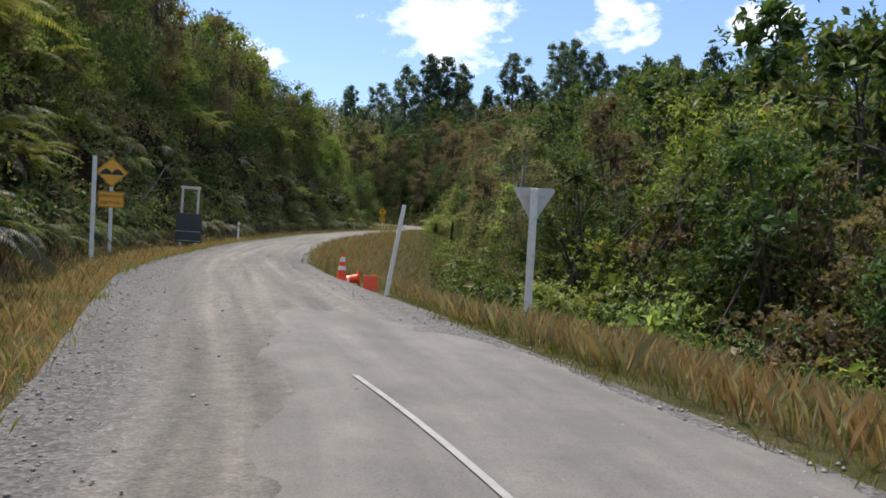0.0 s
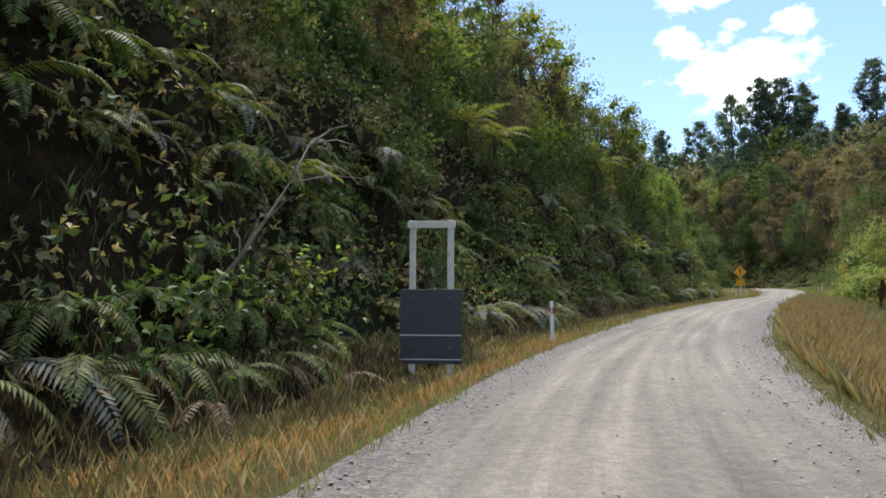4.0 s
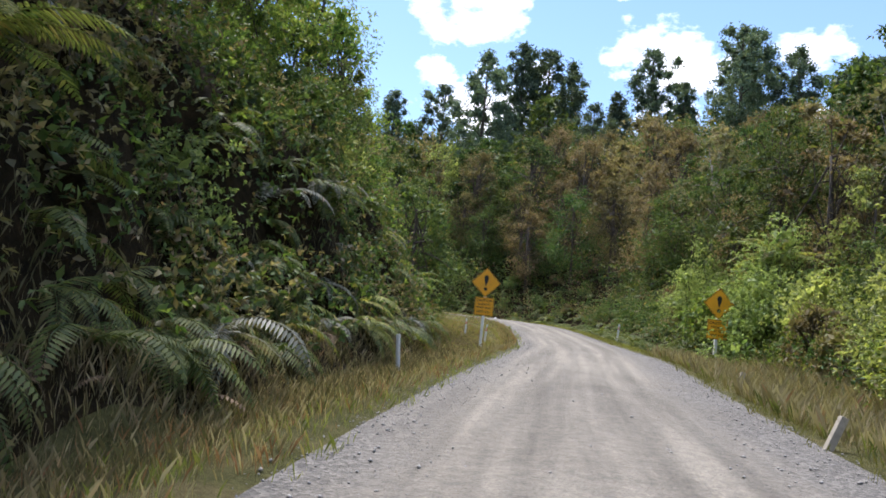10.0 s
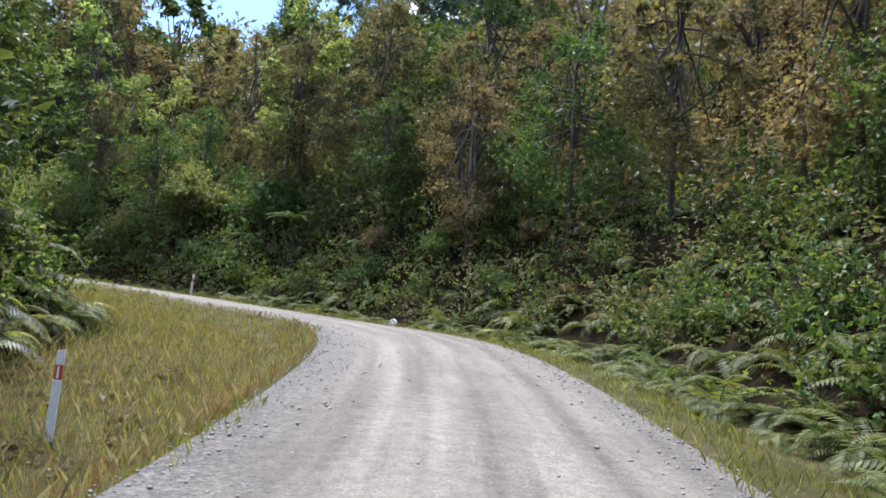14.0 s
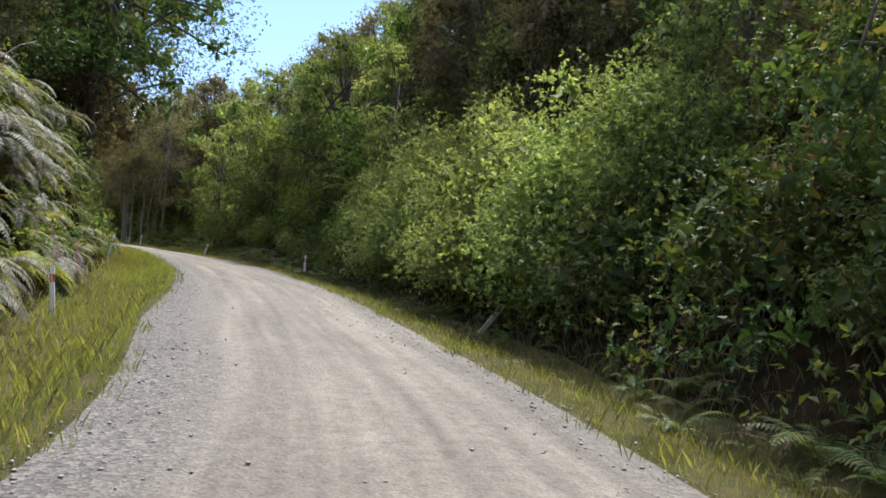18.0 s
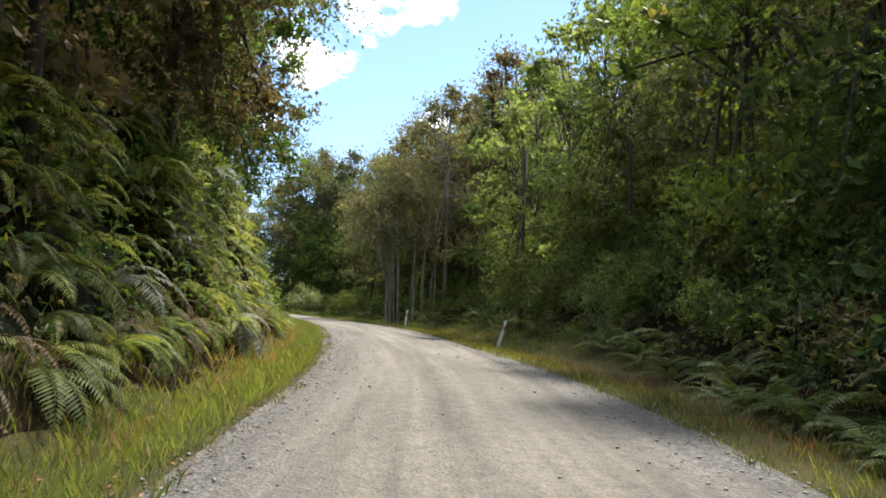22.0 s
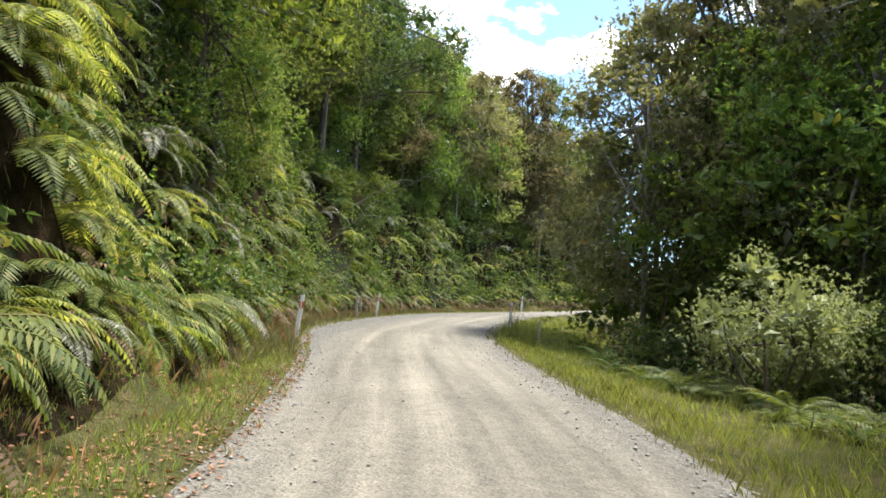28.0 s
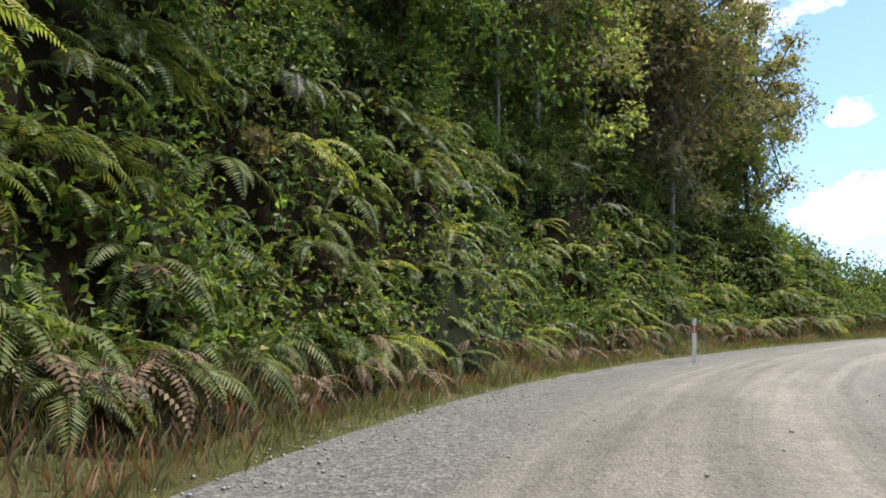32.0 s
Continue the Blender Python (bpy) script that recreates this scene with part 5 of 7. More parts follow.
    while s < 254:
        near = float(table(s, RIGHT_NEAR))
        for a in (9.5 if 146 < s < 182 else 13.5 if s > 220 else 7.5, 15.0, 19.0):
            kind = choose([("tree_tan", 0.3 if s > 195 else 0.03), ("tree_brown", 0.5 if 90 < s < 160 else 0.3), ("tree_mid", 0.35 if s > 176 else 0.0 if 90 < s < 160 else 0.1), ("tree_dark", 1)], g.random()) if a < 14 else choose([("tree_far", 0.5), ("tree_far_b", 1)], g.random())
            put(kind, s + g.uniform(-1.8, 1.8), near + a + g.uniform(-2, 2), -0.4, g.uniform(0.8, 1.2) * (1.0 if s < 160 else 1.65 if a < 14 else 1.25))
        s += 5.4

    # the forest goes on up the hills on both sides
    for side, rows in ((-1, (29.0, 40.0)), (1, (27.0, 37.0))):
        for a in rows:
            s = -20.0
            while s < 262:
                if side > 0 or not 92 < s < 150:
                    put(choose([("tree_far", 0.6), ("tree_far_b", 1)], g.random()), s + g.uniform(-3, 3), side * (a + g.uniform(-3, 3)), -0.4, g.uniform(0.95, 1.35))
                s += 9.0


def plant_hills():
    """The tall conifers of the skyline, and trees beyond the last bend."""
    g = np.random.default_rng(13)
    for x, y, h in ((-9.8, 173, 22.5), (-4.6, 182, 23.5), (-0.6, 184, 22.5), (3.5, 188, 19.0), (4.4, 167, 13.5), (9, 178, 13.5), (15.5, 186, 20.0), (19, 180, 17.0), (26, 177, 21.0), (30, 183, 22.5),
                    (35.4, 180, 20.0), (41, 178, 20.0), (38, 168, 15.0), (47, 180, 19.0), (53, 178, 20.0), (60.7, 174.8, 26.0), (68, 170, 21.0), (76, 168.6, 24.0), (83, 165, 20.0), (22, 190, 16.0), (-16, 181, 16.5), (-24, 186, 15.0), (-45, 188, 14.0)):
        plant("podocarp", x, y, float(ground(x, y)[0]) - 0.5, None, h / 21.0)
    # the brownish trees of the hillside over the bend
    for x, y, h, kind in ((-14.3, 148.5, 10.5, "tall_brown"), (-9.7, 149.5, 12.5, "tall_brown"), (-4.0, 149.5, 14.0, "tall_dark"), (1.0, 146, 13.0, "tall_brown"), (6.2, 137.5, 13.5, "tall_brown"), (9.5, 143, 12.5, "tall_brown"), (14, 135, 11.5, "tall_dark"), (19, 139, 11.5, "tall_brown"),
                          (-1.0, 155, 14.0, "tall_brown"), (12, 152, 13.0, "tall_dark"), (5, 159, 12.0, "tall_brown"), (20, 150, 12.0, "tall_brown"), (-12, 158, 11.0, "tall_dark"), (27, 146, 12.0, "tall_brown"), (30, 156, 12.0, "tall_dark")):
        plant(kind, x, y, float(ground(x, y)[0]) - 0.4, None, h / 15.2)
    for k in range(26):
        s, d = g.uniform(300, 322), g.uniform(-45, 45)
        if abs(d) < 12:
            continue
        put("tree_far", s, d, -0.5, g.uniform(0.25, 0.4))


def thicket(name, label, places, radius, sprigs, leaf, mat, per=4, **kw):
    kw.setdefault("old", 0.16 if leaf < 0.16 else 0.4)
    c = np.concatenate([places, np.repeat(radius[:, None], 3, 1) * (1, 1, 0.8)], 1)
    me = foliage(name, c, sprigs, leaf, mat, per=per, **kw)
    tagged(new(name, me), label, "undergrowth", "", "stuff")


def grow_thickets():
    """Undergrowth that covers the banks, and the forest roof of the far hillside."""
    g = np.random.default_rng(14)
    for side in (-1, 1):
        n = 3600 if side < 0 else 2600
        s = g.uniform(-16, 304, n)
        wob = 0.35 * np.sin(s * 0.7) + 0.25 * np.sin(s * 1.9 + 1.0) + 0.2 * np.sin(s * 0.23 + 2.0)
        near = table(s, BANK_NEAR) + wob if side < 0 else table(s, RIGHT_NEAR)
        steep = g.random(n) < 0.72
        off = near + np.where(steep, g.random(n) * 2.9, g.random(n) * 6.5)
        keep = ~((s > 222) & (s < 250) & (off < near + 2.5)) if side > 0 else ~(((s > 150) & (s < 174) | (s > 186) & (s < 246)) & (off < near + 3.0) & (g.random(n) < 0.45))
        s, off = s[keep], off[keep]
        r = g.uniform(0.38, 0.85, len(s))
        x, y, z = spot(s, side * off, 0.15)
        p2, n2 = at_line(s)
        # out of the bank towards the road, and some way up the stems
        x, y = x - side * n2[:, 0] * 0.28, y - side * n2[:, 1] * 0.28
        z = z + g.random(len(s)) ** 2 * 1.1
        p = np.stack([x, y, z], -1)
        kind = g.random(len(s))
        # the shaded first bank carries more brown and less fresh green
        kind = np.where((s < 100) & (kind > 0.46) & (kind < 0.66) & (side < 0), 0.9, kind)
        # under the trees of the bend little is fresh green
        kind = np.where((s > 104) & (s < 150) & (kind > 0.46) & (kind < 0.78) & (side > 0), np.where(g.random(len(s)) < 0.5, 0.2, 0.9), kind)
        word = "inner bank" if side < 0 else "outer slope"
        for lo, hi, mat, leaf, tone in ((0, 0.46, M_LEAF_DARK, 0.125, "dark green"), (0.46, 0.78, M_LEAF_MID, 0.12, "mid-green"), (0.78, 1.0, M_LEAF_BROWN, 0.09, "brownish")):
            j = (kind >= lo) & (kind < hi)
            thicket("undergrowth", tone + " undergrowth covering the " + word, p[j], r[j], int(j.sum() * 16), leaf, mat, 4 if leaf > 0.1 else 5, core=7)
    # where the banks lie open to view they are covered more thickly
    for side, s0, s1, o0, o1, n, word in ((1, 98, 152, -0.2, 6.0, 620, "outer slope"), (-1, 246, 302, -0.2, 3.6, 1700, "inner bank"), (-1, 150, 190, 0.0, 3.5, 260, "inner bank"), (-1, -16, 100, -0.3, 3.2, 900, "foot of the bank")):
        s = g.uniform(s0, s1, n)
        off = (table(s, BANK_NEAR) if side < 0 else table(s, RIGHT_NEAR)) + g.uniform(o0, o1, n)
        x, y, z = spot(s, side * off, 0.2)
        r = g.uniform(0.4, 0.85, n)
        p = np.stack([x, y, z + g.random(n) ** 2 * 0.8], -1)
        thicket("undergrowth", "dark green undergrowth crowding the " + word, p[::2], r[::2], len(p[::2]) * 16, 0.13, M_LEAF_DARK, core=7)
        tone, mat = ("brownish", M_LEAF_BROWN) if s1 == 100 else ("mid-green", M_LEAF_MID)
        thicket("undergrowth", tone + " undergrowth crowding the " + word, p[1::2], r[1::2], len(p[1::2]) * 16, 0.12, mat, core=7)
    # dark bushes close the slope behind the roadside shrubs
    n = 700
    s = g.uniform(146, 216, n)
    x, y, z = spot(s, table(s, RIGHT_NEAR) + g.uniform(0.6, 7.0, n), 0.3)
    p = np.stack([x, y, z + g.random(n) ** 2 * 1.6], -1)
    thicket("undergrowth", "dark bushes behind the roadside shrubs", p, g.uniform(0.6, 1.1, n), n * 18, 0.16, M_LEAF_DARK, core=9)
    # low green growth in the hollow of the broad inner verge
    n = 170
    s = g.uniform(97, 126, n)
    off = table(s, LEFT_EDGE) + 1.3 + g.random(n) * (table(s, BANK_NEAR) - table(s, LEFT_EDGE) - 1.5)
    x, y, z = spot(s, -off, 0.1)
    thicket("undergrowth", "low dull green weeds in the hollow of the verge", np.stack([x, y, z], -1), g.uniform(0.16, 0.42, n), n * 26, 0.06, M_LEAF_BROWN, core=5)
    # bushes between the roadside and the hill
    n = 1300
    s = g.uniform(-16, 255, n)
    off = table(s, RIGHT_NEAR) + 2.5 + g.random(n) * 15
    x, y, z = spot(s, off, 0.4)
    r = g.uniform(0.7, 1.3, n)
    p = np.stack([x, y, z + g.random(n) * 1.5], -1)
    thicket("undergrowth", "dark green bushes between the trees", p[::2], r[::2], len(p[::2]) * 20, 0.24, M_LEAF_DARK, core=8)
    thicket("undergrowth", "brownish bushes between the trees", p[1::2], r[1::2], len(p[1::2]) * 20, 0.2, M_LEAF_BROWN, core=8)
    n = 380
    s = g.uniform(98, 152, n)
    x, y, z = spot(s, table(s, RIGHT_NEAR) + g.uniform(3.0, 13.0, n), 0.4)
    p = np.stack([x, y, z + g.random(n)], -1)
    thicket("undergrowth", "dark bushes on the slope of the bend", p, g.uniform(0.7, 1.2, n), n * 20, 0.2, M_LEAF_DARK, core=8)
    n = 2100
    x, y = g.uniform(-160, 90, n * 3), g.uniform(148, 240, n * 3)
    s, d = nearest(x, y)
    j = np.where((d > 20) & (d < 80) & (s > 80) & (s < 252))[0][:n]
    z = ground(x[j], y[j]) + g.uniform(1.0, 9.0, len(j))
    r = g.uniform(1.5, 2.8, len(j))
    p = np.stack([x[j], y[j], z], -1)
    h = len(j) // 2
    thicket("hillside_forest", "dark green canopy of the forested hillside", p[:h], r[:h], h * 22, 0.5, M_LEAF_DARK, core=6)
    thicket("hillside_forest", "brownish green canopy of the forested hillside", p[h:], r[h:], (len(j) - h) * 22, 0.45, M_LEAF_BROWN, core=6)


plant_left()
plant_right()
plant_hills()
build_cover()
grow_thickets()

# single plants that stand out
for kind, s, d, size in (("shrub_mid", 80.0, 7.0, 1.6), ("shrub_dark", 83.5, 6.9, 1.8), ("shrub_high", 87.5, 7.8, 1.2), ("shrub_mid", 91.0, 7.4, 1.7), ("shrub_high", 94.5, 9.6, 1.2), ("shrub_high", 103.0, 7.6, 1.1), ("shrub_mid", 107.0, 7.2, 1.7), ("shrub_high", 111.0, 7.0, 1.0),
                         ("tree_fern_yellow", 71.0, 7.4, 1.05), ("tree_fern_yellow", 104.0, 8.2, 1.1), ("tree_dark", 13.5, 10.6, 0.9), ("tree_mid", 18.0, 11.4, 1.1), ("tree_dark", 9.0, 10.2, 0.8), ("shrub_mid", 263.0, 8.0, 0.9), ("shrub_dark", 261.0, 9.2, 1.0), ("shrub_light", 266.5, 8.4, 0.8), ("shrub_mid", 269.5, 8.8, 0.9), ("shrub_dark", 29.0, 8.6, 1.5), ("shrub_dark", 24.0, 7.9, 1.4), ("tree_fern", 112.0, -6.9, 0.55), ("tree_fern_yellow", 116.0, -7.3, 0.6), ("tree_fern", 120.0, -7.6, 0.55), ("tree_fern_yellow", 108.0, -6.6, 0.5),
                         ("tree_fern", 74.5, -5.9, 0.75), ("tree_fern_yellow", 77.5, -5.6, 0.9), ("tree_fern_yellow", 71.5, -5.5, 0.6), ("tree_fern_yellow", 22.5, -6.2, 0.85), ("tree_fern_yellow", 52.0, -6.6, 0.8), ("tree_fern", 65.0, -6.0, 0.7), ("tree_fern", 102.0, -7.2, 0.9),
                         ("over_dark", 185.5, -5.8, 1.12), ("shrub_dark", 182.6, -5.8, 1.2), ("tree_light", 178.0, 6.8, 1.0), ("tree_fern_yellow", 197.5, 7.2, 0.55), ("shrub_light", 201.5, 7.4, 0.9), ("tree_mid", 249.2, -5.6, 1.05), ("tall_tan", 224.5, 8.6, 1.05), ("tall_brown", 231.0, 10.8, 1.05), ("over_dark", 189.0, -7.2, 1.08), ("tall_mid", 194.5, 8.2, 1.0), ("tall_dark", 190.0, 8.4, 0.95), ("tall_brown", 220.0, 10.6, 1.12), ("over_mid", 199.0, -7.2, 0.95), ("over_mid", 262.0, -8.2, 0.85), ("over_dark", 266.0, -7.6, 0.85), ("over_dark", 270.5, -8.0, 0.85), ("tall_tan", 283.0, -7.8, 0.8), ("tall_tan", 288.5, -6.9, 0.82), ("tall_brown", 293.5, -7.8, 0.8), ("tall_mid", 277.0, -8.4, 0.8), ("over_mid", 250.3, -5.6, 0.9), ("over_dark", 246.5, -7.0, 0.95), ("tall_tan", 251.0, 13.5, 1.25), ("tall_mid", 247.0, 15.5, 1.2),
                         ("tall_mid", 234.5, 16.0, 1.2), ("tall_tan", 237.5, 9.8, 0.95), ("tall_tan", 229.0, 15.5, 1.2), ("tree_fern_yellow", 235.0, 8.0, 0.85), ("tree_fern_yellow", 229.5, 8.6, 0.9), ("shrub_light", 232.0, 7.2, 0.9), ("shrub_light", 238.5, 7.4, 1.0), ("shrub_light", 226.0, 7.6, 1.0), ("shrub_light", 241.0, 9.0, 1.2), ("tree_light", 233.5, 11.0, 0.9), ("tree_light", 240.0, 12.0, 1.0), ("tall_mid", 253.5, 14.0, 1.35), ("tall_brown", 258.5, 11.5, 1.35), ("tall_tan", 261.5, 12.0, 1.4),
                         ("tall_brown", 204.0, 18.5, 1.0), ("tree_tan", 199.5, 10.0, 1.15), ("tall_tan", 209.0, 18.0, 1.15), ("tall_brown", 191.5, 14.5, 0.92), ("shrub_high", 158.5, 6.0, 0.95), ("shrub_high", 161.5, 6.2, 1.15), ("shrub_high", 165.0, 6.0, 1.1), ("shrub_high", 168.5, 6.4, 1.1), ("shrub_high", 172.5, 6.5, 1.05), ("tree_dark", 153.0, 6.8, 0.85), ("tree_brown", 157.5, 8.2, 1.0), ("tree_fern", 144.5, 6.4, 0.8), ("tree_brown", 136.5, 7.4, 0.9), ("tree_tan", 281.0, -7.6, 1.0), ("tree_light", 284.5, -7.2, 0.95), ("tree_tan", 288.0, -8.2, 0.95), ("tree_brown", 286.0, -9.4, 1.15), ("tree_tan", 291.5, -9.6, 0.9), ("tree_brown", 276.0, -8.4, 1.2), ("podocarp", 294.0, -13.0, 0.5), ("podocarp", 272.0, -13.0, 0.62), ("tall_brown", 279.0, -10.5, 0.85), ("tall_mid", 289.0, -17.0, 0.9), ("tall_tan", 284.0, -13.0, 0.9)):
    put(kind, s, d, -0.3, size)
for kind, x, y, size in (("tree_light", -76.3, 155.1, 0.95), ("tree_fern", -93.6, 156.2, 1.1)):
    plant(kind, x, y, float(ground(x, y)[0]) - 0.2, None, size)
for x, y, size in ((-12.6, 114.0, 1.15), (-13.6, 118.5, 1.2), (-15.5, 123.5, 1.1), (-12.0, 109.5, 1.0)):
    plant("tree_dark", x, y, float(ground(x, y)[0]) - 0.3, None, size)
for kind, s, d, size in (("tree_dark", 176.5, -9.8, 1.7), ("tall_brown", 187.5, -6.2, 1.0), ("tall_mid", 183.0, 10.0, 1.05), ("tall_brown", 177.0, 11.0, 1.0), ("tall_mid", 189.0, 11.0, 1.05), ("tall_dark", 171.0, 12.0, 1.05), ("tall_brown", 196.0, -6.4, 1.0), ("tall_tan", 222.5, 16.5, 1.1), ("tall_tan", 216.0, 17.0, 1.1), ("tall_brown", 227.0, 17.5, 1.1), ("tall_mid", 214.5, -6.8, 1.0), ("tall_brown", 221.0, -7.0, 1.0), ("tree_light", 210.0, 9.0, 1.25), ("tree_light", 213.5, 9.0, 1.2), ("tree_light", 218.0, 9.2, 1.2), ("tree_brown", 185.0, -8.4, 1.7), ("tree_brown", 206.0, -9.6, 1.8), ("tree_mid", 212.0, -9.4, 1.7),
                         ("tree_light", 203.0, 8.6, 1.25), ("tree_light", 206.5, 9.2, 1.25),
                         ("tree_fern_yellow", 213.0, 7.4, 1.1), ("shrub_light", 76.0, 8.4, 1.45), ("shrub_light", 79.5, 9.2, 1.5), ("tree_dark", 217.0, -8.6, 1.75), ("tree_brown", 223.0, -9.0, 1.75), ("tree_mid", 199.0, -9.8, 1.7), ("shrub_light", 102.0, 6.6, 1.3), ("shrub_mid", 106.5, 6.9, 1.4)):
    put(kind, s, d, -0.3, size)
put("bush_grey", 244.6, 6.3, 0.15, 1.4)
for kind, s, d, size in (("tall_tan", 258.6, 7.6, 0.92), ("tall_mid", 256.0, 10.8, 1.05), ("tall_mid", 250.5, 12.2, 1.05), ("tall_tan", 257.0, 13.5, 1.2), ("tall_mid", 260.0, 9.6, 1.2), ("tall_tan", 263.5, 8.4, 1.1), ("tall_mid", 248.5, 16.5, 1.45), ("tall_brown", 244.0, 18.5, 1.45),
                         ("tall_tan", 240.0, 17.0, 1.15), ("tall_dark", 236.0, 16.5, 1.1), ("tall_tan", 231.0, 15.5, 1.15), ("tall_dark", 262.5, 13.5, 1.2), ("tall_brown", 267.0, 18.0, 1.25), ("tall_dark", 271.5, 13.6, 1.1),
                         ("tall_brown", 252.5, 19.5, 1.5), ("tall_mid", 226.5, 14.5, 1.1)):
    put(kind, s, d, -0.4, size)
for x, y, size in ((4.4, 22.0, 1.1), (0.6, 62.0, 0.95), (3.9, 106.0, 0.9), (4.6, 108.5, 0.95), (1.6, 40.0, 1.0)):
    plant("tree_fern_yellow", x, y, float(ground(x, y)[0]) - 0.1, None, size)
plant("tree_fern_yellow", -12.2, 20.4, float(ground(-12.2, 20.4)[0]) - 0.1, None, 1.15)
for s, a, size in ((21.0, 6.6, 0.95), (13.5, 6.4, 1.0), (50.0, 7.4, 1.0), (27.5, 7.2, 0.85)):
    put("tree_fern_yellow", s, -a, -0.2, size)
for kind, x, y, size in (("tall_mid", -159.4, 126.4, 0.84), ("tall_brown", -158.4, 130.4, 1.02)):
    plant(kind, x, y, float(ground(x, y)[0]) - 0.4, None, size)
PALE = make_pale_stems()
PALE.matrix_basis = pose(-94.9, 152.8, float(ground(-94.9, 152.8)[0]), 0, 0, 100)

# ---------------------------------------------------------------- grass and loose stone
def blades(name, label, places, height, width, mat, lean=0.45):
    """Grass as one sheet of stuff: a bent blade of two triangles at every place."""
    n = len(places)
    a = RNG.uniform(0, 2 * math.pi, n)
    way = np.stack([np.cos(a), np.sin(a), np.zeros(n)], -1)
    side = np.stack([-np.sin(a), np.cos(a), np.zeros(n)], -1)
    h = height * (0.25 + RNG.random(n) ** 1.5 * 1.3)
    w = width * (0.6 + 0.5 * RNG.random(n))
    bend = lean * (0.3 + RNG.random(n))
    v = np.empty((n, 4, 3))
    v[:, 0] = places - side * w[:, None] / 2
    v[:, 1] = places + side * w[:, None] / 2
    v[:, 2] = places + way * (bend * h * 0.35)[:, None] + np.array((0, 0, 1)) * (h * 0.6)[:, None] + side * w[:, None] * 0.3
    v[:, 3] = places + way * (bend * h)[:, None] + np.array((0, 0, 1)) * h[:, None]
    i = np.arange(n)[:, None] * 4
    tri = np.concatenate([i + (0, 1, 2), i + (0, 2, 3)], 1).reshape(-1, 3)
    tagged(new(name, fast_mesh(name, v.reshape(-1, 3), tri, mat)), label, "grass", "", "stuff")


def scatter(n, s0, s1, d0, d1, seed, tuft=0.0):
    """Random places between two lines beside the road; d0, d1 give the distance from the line at s."""
    g = np.random.default_rng(seed)
    s = g.uniform(s0, s1, n)
    if tuft:
        k = max(1, n // 14)
        cs = g.uniform(s0, s1, k)
        cu = g.random(k)
        j = g.integers(k, size=n)
        s = cs[j] + g.normal(size=n) * tuft
        u = np.clip(cu[j] + g.normal(size=n) * tuft * 0.5, 0, 1)
    else:
        u = g.random(n)
    d = d0(s) * (1 - u) + d1(s) * u
    x, y, z = spot(s, d)
    return np.stack([x, y, z - 0.02], -1), s, d


LE, RE, BN = (lambda s: table(s, LEFT_EDGE)), (lambda s: table(s, RIGHT_EDGE)), (lambda s: table(s, BANK_NEAR))
p, s, d = scatter(52000, -12, 298, lambda s: -LE(s) + 0.2, lambda s: -LE(s) - 1.5, 21, 0.14)
blades("grass", "short green grass along the inner road edge", p, 0.13, 0.005, M_GRASS)
p, s, d = scatter(44000, -12, 130, lambda s: -LE(s) - 0.2, lambda s: -BN(s) - 0.2, 22, 0.2)
blades("grass", "dry straw-coloured grass on the foot of the bank", p, 0.18, 0.0045, M_GRASS_DRY)
p, s, d = scatter(52000, -12, 298, lambda s: -LE(s) - 0.3, lambda s: -BN(s) - 0.7, 23, 0.25)
p = p[(s < 172) | (s > 246) | (d < -BN(s) + 0.4)]
blades("grass", "dull brownish grass below the ferns", p, 0.2, 0.005, M_GRASS_DULL)
p, s, d = scatter(52000, -12, 298, lambda s: RE(s) - 0.2, lambda s: RE(s) + 1.7, 24, 0.14)
p = p[(s < 13) | (s > 26) | (d > 3.6)]
blades("grass", "green grass along the outer road edge", p, 0.13, 0.005, M_GRASS)
p, s, d = scatter(60000, -12, 104, lambda s: RE(s) + 0.3, lambda s: RE(s) + 5.5, 25, 0.25)
p = p[(s < 13) | (s > 26) | (d > 3.8)]
blades("grass", "tall dry seeding grass on the outer verge", p, 0.38, 0.0038, M_GRASS_DRY)
p, s, d = scatter(26000, -12, 104, lambda s: RE(s) + 0.3, lambda s: RE(s) + 5.0, 27, 0.25)
p = p[(s < 13) | (s > 26) | (d > 3.8)]
blades("grass", "green grass among the dry stalks of the outer verge", p, 0.24, 0.006, M_GRASS)
p, s, d = scatter(60000, 198, 274, lambda s: RE(s) + 0.2, lambda s: RE(s) + 4.2, 26, 0.22)
blades("grass", "lush yellow-green grass beside the road", p, 0.14, 0.0055, M_GRASS_LUSH)
p, s, d = scatter(38000, 172, 246, lambda s: -LE(s) - 0.1, lambda s: -LE(s) - 1.7, 28, 0.2)
blades("grass", "lush yellow-green grass below the sunny ferns", p, 0.1, 0.006, M_GRASS_LUSH)
p, s, d = scatter(16000, -12, 132, lambda s: -LE(s) - 0.1, lambda s: -LE(s) - 1.6, 29, 0.22)
blades("grass", "rusty dry grass along the inner road edge", p, 0.15, 0.0045, M_GRASS_RUST)
p, s, d = scatter(24000, -12, 70, lambda s: RE(s) + 0.3, lambda s: RE(s) + 3.0, 30, 0.22)
p = p[(s < 12) | (s > 27) | (d > 4.0)]
blades("grass", "rusty dry seeding grass on the outer verge", p, 0.36, 0.0038, M_GRASS_RUST)
p, s, d = scatter(5000, 184, 216, lambda s: RE(s) + 0.4, lambda s: RE(s) + 3.0, 32, 0.22)
blades("grass", "rusty dry grass below the slender trees", p, 0.15, 0.005, M_GRASS_RUST)
p, s, d = scatter(4000, 176, 246, lambda s: -LE(s) - 0.9, lambda s: -BN(s) - 0.4, 33, 0.25)
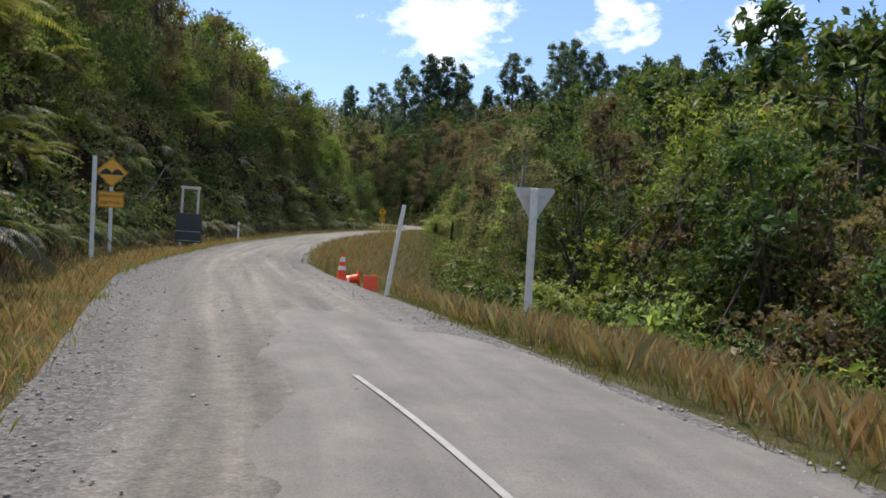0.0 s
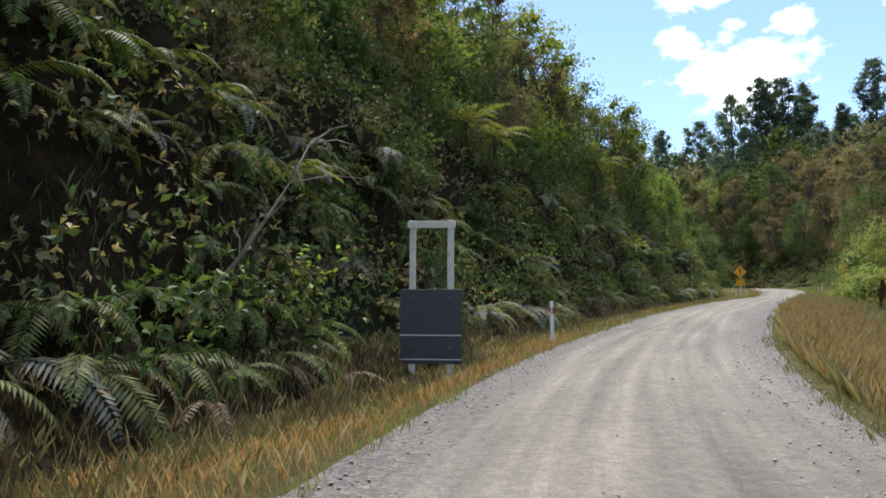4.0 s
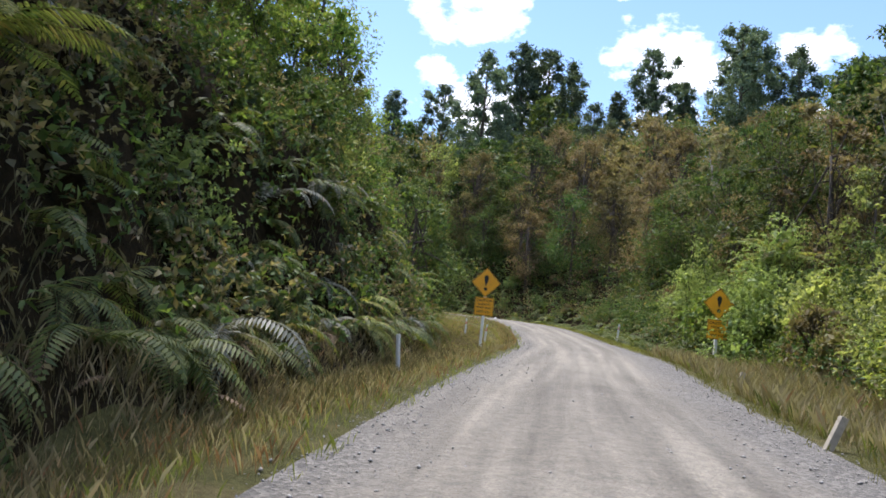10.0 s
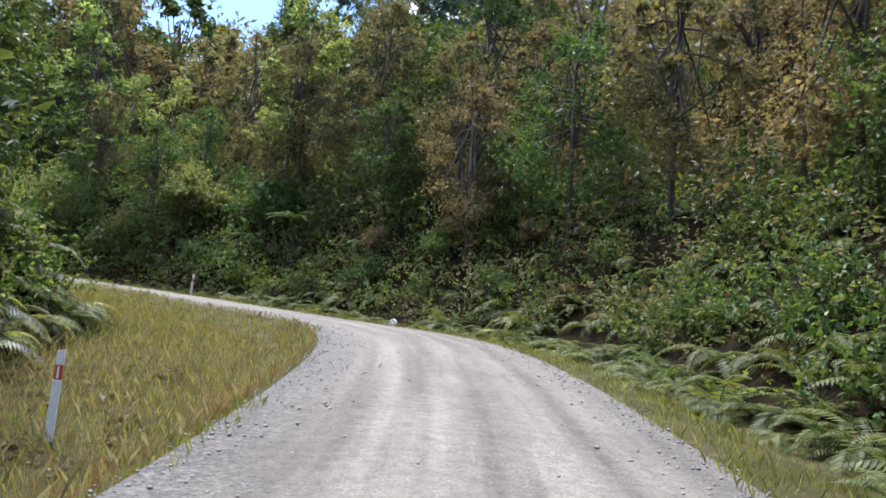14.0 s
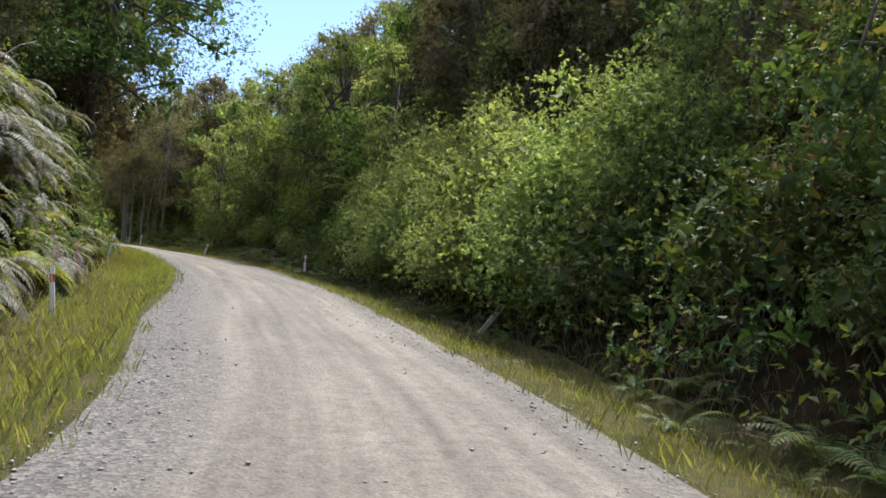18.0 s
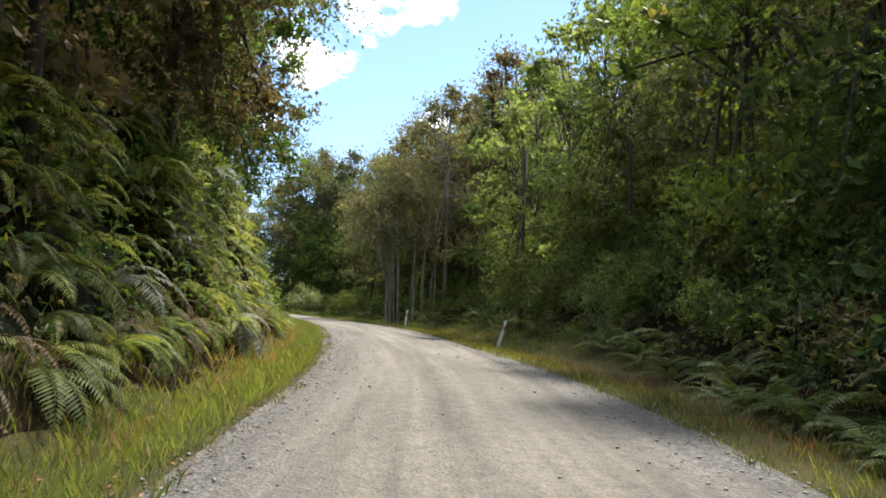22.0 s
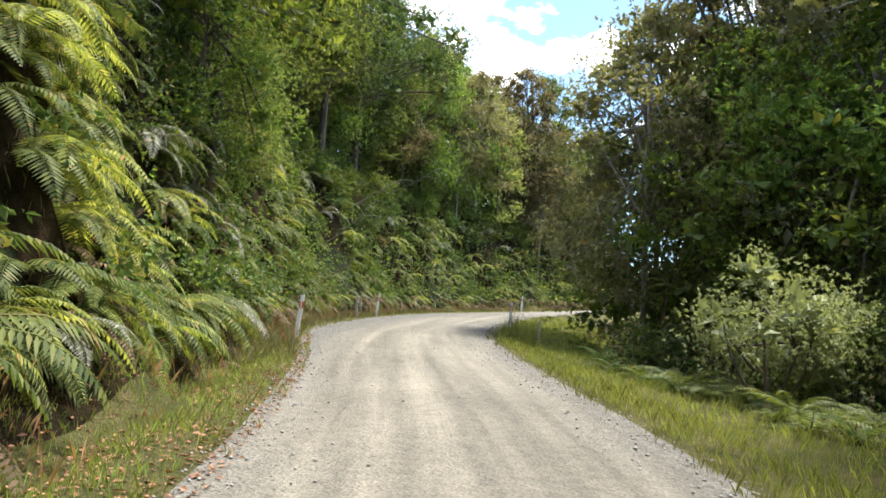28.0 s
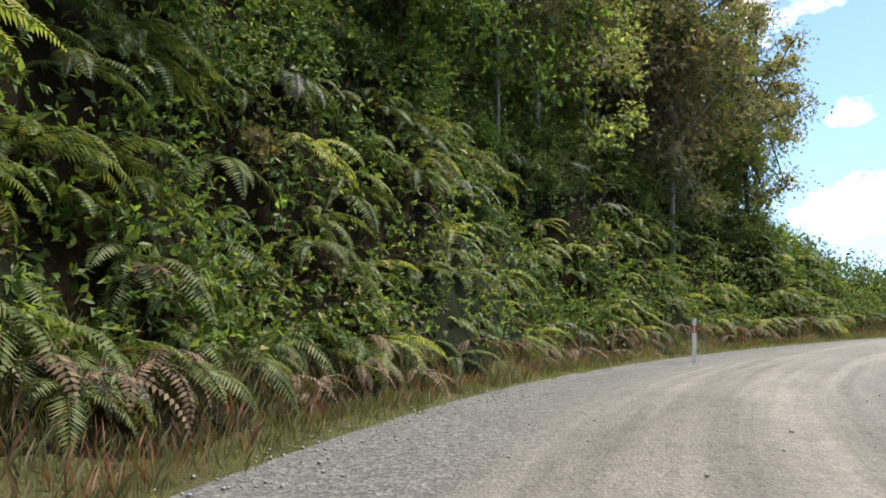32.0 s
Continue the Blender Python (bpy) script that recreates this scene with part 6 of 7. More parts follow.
blades("grass", "rusty dry grass under the sunny ferns", p, 0.24, 0.005, M_GRASS_RUST)

p, s, d = scatter(22000, 96, 146, lambda s: -LE(s) - 0.1, lambda s: -BN(s) + 0.3, 34, 0.2)
blades("grass", "yellowing grass on the broad inner verge", p, 0.16, 0.005, M_GRASS_DRY)
p, s, d = scatter(12000, 96, 146, lambda s: -LE(s) - 0.1, lambda s: -BN(s) + 0.3, 35, 0.3)
blades("grass", "rusty grass on the broad inner verge", p, 0.15, 0.005, M_GRASS_RUST)
p, s, d = scatter(26000, -12, 46, lambda s: -LE(s) - 0.0, lambda s: -LE(s) - 1.7, 40, 0.22)
blades("grass", "rusty orange dry grass beside the signs", p, 0.15, 0.006, M_GRASS_RUST)
p, s, d = scatter(34000, 244, 298, lambda s: -LE(s) - 0.1, lambda s: -BN(s) - 0.6, 41, 0.2)
blades("grass", "thin brown grass at the foot of the bank", p, 0.2, 0.005, M_GRASS_DULL)
p, s, d = scatter(22000, 46, 102, lambda s: -LE(s) - 0.9, lambda s: -BN(s) + 0.4, 42, 0.2)
blades("grass", "matted straw-brown grass on the inner verge", p, 0.18, 0.005, M_GRASS_DRY)
p, s, d = scatter(10000, 96, 140, lambda s: -LE(s) - 0.6, lambda s: -BN(s) + 0.9, 39, 0.35)
blades("grass", "green grass in the hollow of the broad verge", p, 0.2, 0.006, M_GRASS_LUSH)
p, s, d = scatter(16000, 104, 200, lambda s: RE(s) - 0.1, lambda s: RE(s) + 1.6, 36, 0.2)
blades("grass", "short lush grass beside the shaded road edge", p, 0.12, 0.006, M_GRASS_LUSH)
p, s, d = scatter(56000, -12, 98, lambda s: -LE(s) - 0.8, lambda s: -BN(s) - 1.0, 37, 0.22)
blades("grass", "tangled dry brown grass at the foot of the ferns", p, 0.22, 0.005, M_GRASS_DULL)
p, s, d = scatter(24000, 140, 196, lambda s: -LE(s) - 0.1, lambda s: -BN(s) - 0.3, 38, 0.22)
blades("grass", "green and straw-coloured grass below the hanging ferns", p, 0.19, 0.005, M_GRASS_LUSH)

p, s, d = scatter(22000, 142, 186, lambda s: RE(s) + 1.0, lambda s: RE(s) + 4.6, 43, 0.25)
blades("grass", "dull dry grass under the roadside shrubs", p, 0.2, 0.005, M_GRASS_DULL)
p, s, d = scatter(6000, 248, 298, lambda s: -LE(s) - 0.2, lambda s: -BN(s) - 0.4, 44, 0.3)
blades("grass", "dry rusty grass at the foot of the last bank", p, 0.24, 0.005, M_GRASS_RUST)


def loose_stones(n, seed):
    g = np.random.default_rng(seed)
    s = g.uniform(-6, 275, n)
    side = g.random(n)
    e = np.abs(g.normal(size=n)) * 0.6
    d = np.where(side < 0.45, -LE(s) - 0.15 + e, np.where(side < 0.93, RE(s) + 0.15 - e, g.uniform(-2.3, 2.3, n)))
    x, y, z = spot(s, d)
    r = 0.009 + 0.019 * g.random(n) ** 2.8
    octa = np.array([(1, 0, 0), (-1, 0, 0), (0, 1, 0), (0, -1, 0), (0, 0, 1), (0, 0, -1)], float)
    v = octa[None] * r[:, None, None] * g.uniform(0.55, 1.35, (n, 6, 1)) * (1, 1, 0.7)
    a = g.uniform(0, 2 * math.pi, n)
    c, w = np.cos(a)[:, None], np.sin(a)[:, None]
    v = np.stack([v[..., 0] * c - v[..., 1] * w, v[..., 0] * w + v[..., 1] * c, v[..., 2]], -1)
    v += np.stack([x, y, z + r * 0.4], -1)[:, None]
    f = np.array([(0, 2, 4), (2, 1, 4), (1, 3, 4), (3, 0, 4), (2, 0, 5), (1, 2, 5), (3, 1, 5), (0, 3, 5)])
    tri = (np.arange(n)[:, None, None] * 6 + f[None]).reshape(-1, 3)
    tagged(new("loose_gravel", fast_mesh("loose_gravel", v.reshape(-1, 3), tri, M_STONE)), "loose grey crushed stones on the road edges", "gravel", "", "stuff")


loose_stones(25000, 31)

# ---------------------------------------------------------------- signs, posts, cones and other things beside the road
def stand(ob, x, y, turn=0.0, lean=(0.0, 0.0), sink=0.0):
    """Stands a thing on the ground; turn in degrees, lean about its own x and y."""
    ob.matrix_basis = pose(x, y, float(ground(x, y)[0]) - sink, 0, 0, turn) @ pose(0, 0, 0, lean[0], lean[1], 0)
    return ob


def square_post(h, w, cap=0.02):
    bm = bmesh.new()
    box(bm, -w / 2, w / 2, -w / 2, w / 2, -0.5, h, 0.008)
    return bm


def outline(kind, w, h, r):
    """Corner-rounded rectangle or diamond, as points in the plane of a sign (x, z)."""
    pts = []
    for cx, cz, a0 in ((w / 2 - r, h / 2 - r, 0), (-w / 2 + r, h / 2 - r, 90), (-w / 2 + r, -h / 2 + r, 180), (w / 2 - r, -h / 2 + r, 270)):
        for k in range(5):
            a = radians(a0 + 90 * k / 4)
            pts.append((cx + r * math.cos(a), cz + r * math.sin(a)))
    if kind == "diamond":
        c = math.sqrt(0.5)
        pts = [((x - z) * c, (x + z) * c) for x, z in pts]
    return pts


def plate(pts, y0, y1, x=0.0, z=0.0):
    """A flat plate with that outline, from y0 (front) to y1 (back)."""
    bm = bmesh.new()
    a = [bm.verts.new((px + x, y0, pz + z)) for px, pz in pts]
    b = [bm.verts.new((px + x, y1, pz + z)) for px, pz in pts]
    bm.faces.new(a[::-1])
    bm.faces.new(b)
    for k in range(len(a)):
        k2 = (k + 1) % len(a)
        bm.faces.new((a[k], a[k2], b[k2], b[k]))
    bmesh.ops.recalc_face_normals(bm, faces=bm.faces)
    return bm


def ring(outer, inner, y0, y1, x=0.0, z=0.0):
    bm = bmesh.new()
    rows = [[bm.verts.new((px + x, y, pz + z)) for px, pz in pts] for pts, y in ((outer, y0), (inner, y0), (inner, y1), (outer, y1))]
    n = len(outer)
    for a, b in ((0, 1), (1, 2), (2, 3), (3, 0)):
        for k in range(n):
            k2 = (k + 1) % n
            bm.faces.new((rows[a][k], rows[a][k2], rows[b][k2], rows[b][k]))
    bmesh.ops.recalc_face_normals(bm, faces=bm.faces)
    return bm


def words(text, size, x, y, z, parent, mat, stretch=1.0):
    """Raised lettering on the front (-y) of a sign."""
    cu = bpy.data.curves.new("words", "FONT")
    cu.body, cu.size, cu.align_x, cu.align_y, cu.extrude = text, size, "CENTER", "CENTER", 0.0015
    cu.offset = size * 0.012
    ob = bpy.data.objects.new("words", cu)
    scene.collection.objects.link(ob)
    me = bpy.data.meshes.new_from_object(ob)
    bpy.data.objects.remove(ob)
    me.materials.append(mat)
    part_mesh("lettering", me, parent, "", pose(x, y, z, 90, 0, 0) @ Matrix.Diagonal((stretch, 1, 1, 1)))


def bolts(parent, spots, y):
    for x, z in spots:
        bm = bmesh.new()
        bmesh.ops.create_cone(bm, cap_ends=True, segments=8, radius1=0.011, radius2=0.009, depth=0.008, matrix=pose(x, y, z, 90, 0, 0))
        part("bolt", bm, M_BOLT, parent)


def sign_base(name, label, post_h, side, top, lines, plate_w, plate_h, plate_top):
    """A yellow diamond above a yellow plate on a white square timber post; faces -y."""
    ob = root(name, label, "road sign", "yellow warning signs")
    part("post", square_post(post_h, 0.105), M_WHITE, ob, "white painted timber post")
    cz = top - side * math.sqrt(0.5)
    d = part("diamond", plate(outline("diamond", side, side, 0.05), -0.068, -0.062, 0, cz), M_YELLOW, ob, "orange-yellow diamond plate")
    part("border", ring(outline("diamond", side - 0.03, side - 0.03, 0.04), outline("diamond", side - 0.065, side - 0.065, 0.03), -0.0705, -0.068, 0, cz), M_BLACK, d)
    pz = plate_top - plate_h / 2
    q = part("plate", plate(outline("rect", plate_w, plate_h, 0.04), -0.068, -0.062, 0, pz), M_YELLOW, ob, "orange-yellow text plate")
    part("border", ring(outline("rect", plate_w - 0.025, plate_h - 0.025, 0.032), outline("rect", plate_w - 0.055, plate_h - 0.055, 0.025), -0.0705, -0.068, 0, pz), M_BLACK, q)
    for text, size, z, st in lines:
        words(text, size, 0, -0.0695, pz + z, q, M_BLACK, st)
    return ob, d, cz


# corrugations ahead
corr, dia, cz = sign_base("warning_sign", "yellow bumps sign above a CORRUGATIONS plate on white post", 3.12, 0.70, 3.2,
                          [("CORRUGATIONS", 0.112, 0.10, 0.86), ("NEXT 3 km", 0.135, -0.11, 0.95)], 0.77, 0.52, 2.10)
hump = [(-0.34, -0.08), (0.34, -0.08), (0.34, -0.02)]
for k in range(19):
    u = 1 - 2 * k / 18
    hump.append((0.34 * u, -0.02 + 0.13 * max(0.0, math.sin(math.pi * abs(u) ** 0.9)) ** 1.2))
hump.append((-0.34, -0.02))
part("bumps_symbol", plate(hump[:2] + hump[2:], -0.0705, -0.068, 0, cz), M_BLACK, dia, "black double-bump symbol")
stand(corr, -10.6, 24.26, 22.0, (0.0, -0.5))

# caution: narrow windy road, one on each side
def caution(x, y, turn, lean, sink=0.0):
    ob, dia, cz = sign_base("warning_sign", "yellow exclamation sign above CAUTION plate on white post", 3.0, 0.88, 3.04,
                            [("CAUTION", 0.15, 0.24, 1.0), ("NARROW", 0.115, 0.085, 0.95), ("WINDY ROAD", 0.115, -0.055, 0.86), ("NEXT 8 km", 0.12, -0.225, 0.98)], 0.80, 0.76, 1.80)
    drop = []
    for k in range(24):
        a = 2 * math.pi * k / 24
        drop.append((0.095 * math.cos(a) * (1.0 if math.sin(a) > 0 else 1 - 0.62 * -math.sin(a)), 0.12 + (0.13 * math.sin(a) if math.sin(a) > 0 else 0.33 * math.sin(a))))
    part("exclamation_stroke", plate(drop, -0.0705, -0.068, 0, cz + 0.06), M_BLACK, dia)
    part("exclamation_dot", plate([(0.075 * math.cos(2 * math.pi * k / 20), 0.075 * math.sin(2 * math.pi * k / 20)) for k in range(20)], -0.0705, -0.068, 0, cz - 0.27), M_BLACK, dia)
    stand(ob, x, y, turn, lean, sink)


caution(-8.3, 102.75, -6.0, (0.0, 1.0), -0.47)
caution(0.66, 100.9, 6.0, (0.0, 2.0))

# the give-way sign, seen from behind
gw = root("give_way_sign", "back of a give-way triangle on a white post", "road sign", "")
part("post", square_post(2.80, 0.15), M_WHITE, gw, "white painted timber post")
tri = [(-0.36, 2.82), (0.36, 2.82), (0.395, 2.80), (0.395, 2.76), (0.03, 2.14), (0.0, 2.125), (-0.03, 2.14), (-0.395, 2.76), (-0.395, 2.80)]
part("triangle", plate(tri, 0.075, 0.081), M_ALU, gw, "dull grey aluminium back of the triangle")
for z in (2.66,):
    bm = bmesh.new()
    box(bm, -0.20, 0.20, 0.060, 0.075, z - 0.02, z + 0.02, 0.004)
    part("bracket", bm, M_ALU, gw)
stand(gw, 1.72, 14.8, -8.0, (0.0, 1.0))

# plain white posts near the sealed end
for x, y, h, w, turn, lean in ((-9.55, 20.75, 2.95, 0.115, 25, (0.0, -0.3)), (-1.5, 21.3, 2.6, 0.11, 10, (0.0, 9.0))):
    ob = root("white_post", "tall white painted square timber post", "post", "white posts")
    part("post", square_post(h, w), M_WHITE, ob)
    stand(ob, x, y, turn, lean)

# the dark board folded down on its white frame
board = root("sign_frame", "cream timber frame with a lowered dark grey board", "road sign", "")
for sx in (-0.37, 0.37):
    bm = bmesh.new()
    box(bm, sx - 0.06, sx + 0.06, -0.05, 0.05, -0.4, 3.2, 0.008)
    part("post", bm, M_CREAM, board, "cream painted timber post")
    bolts(board, [(sx, 3.12)], -0.085)
bm = bmesh.new()
box(bm, -0.47, 0.47, -0.08, -0.052, 3.05, 3.19, 0.006)
part("crossbar", bm, M_CREAM, board, "cream crossbar bolted to both posts")
bm = bmesh.new()
box(bm, -0.60, 0.60, -0.075, -0.053, 0.44, 1.86, 0.006)
panel = part("board", bm, M_BOARD, board, "dark grey panel with two horizontal seams")
for z in (0.98, 0.52):
    bm = bmesh.new()
    box(bm, -0.595, 0.595, -0.083, -0.075, z - 0.012, z + 0.012, 0.003)
    part("seam", bm, M_ALU, panel, "thin pale metal strip")
bolts(panel, [(-0.37, 1.7), (0.37, 1.7), (-0.37, 0.75), (0.37, 0.75)], -0.079)
stand(board, -12.49, 37.26, 17.0, (0.0, 1.2), 0.06)


# edge marker posts with red bands
def marker_post():
    ob = root("marker_post", "white edge marker post with a red reflector band", "marker post", "edge marker posts")
    bm = bmesh.new()
    box(bm, -0.05, 0.05, -0.02, 0.02, -0.4, 0.72, 0.006)
    b = part("post", bm, M_WHITE, ob)
    bm = bmesh.new()
    box(bm, -0.036, 0.044, -0.018, 0.018, 0.72, 0.89, 0.004)
    part("reflector", bm, M_RED, b, "faded red band")
    bm = bmesh.new()
    box(bm, -0.012, 0.014, -0.0215, 0.0215, 0.735, 0.875, 0.003)
    part("strip", bm, M_REFLEX, b, "pale strip over the red band")
    bm = bmesh.new()
    box(bm, -0.04, 0.05, -0.02, 0.02, 0.89, 1.06, 0.006)
    for v in bm.verts:
        if v.co.z > 1.0:
            v.co.z += 0.25 * v.co.x
    part("head", bm, M_WHITE, b)
    return ob


MARK = marker_post()
MARKERS = [(-11.73, 43.61, 15, 0, 0), (-8.04, 110.3, 5, 0, 4), (-9.15, 117.7, 10, 0, 1), (-0.42, 115.3, 5, 0, 5),
           (-16.62, 142.75, 45, 0, 3), (-34.75, 140.3, 72, 0, -6), (-51.65, 152.8, 78, 0, 0), (-47.9, 143.25, 78, 4, 8), (-72.1, 153.2, 85, 0, 16),
           (-88.2, 151.8, 95, 0, 6), (-116.75, 134.85, 112, 0, 4), (-132.3, 129.85, 115, 0, 5), (-149.3, 132.55, 100, 0, 2), (-129.3, 137.0, 115, 0, 3)]
for k, (x, y, turn, lx, ly) in enumerate(MARKERS):
    stand(MARK if k == 0 else copy_thing(MARK, Matrix()), x, y, turn, (lx, ly))

# a plain round post without reflector
ob = root("plain_post", "plain pale grey round post on the grassy verge", "post", "")
v, f = tubes([([(0, 0, -0.4), (0, 0, 0.5), (0.005, 0, 0.80), (0.005, 0, 0.81)], 0.043, 0.041)], 14)
part_mesh("post", mesh_from("post", v, f, M_ALU, smooth=True), ob)
v, f = tubes([([(0.005, 0, 0.808), (0.005, 0, 0.825), (0.005, 0, 0.83)], 0.046, 0.04)], 14)
part_mesh("cap", mesh_from("cap", v, f, M_ALU, smooth=False), ob)
stand(ob, -9.95, 85.6, 0, (0.0, -5.0))

# weathered timber posts, most of them knocked over
for x, y, h, turn, lean in ((-29.91, 148.04, 0.95, 68, (0, 38)), (-2.5, 88.8, 0.42, 0, (0, 14)), (-4.2, 80.6, 0.45, 0, (0, 24)), (-129.4, 130.25, 0.95, 110, (0, 0)), (-125.6, 139.0, 0.75, 110, (0, 0))):
    ob = root("timber_post", "leaning weathered grey timber post" if lean[1] else "upright weathered grey timber post", "post", "old timber posts")
    part("post", square_post(h, 0.095), M_POSTWOOD, ob)
    stand(ob, x, y, turn, lean)


# traffic cones
def cone():
    ob = root("traffic_cone", "orange traffic cone with white bands", "traffic cone", "cones by the road end")
    bm = bmesh.new()
    vs = box(bm, -0.19, 0.19, -0.19, 0.19, 0.0, 0.035, 0.01)
    part("foot", bm, M_ORANGE, ob)
    prof = [(0.145, 0.035), (0.13, 0.06), (0.035, 0.68), (0.03, 0.70)]
    def turned(rows, name, mat):
        bm = bmesh.new()
        rings = [[bm.verts.new((r * math.cos(2 * math.pi * k / 20), r * math.sin(2 * math.pi * k / 20), z)) for k in range(20)] for r, z in rows]
        for a, b in zip(rings, rings[1:]):
            for k in range(20):
                bm.faces.new((a[k], a[(k + 1) % 20], b[(k + 1) % 20], b[k]))
        bm.faces.new(rings[-1])
        return part(name, bm, mat, ob)
    turned(prof, "shell", M_ORANGE)
    for z0, z1 in ((0.28, 0.38), (0.48, 0.60)):
        r = lambda z: 0.13 - (z - 0.06) * 0.095 / 0.62 + 0.0015
        turned([(r(z0), z0), (r(z1), z1)], "band", M_REFLEX)
    return ob


CONE = cone()
for k, (x, y, turn, lean, up) in enumerate(((-3.12, 23.9, 20, (2, 2), 0.0), (-2.62, 24.45, 195, (0, 96), 0.22), (-2.05, 22.3, 100, (0, 97), 0.24))):
    ob = CONE if k == 0 else copy_thing(CONE, Matrix())
    ob.matrix_basis = pose(x, y, float(ground(x, y)[0]) + up + 0.012, 0, 0, turn) @ pose(0, 0, 0, lean[0], lean[1], 0) @ Matrix.Scale(1.15 if up > 0.1 else 1.3, 4)
    tagged(ob, "orange traffic cone lying on its side" if up > 0.1 else "upright orange traffic cone with white bands")


# a lost wheel cover on the verge
def wheel_cover():
    ob = root("wheel_cover", "lost grey plastic wheel cover on the verge", "wheel cover", "")
    bm = bmesh.new()
    n, R = 28, 0.19
    rows = [[bm.verts.new((r * math.cos(2 * math.pi * k / n), r * math.sin(2 * math.pi * k / n), z)) for k in range(n)] for r, z in ((R, 0.0), (R, 0.02), (R * 0.86, 0.035), (R * 0.80, 0.03), (R * 0.80, 0.0))]
    for a, b in zip(rows, rows[1:]):
        for k in range(n):
            bm.faces.new((a[k], a[(k + 1) % n], b[(k + 1) % n], b[k]))
    part("rim", bm, M_COVER, ob)
    for k in range(7):
        bm = bmesh.new()
        box(bm, 0.04, R * 0.82, -0.022, 0.022, 0.018, 0.034, 0.006)
        o = part("spoke", bm, M_COVER, ob)
        o.matrix_basis = pose(0, 0, 0, 0, 0, 360 * k / 7)
    bm = bmesh.new()
    bmesh.ops.create_cone(bm, cap_ends=True, segments=18, radius1=0.05, radius2=0.04, depth=0.03, matrix=pose(0, 0, 0.03))
    part("hub", bm, M_COVER, ob)
    return ob


cov = wheel_cover()
cov.matrix_basis = pose(-6.93, 136.6, 6.16, 0, 0, -122) @ pose(0, 0, 0, 0, 68, 0)


# the worn end of the sealed road, with its painted line
def sealed_end():
    ss = np.arange(E0, 12.6, 0.3)
    g = np.random.default_rng(41)
    cols, V, F, UV = 18, [], [], []
    for i, s in enumerate(ss):
        a = -table(s, LEFT_EDGE) - 0.02 if s < -3 else -0.9 + 0.12 * math.sin(s * 2.1) + (s - 4) * 0.06
        if -3 <= s < 3:
            u = (s + 3) / 6
            a = (1 - u) * -2.5 + u * a
        b = table(s, RIGHT_EDGE) - 0.12 + 0.1 * math.sin(s * 1.7)
        if s > 9:
            b -= (s - 9) * 0.45 + 0.22 * math.sin(s * 5) + 0.14 * math.sin(s * 13)
            a += (s - 9) * 0.12
        for c in range(cols):
            d = a + (b - a) * c / (cols - 1) + (g.uniform(-0.13, 0.13) if c in (0, cols - 1) else g.uniform(-0.03, 0.03))
            p, n = at_line(s)
            V.append((p[0] + n[0] * d, p[1] + n[1] * d, p[2] + float(relief(s, d)) + (0.016 if 0 < c < cols - 1 and i < len(ss) - 1 else -0.012)))
            UV.append((s, d))
    for i in range(len(ss) - 1):
        for c in range(cols - 1):
            q = i * cols + c
            F.append((q, q + 1, q + cols + 1, q + cols))
    me = mesh_from("sealed_road", V, F, M_SEAL, UV)
    me.flip_normals() if me.polygons[0].normal.z < 0 else None
    tagged(new("sealed_road", me), "worn pale sealed surface ending in gravel", "road", "", "structure")
    for s0, s1, w in ((-12.0, -8.0, 0.08), (2.0, 7.2, 0.062)):
        V, F = [], []
        for i, s in enumerate(np.arange(s0, s1, 0.25)):
            for d in (-w / 2, w / 2):
                c = 0.50 - (s - 3.9) * 0.135
                p, n = at_line(s)
                V.append((p[0] + n[0] * (c + d), p[1] + n[1] * (c + d), p[2] + float(relief(s, c + d)) + 0.027))
            if i:
                q = 2 * i
                F.append((q - 2, q - 1, q + 1, q))
        me = mesh_from("road_line", V, F, M_LINE)
        me.flip_normals() if me.polygons[0].normal.z < 0 else None
        tagged(new("road_line", me), "worn white painted centre line", "road marking", "", "structure")


sealed_end()


# rushes by the last bend
def rushes():
    ob = root("rush_clump", "clump of upright green rushes on the verge", "rushes", "rush clumps")
    g = np.random.default_rng(51)
    for k in range(26):
        a, r = g.uniform(0, 2 * math.pi), g.uniform(0, 0.22)
        x, y, h = r * math.cos(a), r * math.sin(a), g.uniform(0.55, 1.05)
        v, f = tubes([([(x, y, -0.05), (x * 1.4, y * 1.4, h * 0.5), (x * 2.2 + g.uniform(-0.05, 0.05), y * 2.2, h)], 0.007, 0.002)], 3)
        part_mesh("rush_stem", mesh_from("rush_stem", v, f, M_GRASS), ob)
    return ob


RUSH = stand(rushes(), -124.6, 138.5)
for x, y, turn in ((-125.6, 138.0, 60), (-123.4, 139.2, 140), (-126.9, 137.7, 200), (-122.0, 139.6, 20)):
    stand(copy_thing(RUSH, Matrix()), x, y, turn)


# foxgloves and dead twigs on the inner bank
def foxglove():
    ob = root("foxglove", "purple foxglove spike among the ferns", "flower", "foxgloves")
    v, f = tubes([([(0, 0, -0.1), (0.02, 0, 0.5), (0.05, 0.02, 1.1)], 0.008, 0.004)], 5)
    part_mesh("stalk", mesh_from("stalk", v, f, M_GRASS, smooth=True), ob)
    for k in range(14):
        t = k / 14
        bm = bmesh.new()
        bmesh.ops.create_cone(bm, cap_ends=False, segments=7, radius1=0.022 * (1 - t * 0.5), radius2=0.008, depth=0.05, matrix=pose(0.03 + 0.035 * math.cos(k * 2.4), 0.035 * math.sin(k * 2.4), 0.6 + 0.45 * t, 60, 0, math.degrees(k * 2.4) - 90))
        part("bell", bm, M_FLOWER, ob)
    return ob


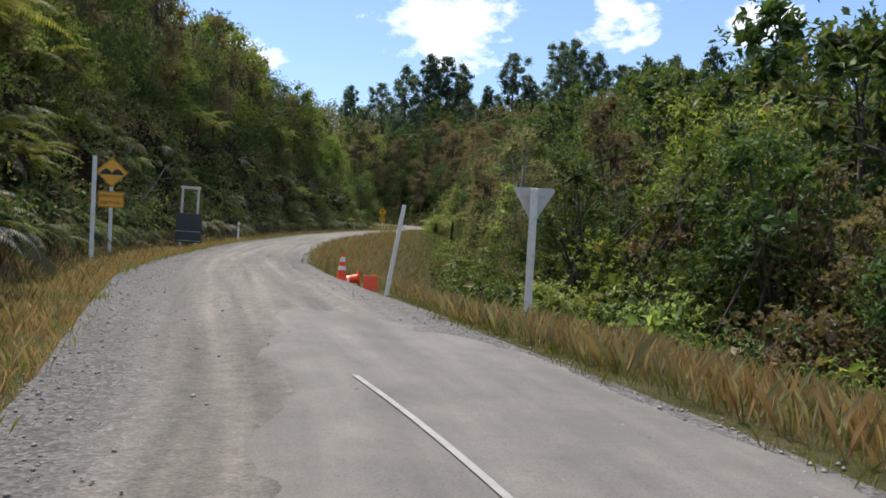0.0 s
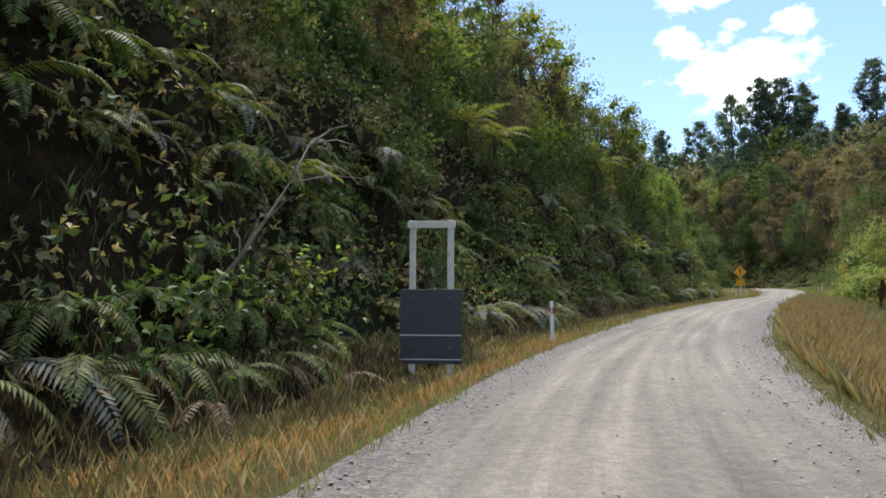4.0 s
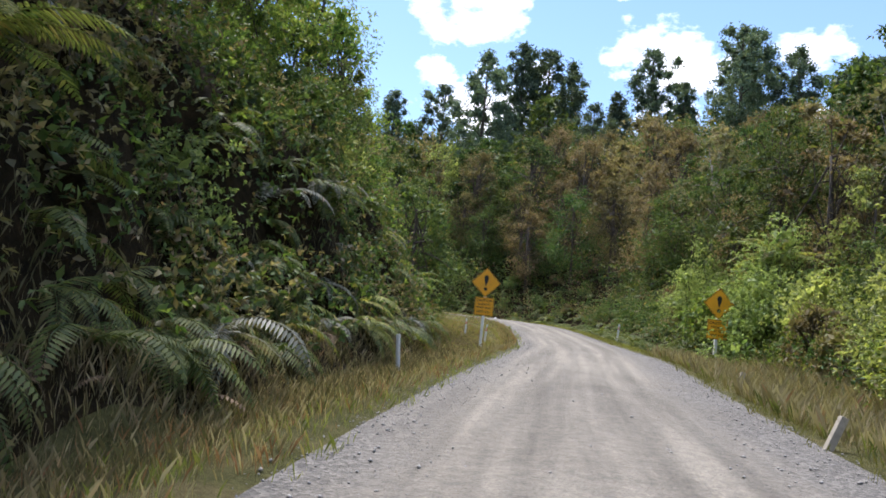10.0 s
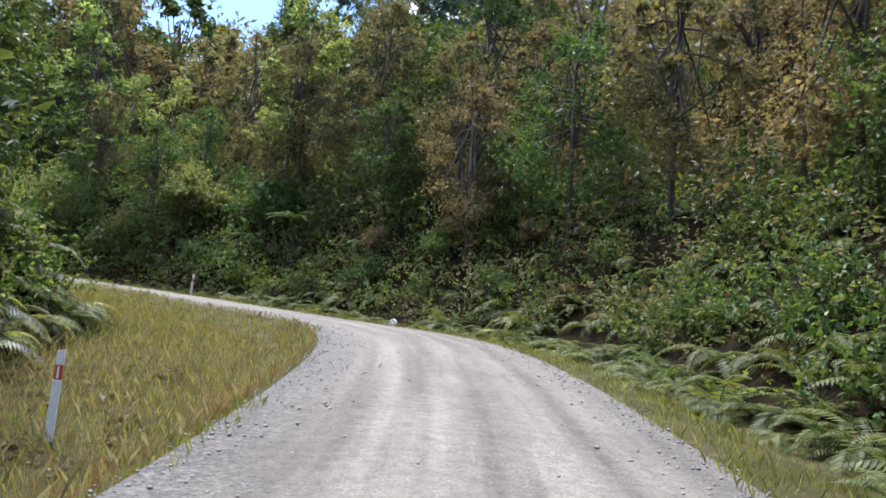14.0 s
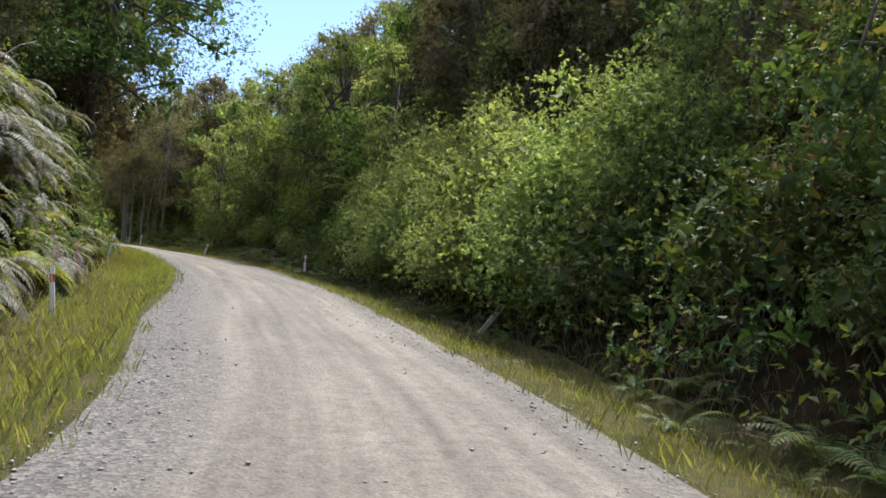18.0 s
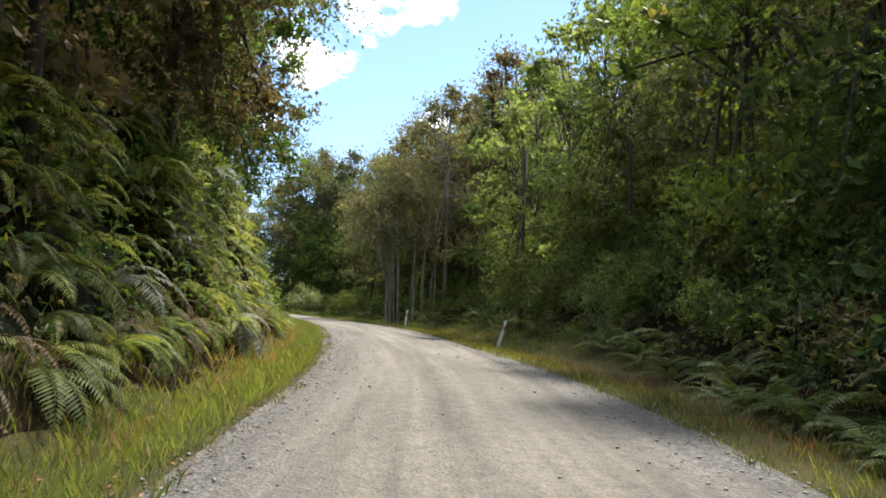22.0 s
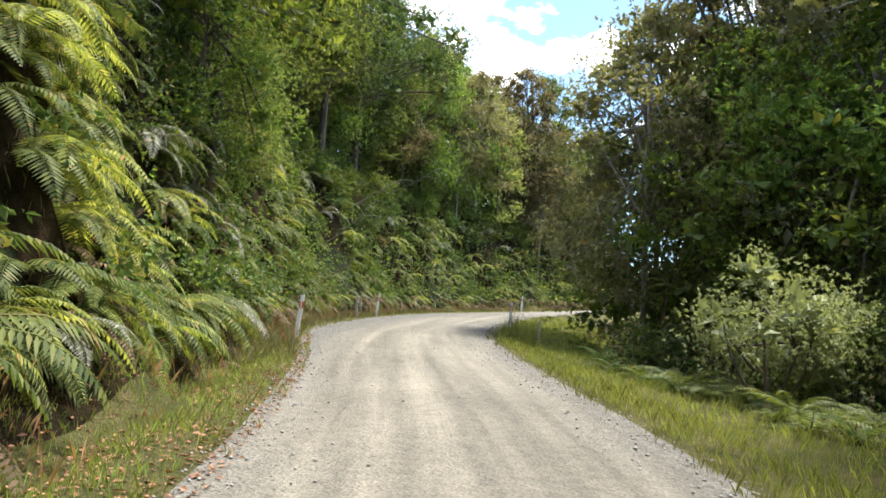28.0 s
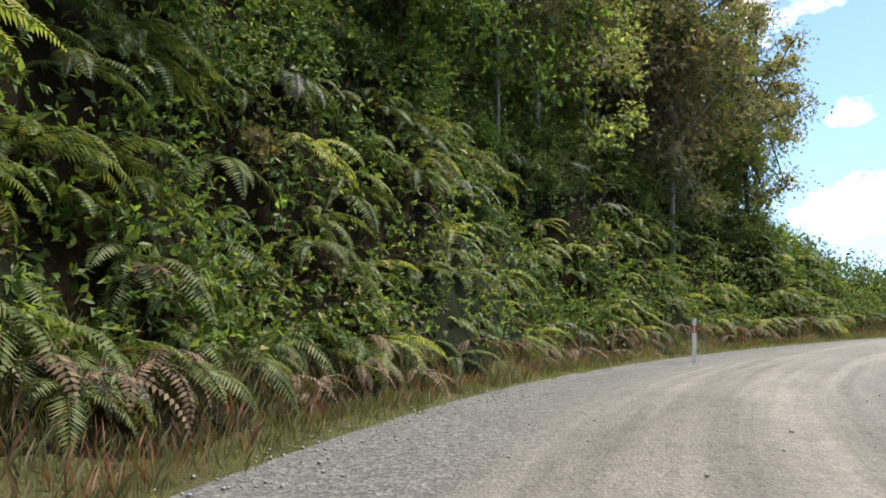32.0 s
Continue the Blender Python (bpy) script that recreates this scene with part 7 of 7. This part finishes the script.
FOX = foxglove()
for k, (s, d) in enumerate(((168.5, -5.2), (169.8, -5.4), (166.9, -5.6))):
    x, y, z = spot(s, d)
    (FOX if k == 0 else copy_thing(FOX, Matrix())).matrix_basis = pose(x, y, z, 0, 0, 40 * k)


def dead_branch(seed):
    ob = root("dead_branch", "bare grey dead branch in the undergrowth", "branch", "dead branches")
    g = np.random.default_rng(seed)
    L = g.uniform(2.2, 3.4)
    main = [np.array((0, 0, -0.2))]
    for k in range(5):
        main.append(main[-1] + np.array((g.uniform(-0.12, 0.22), g.uniform(-0.12, 0.12), 1)) * L / 5)
    v, f = tubes([(main, 0.035, 0.008)], 6)
    part_mesh("limb", mesh_from("limb", v, f, M_BARK_PALE, smooth=True), ob)
    for k in range(2, 6):
        for q in range(2):
            e = main[k] + np.array((g.uniform(-0.6, 0.6), g.uniform(-0.6, 0.6), g.uniform(0.2, 0.7)))
            v, f = tubes([([main[k], (main[k] + e) / 2 + (0, 0, 0.08), e], 0.014, 0.004)], 5)
            part_mesh("twig", mesh_from("twig", v, f, M_BARK_PALE, smooth=True), ob)
    return ob


DEAD = [dead_branch(k) for k in range(3)]
for k, (s, a, h, lx, ly) in enumerate(((60, 5.6, 1.2, 10, 35), (33, 5.4, 0.6, -8, 30), (158, 6.0, 1.5, 5, 20), (158.8, 6.3, 0.6, -12, 8), (262, 5.2, 2.6, 20, 50), (266, 5.4, 4.5, 0, 60), (75, 6.5, 5.0, 0, 40), (271, 5.6, 6.2, 15, 65))):
    x, y, z = spot(s, -a, h)
    src = DEAD[k] if k < 3 else copy_thing(DEAD[k % 3], Matrix())
    src.matrix_basis = pose(x, y, z, lx, ly, math.degrees(heading(s)) - 90)


# fallen leaves on the inner verge
def litter(n, seed):
    g = np.random.default_rng(seed)
    s = np.where(g.random(n) < 0.5, g.uniform(232, 252, n), g.uniform(175, 232, n))
    d = -LE(s) - g.random(n) * 1.9 + 0.25
    x, y, z = spot(s, d)
    a = g.uniform(0, 2 * math.pi, n)
    ln = g.uniform(0.03, 0.09, n)
    v, t = leaves(np.stack([x, y, z + 0.012], -1), np.stack([np.cos(a), np.sin(a), g.uniform(-0.1, 0.25, n)], -1), unit(np.stack([g.normal(size=n) * 0.3, g.normal(size=n) * 0.3, np.ones(n)], -1)), ln, ln * 0.5)
    tagged(new("leaf_litter", fast_mesh("leaf_litter", v, t, M_LITTER)), "brown fallen leaves on the road edge", "leaf litter", "", "stuff")


litter(11000, 61)
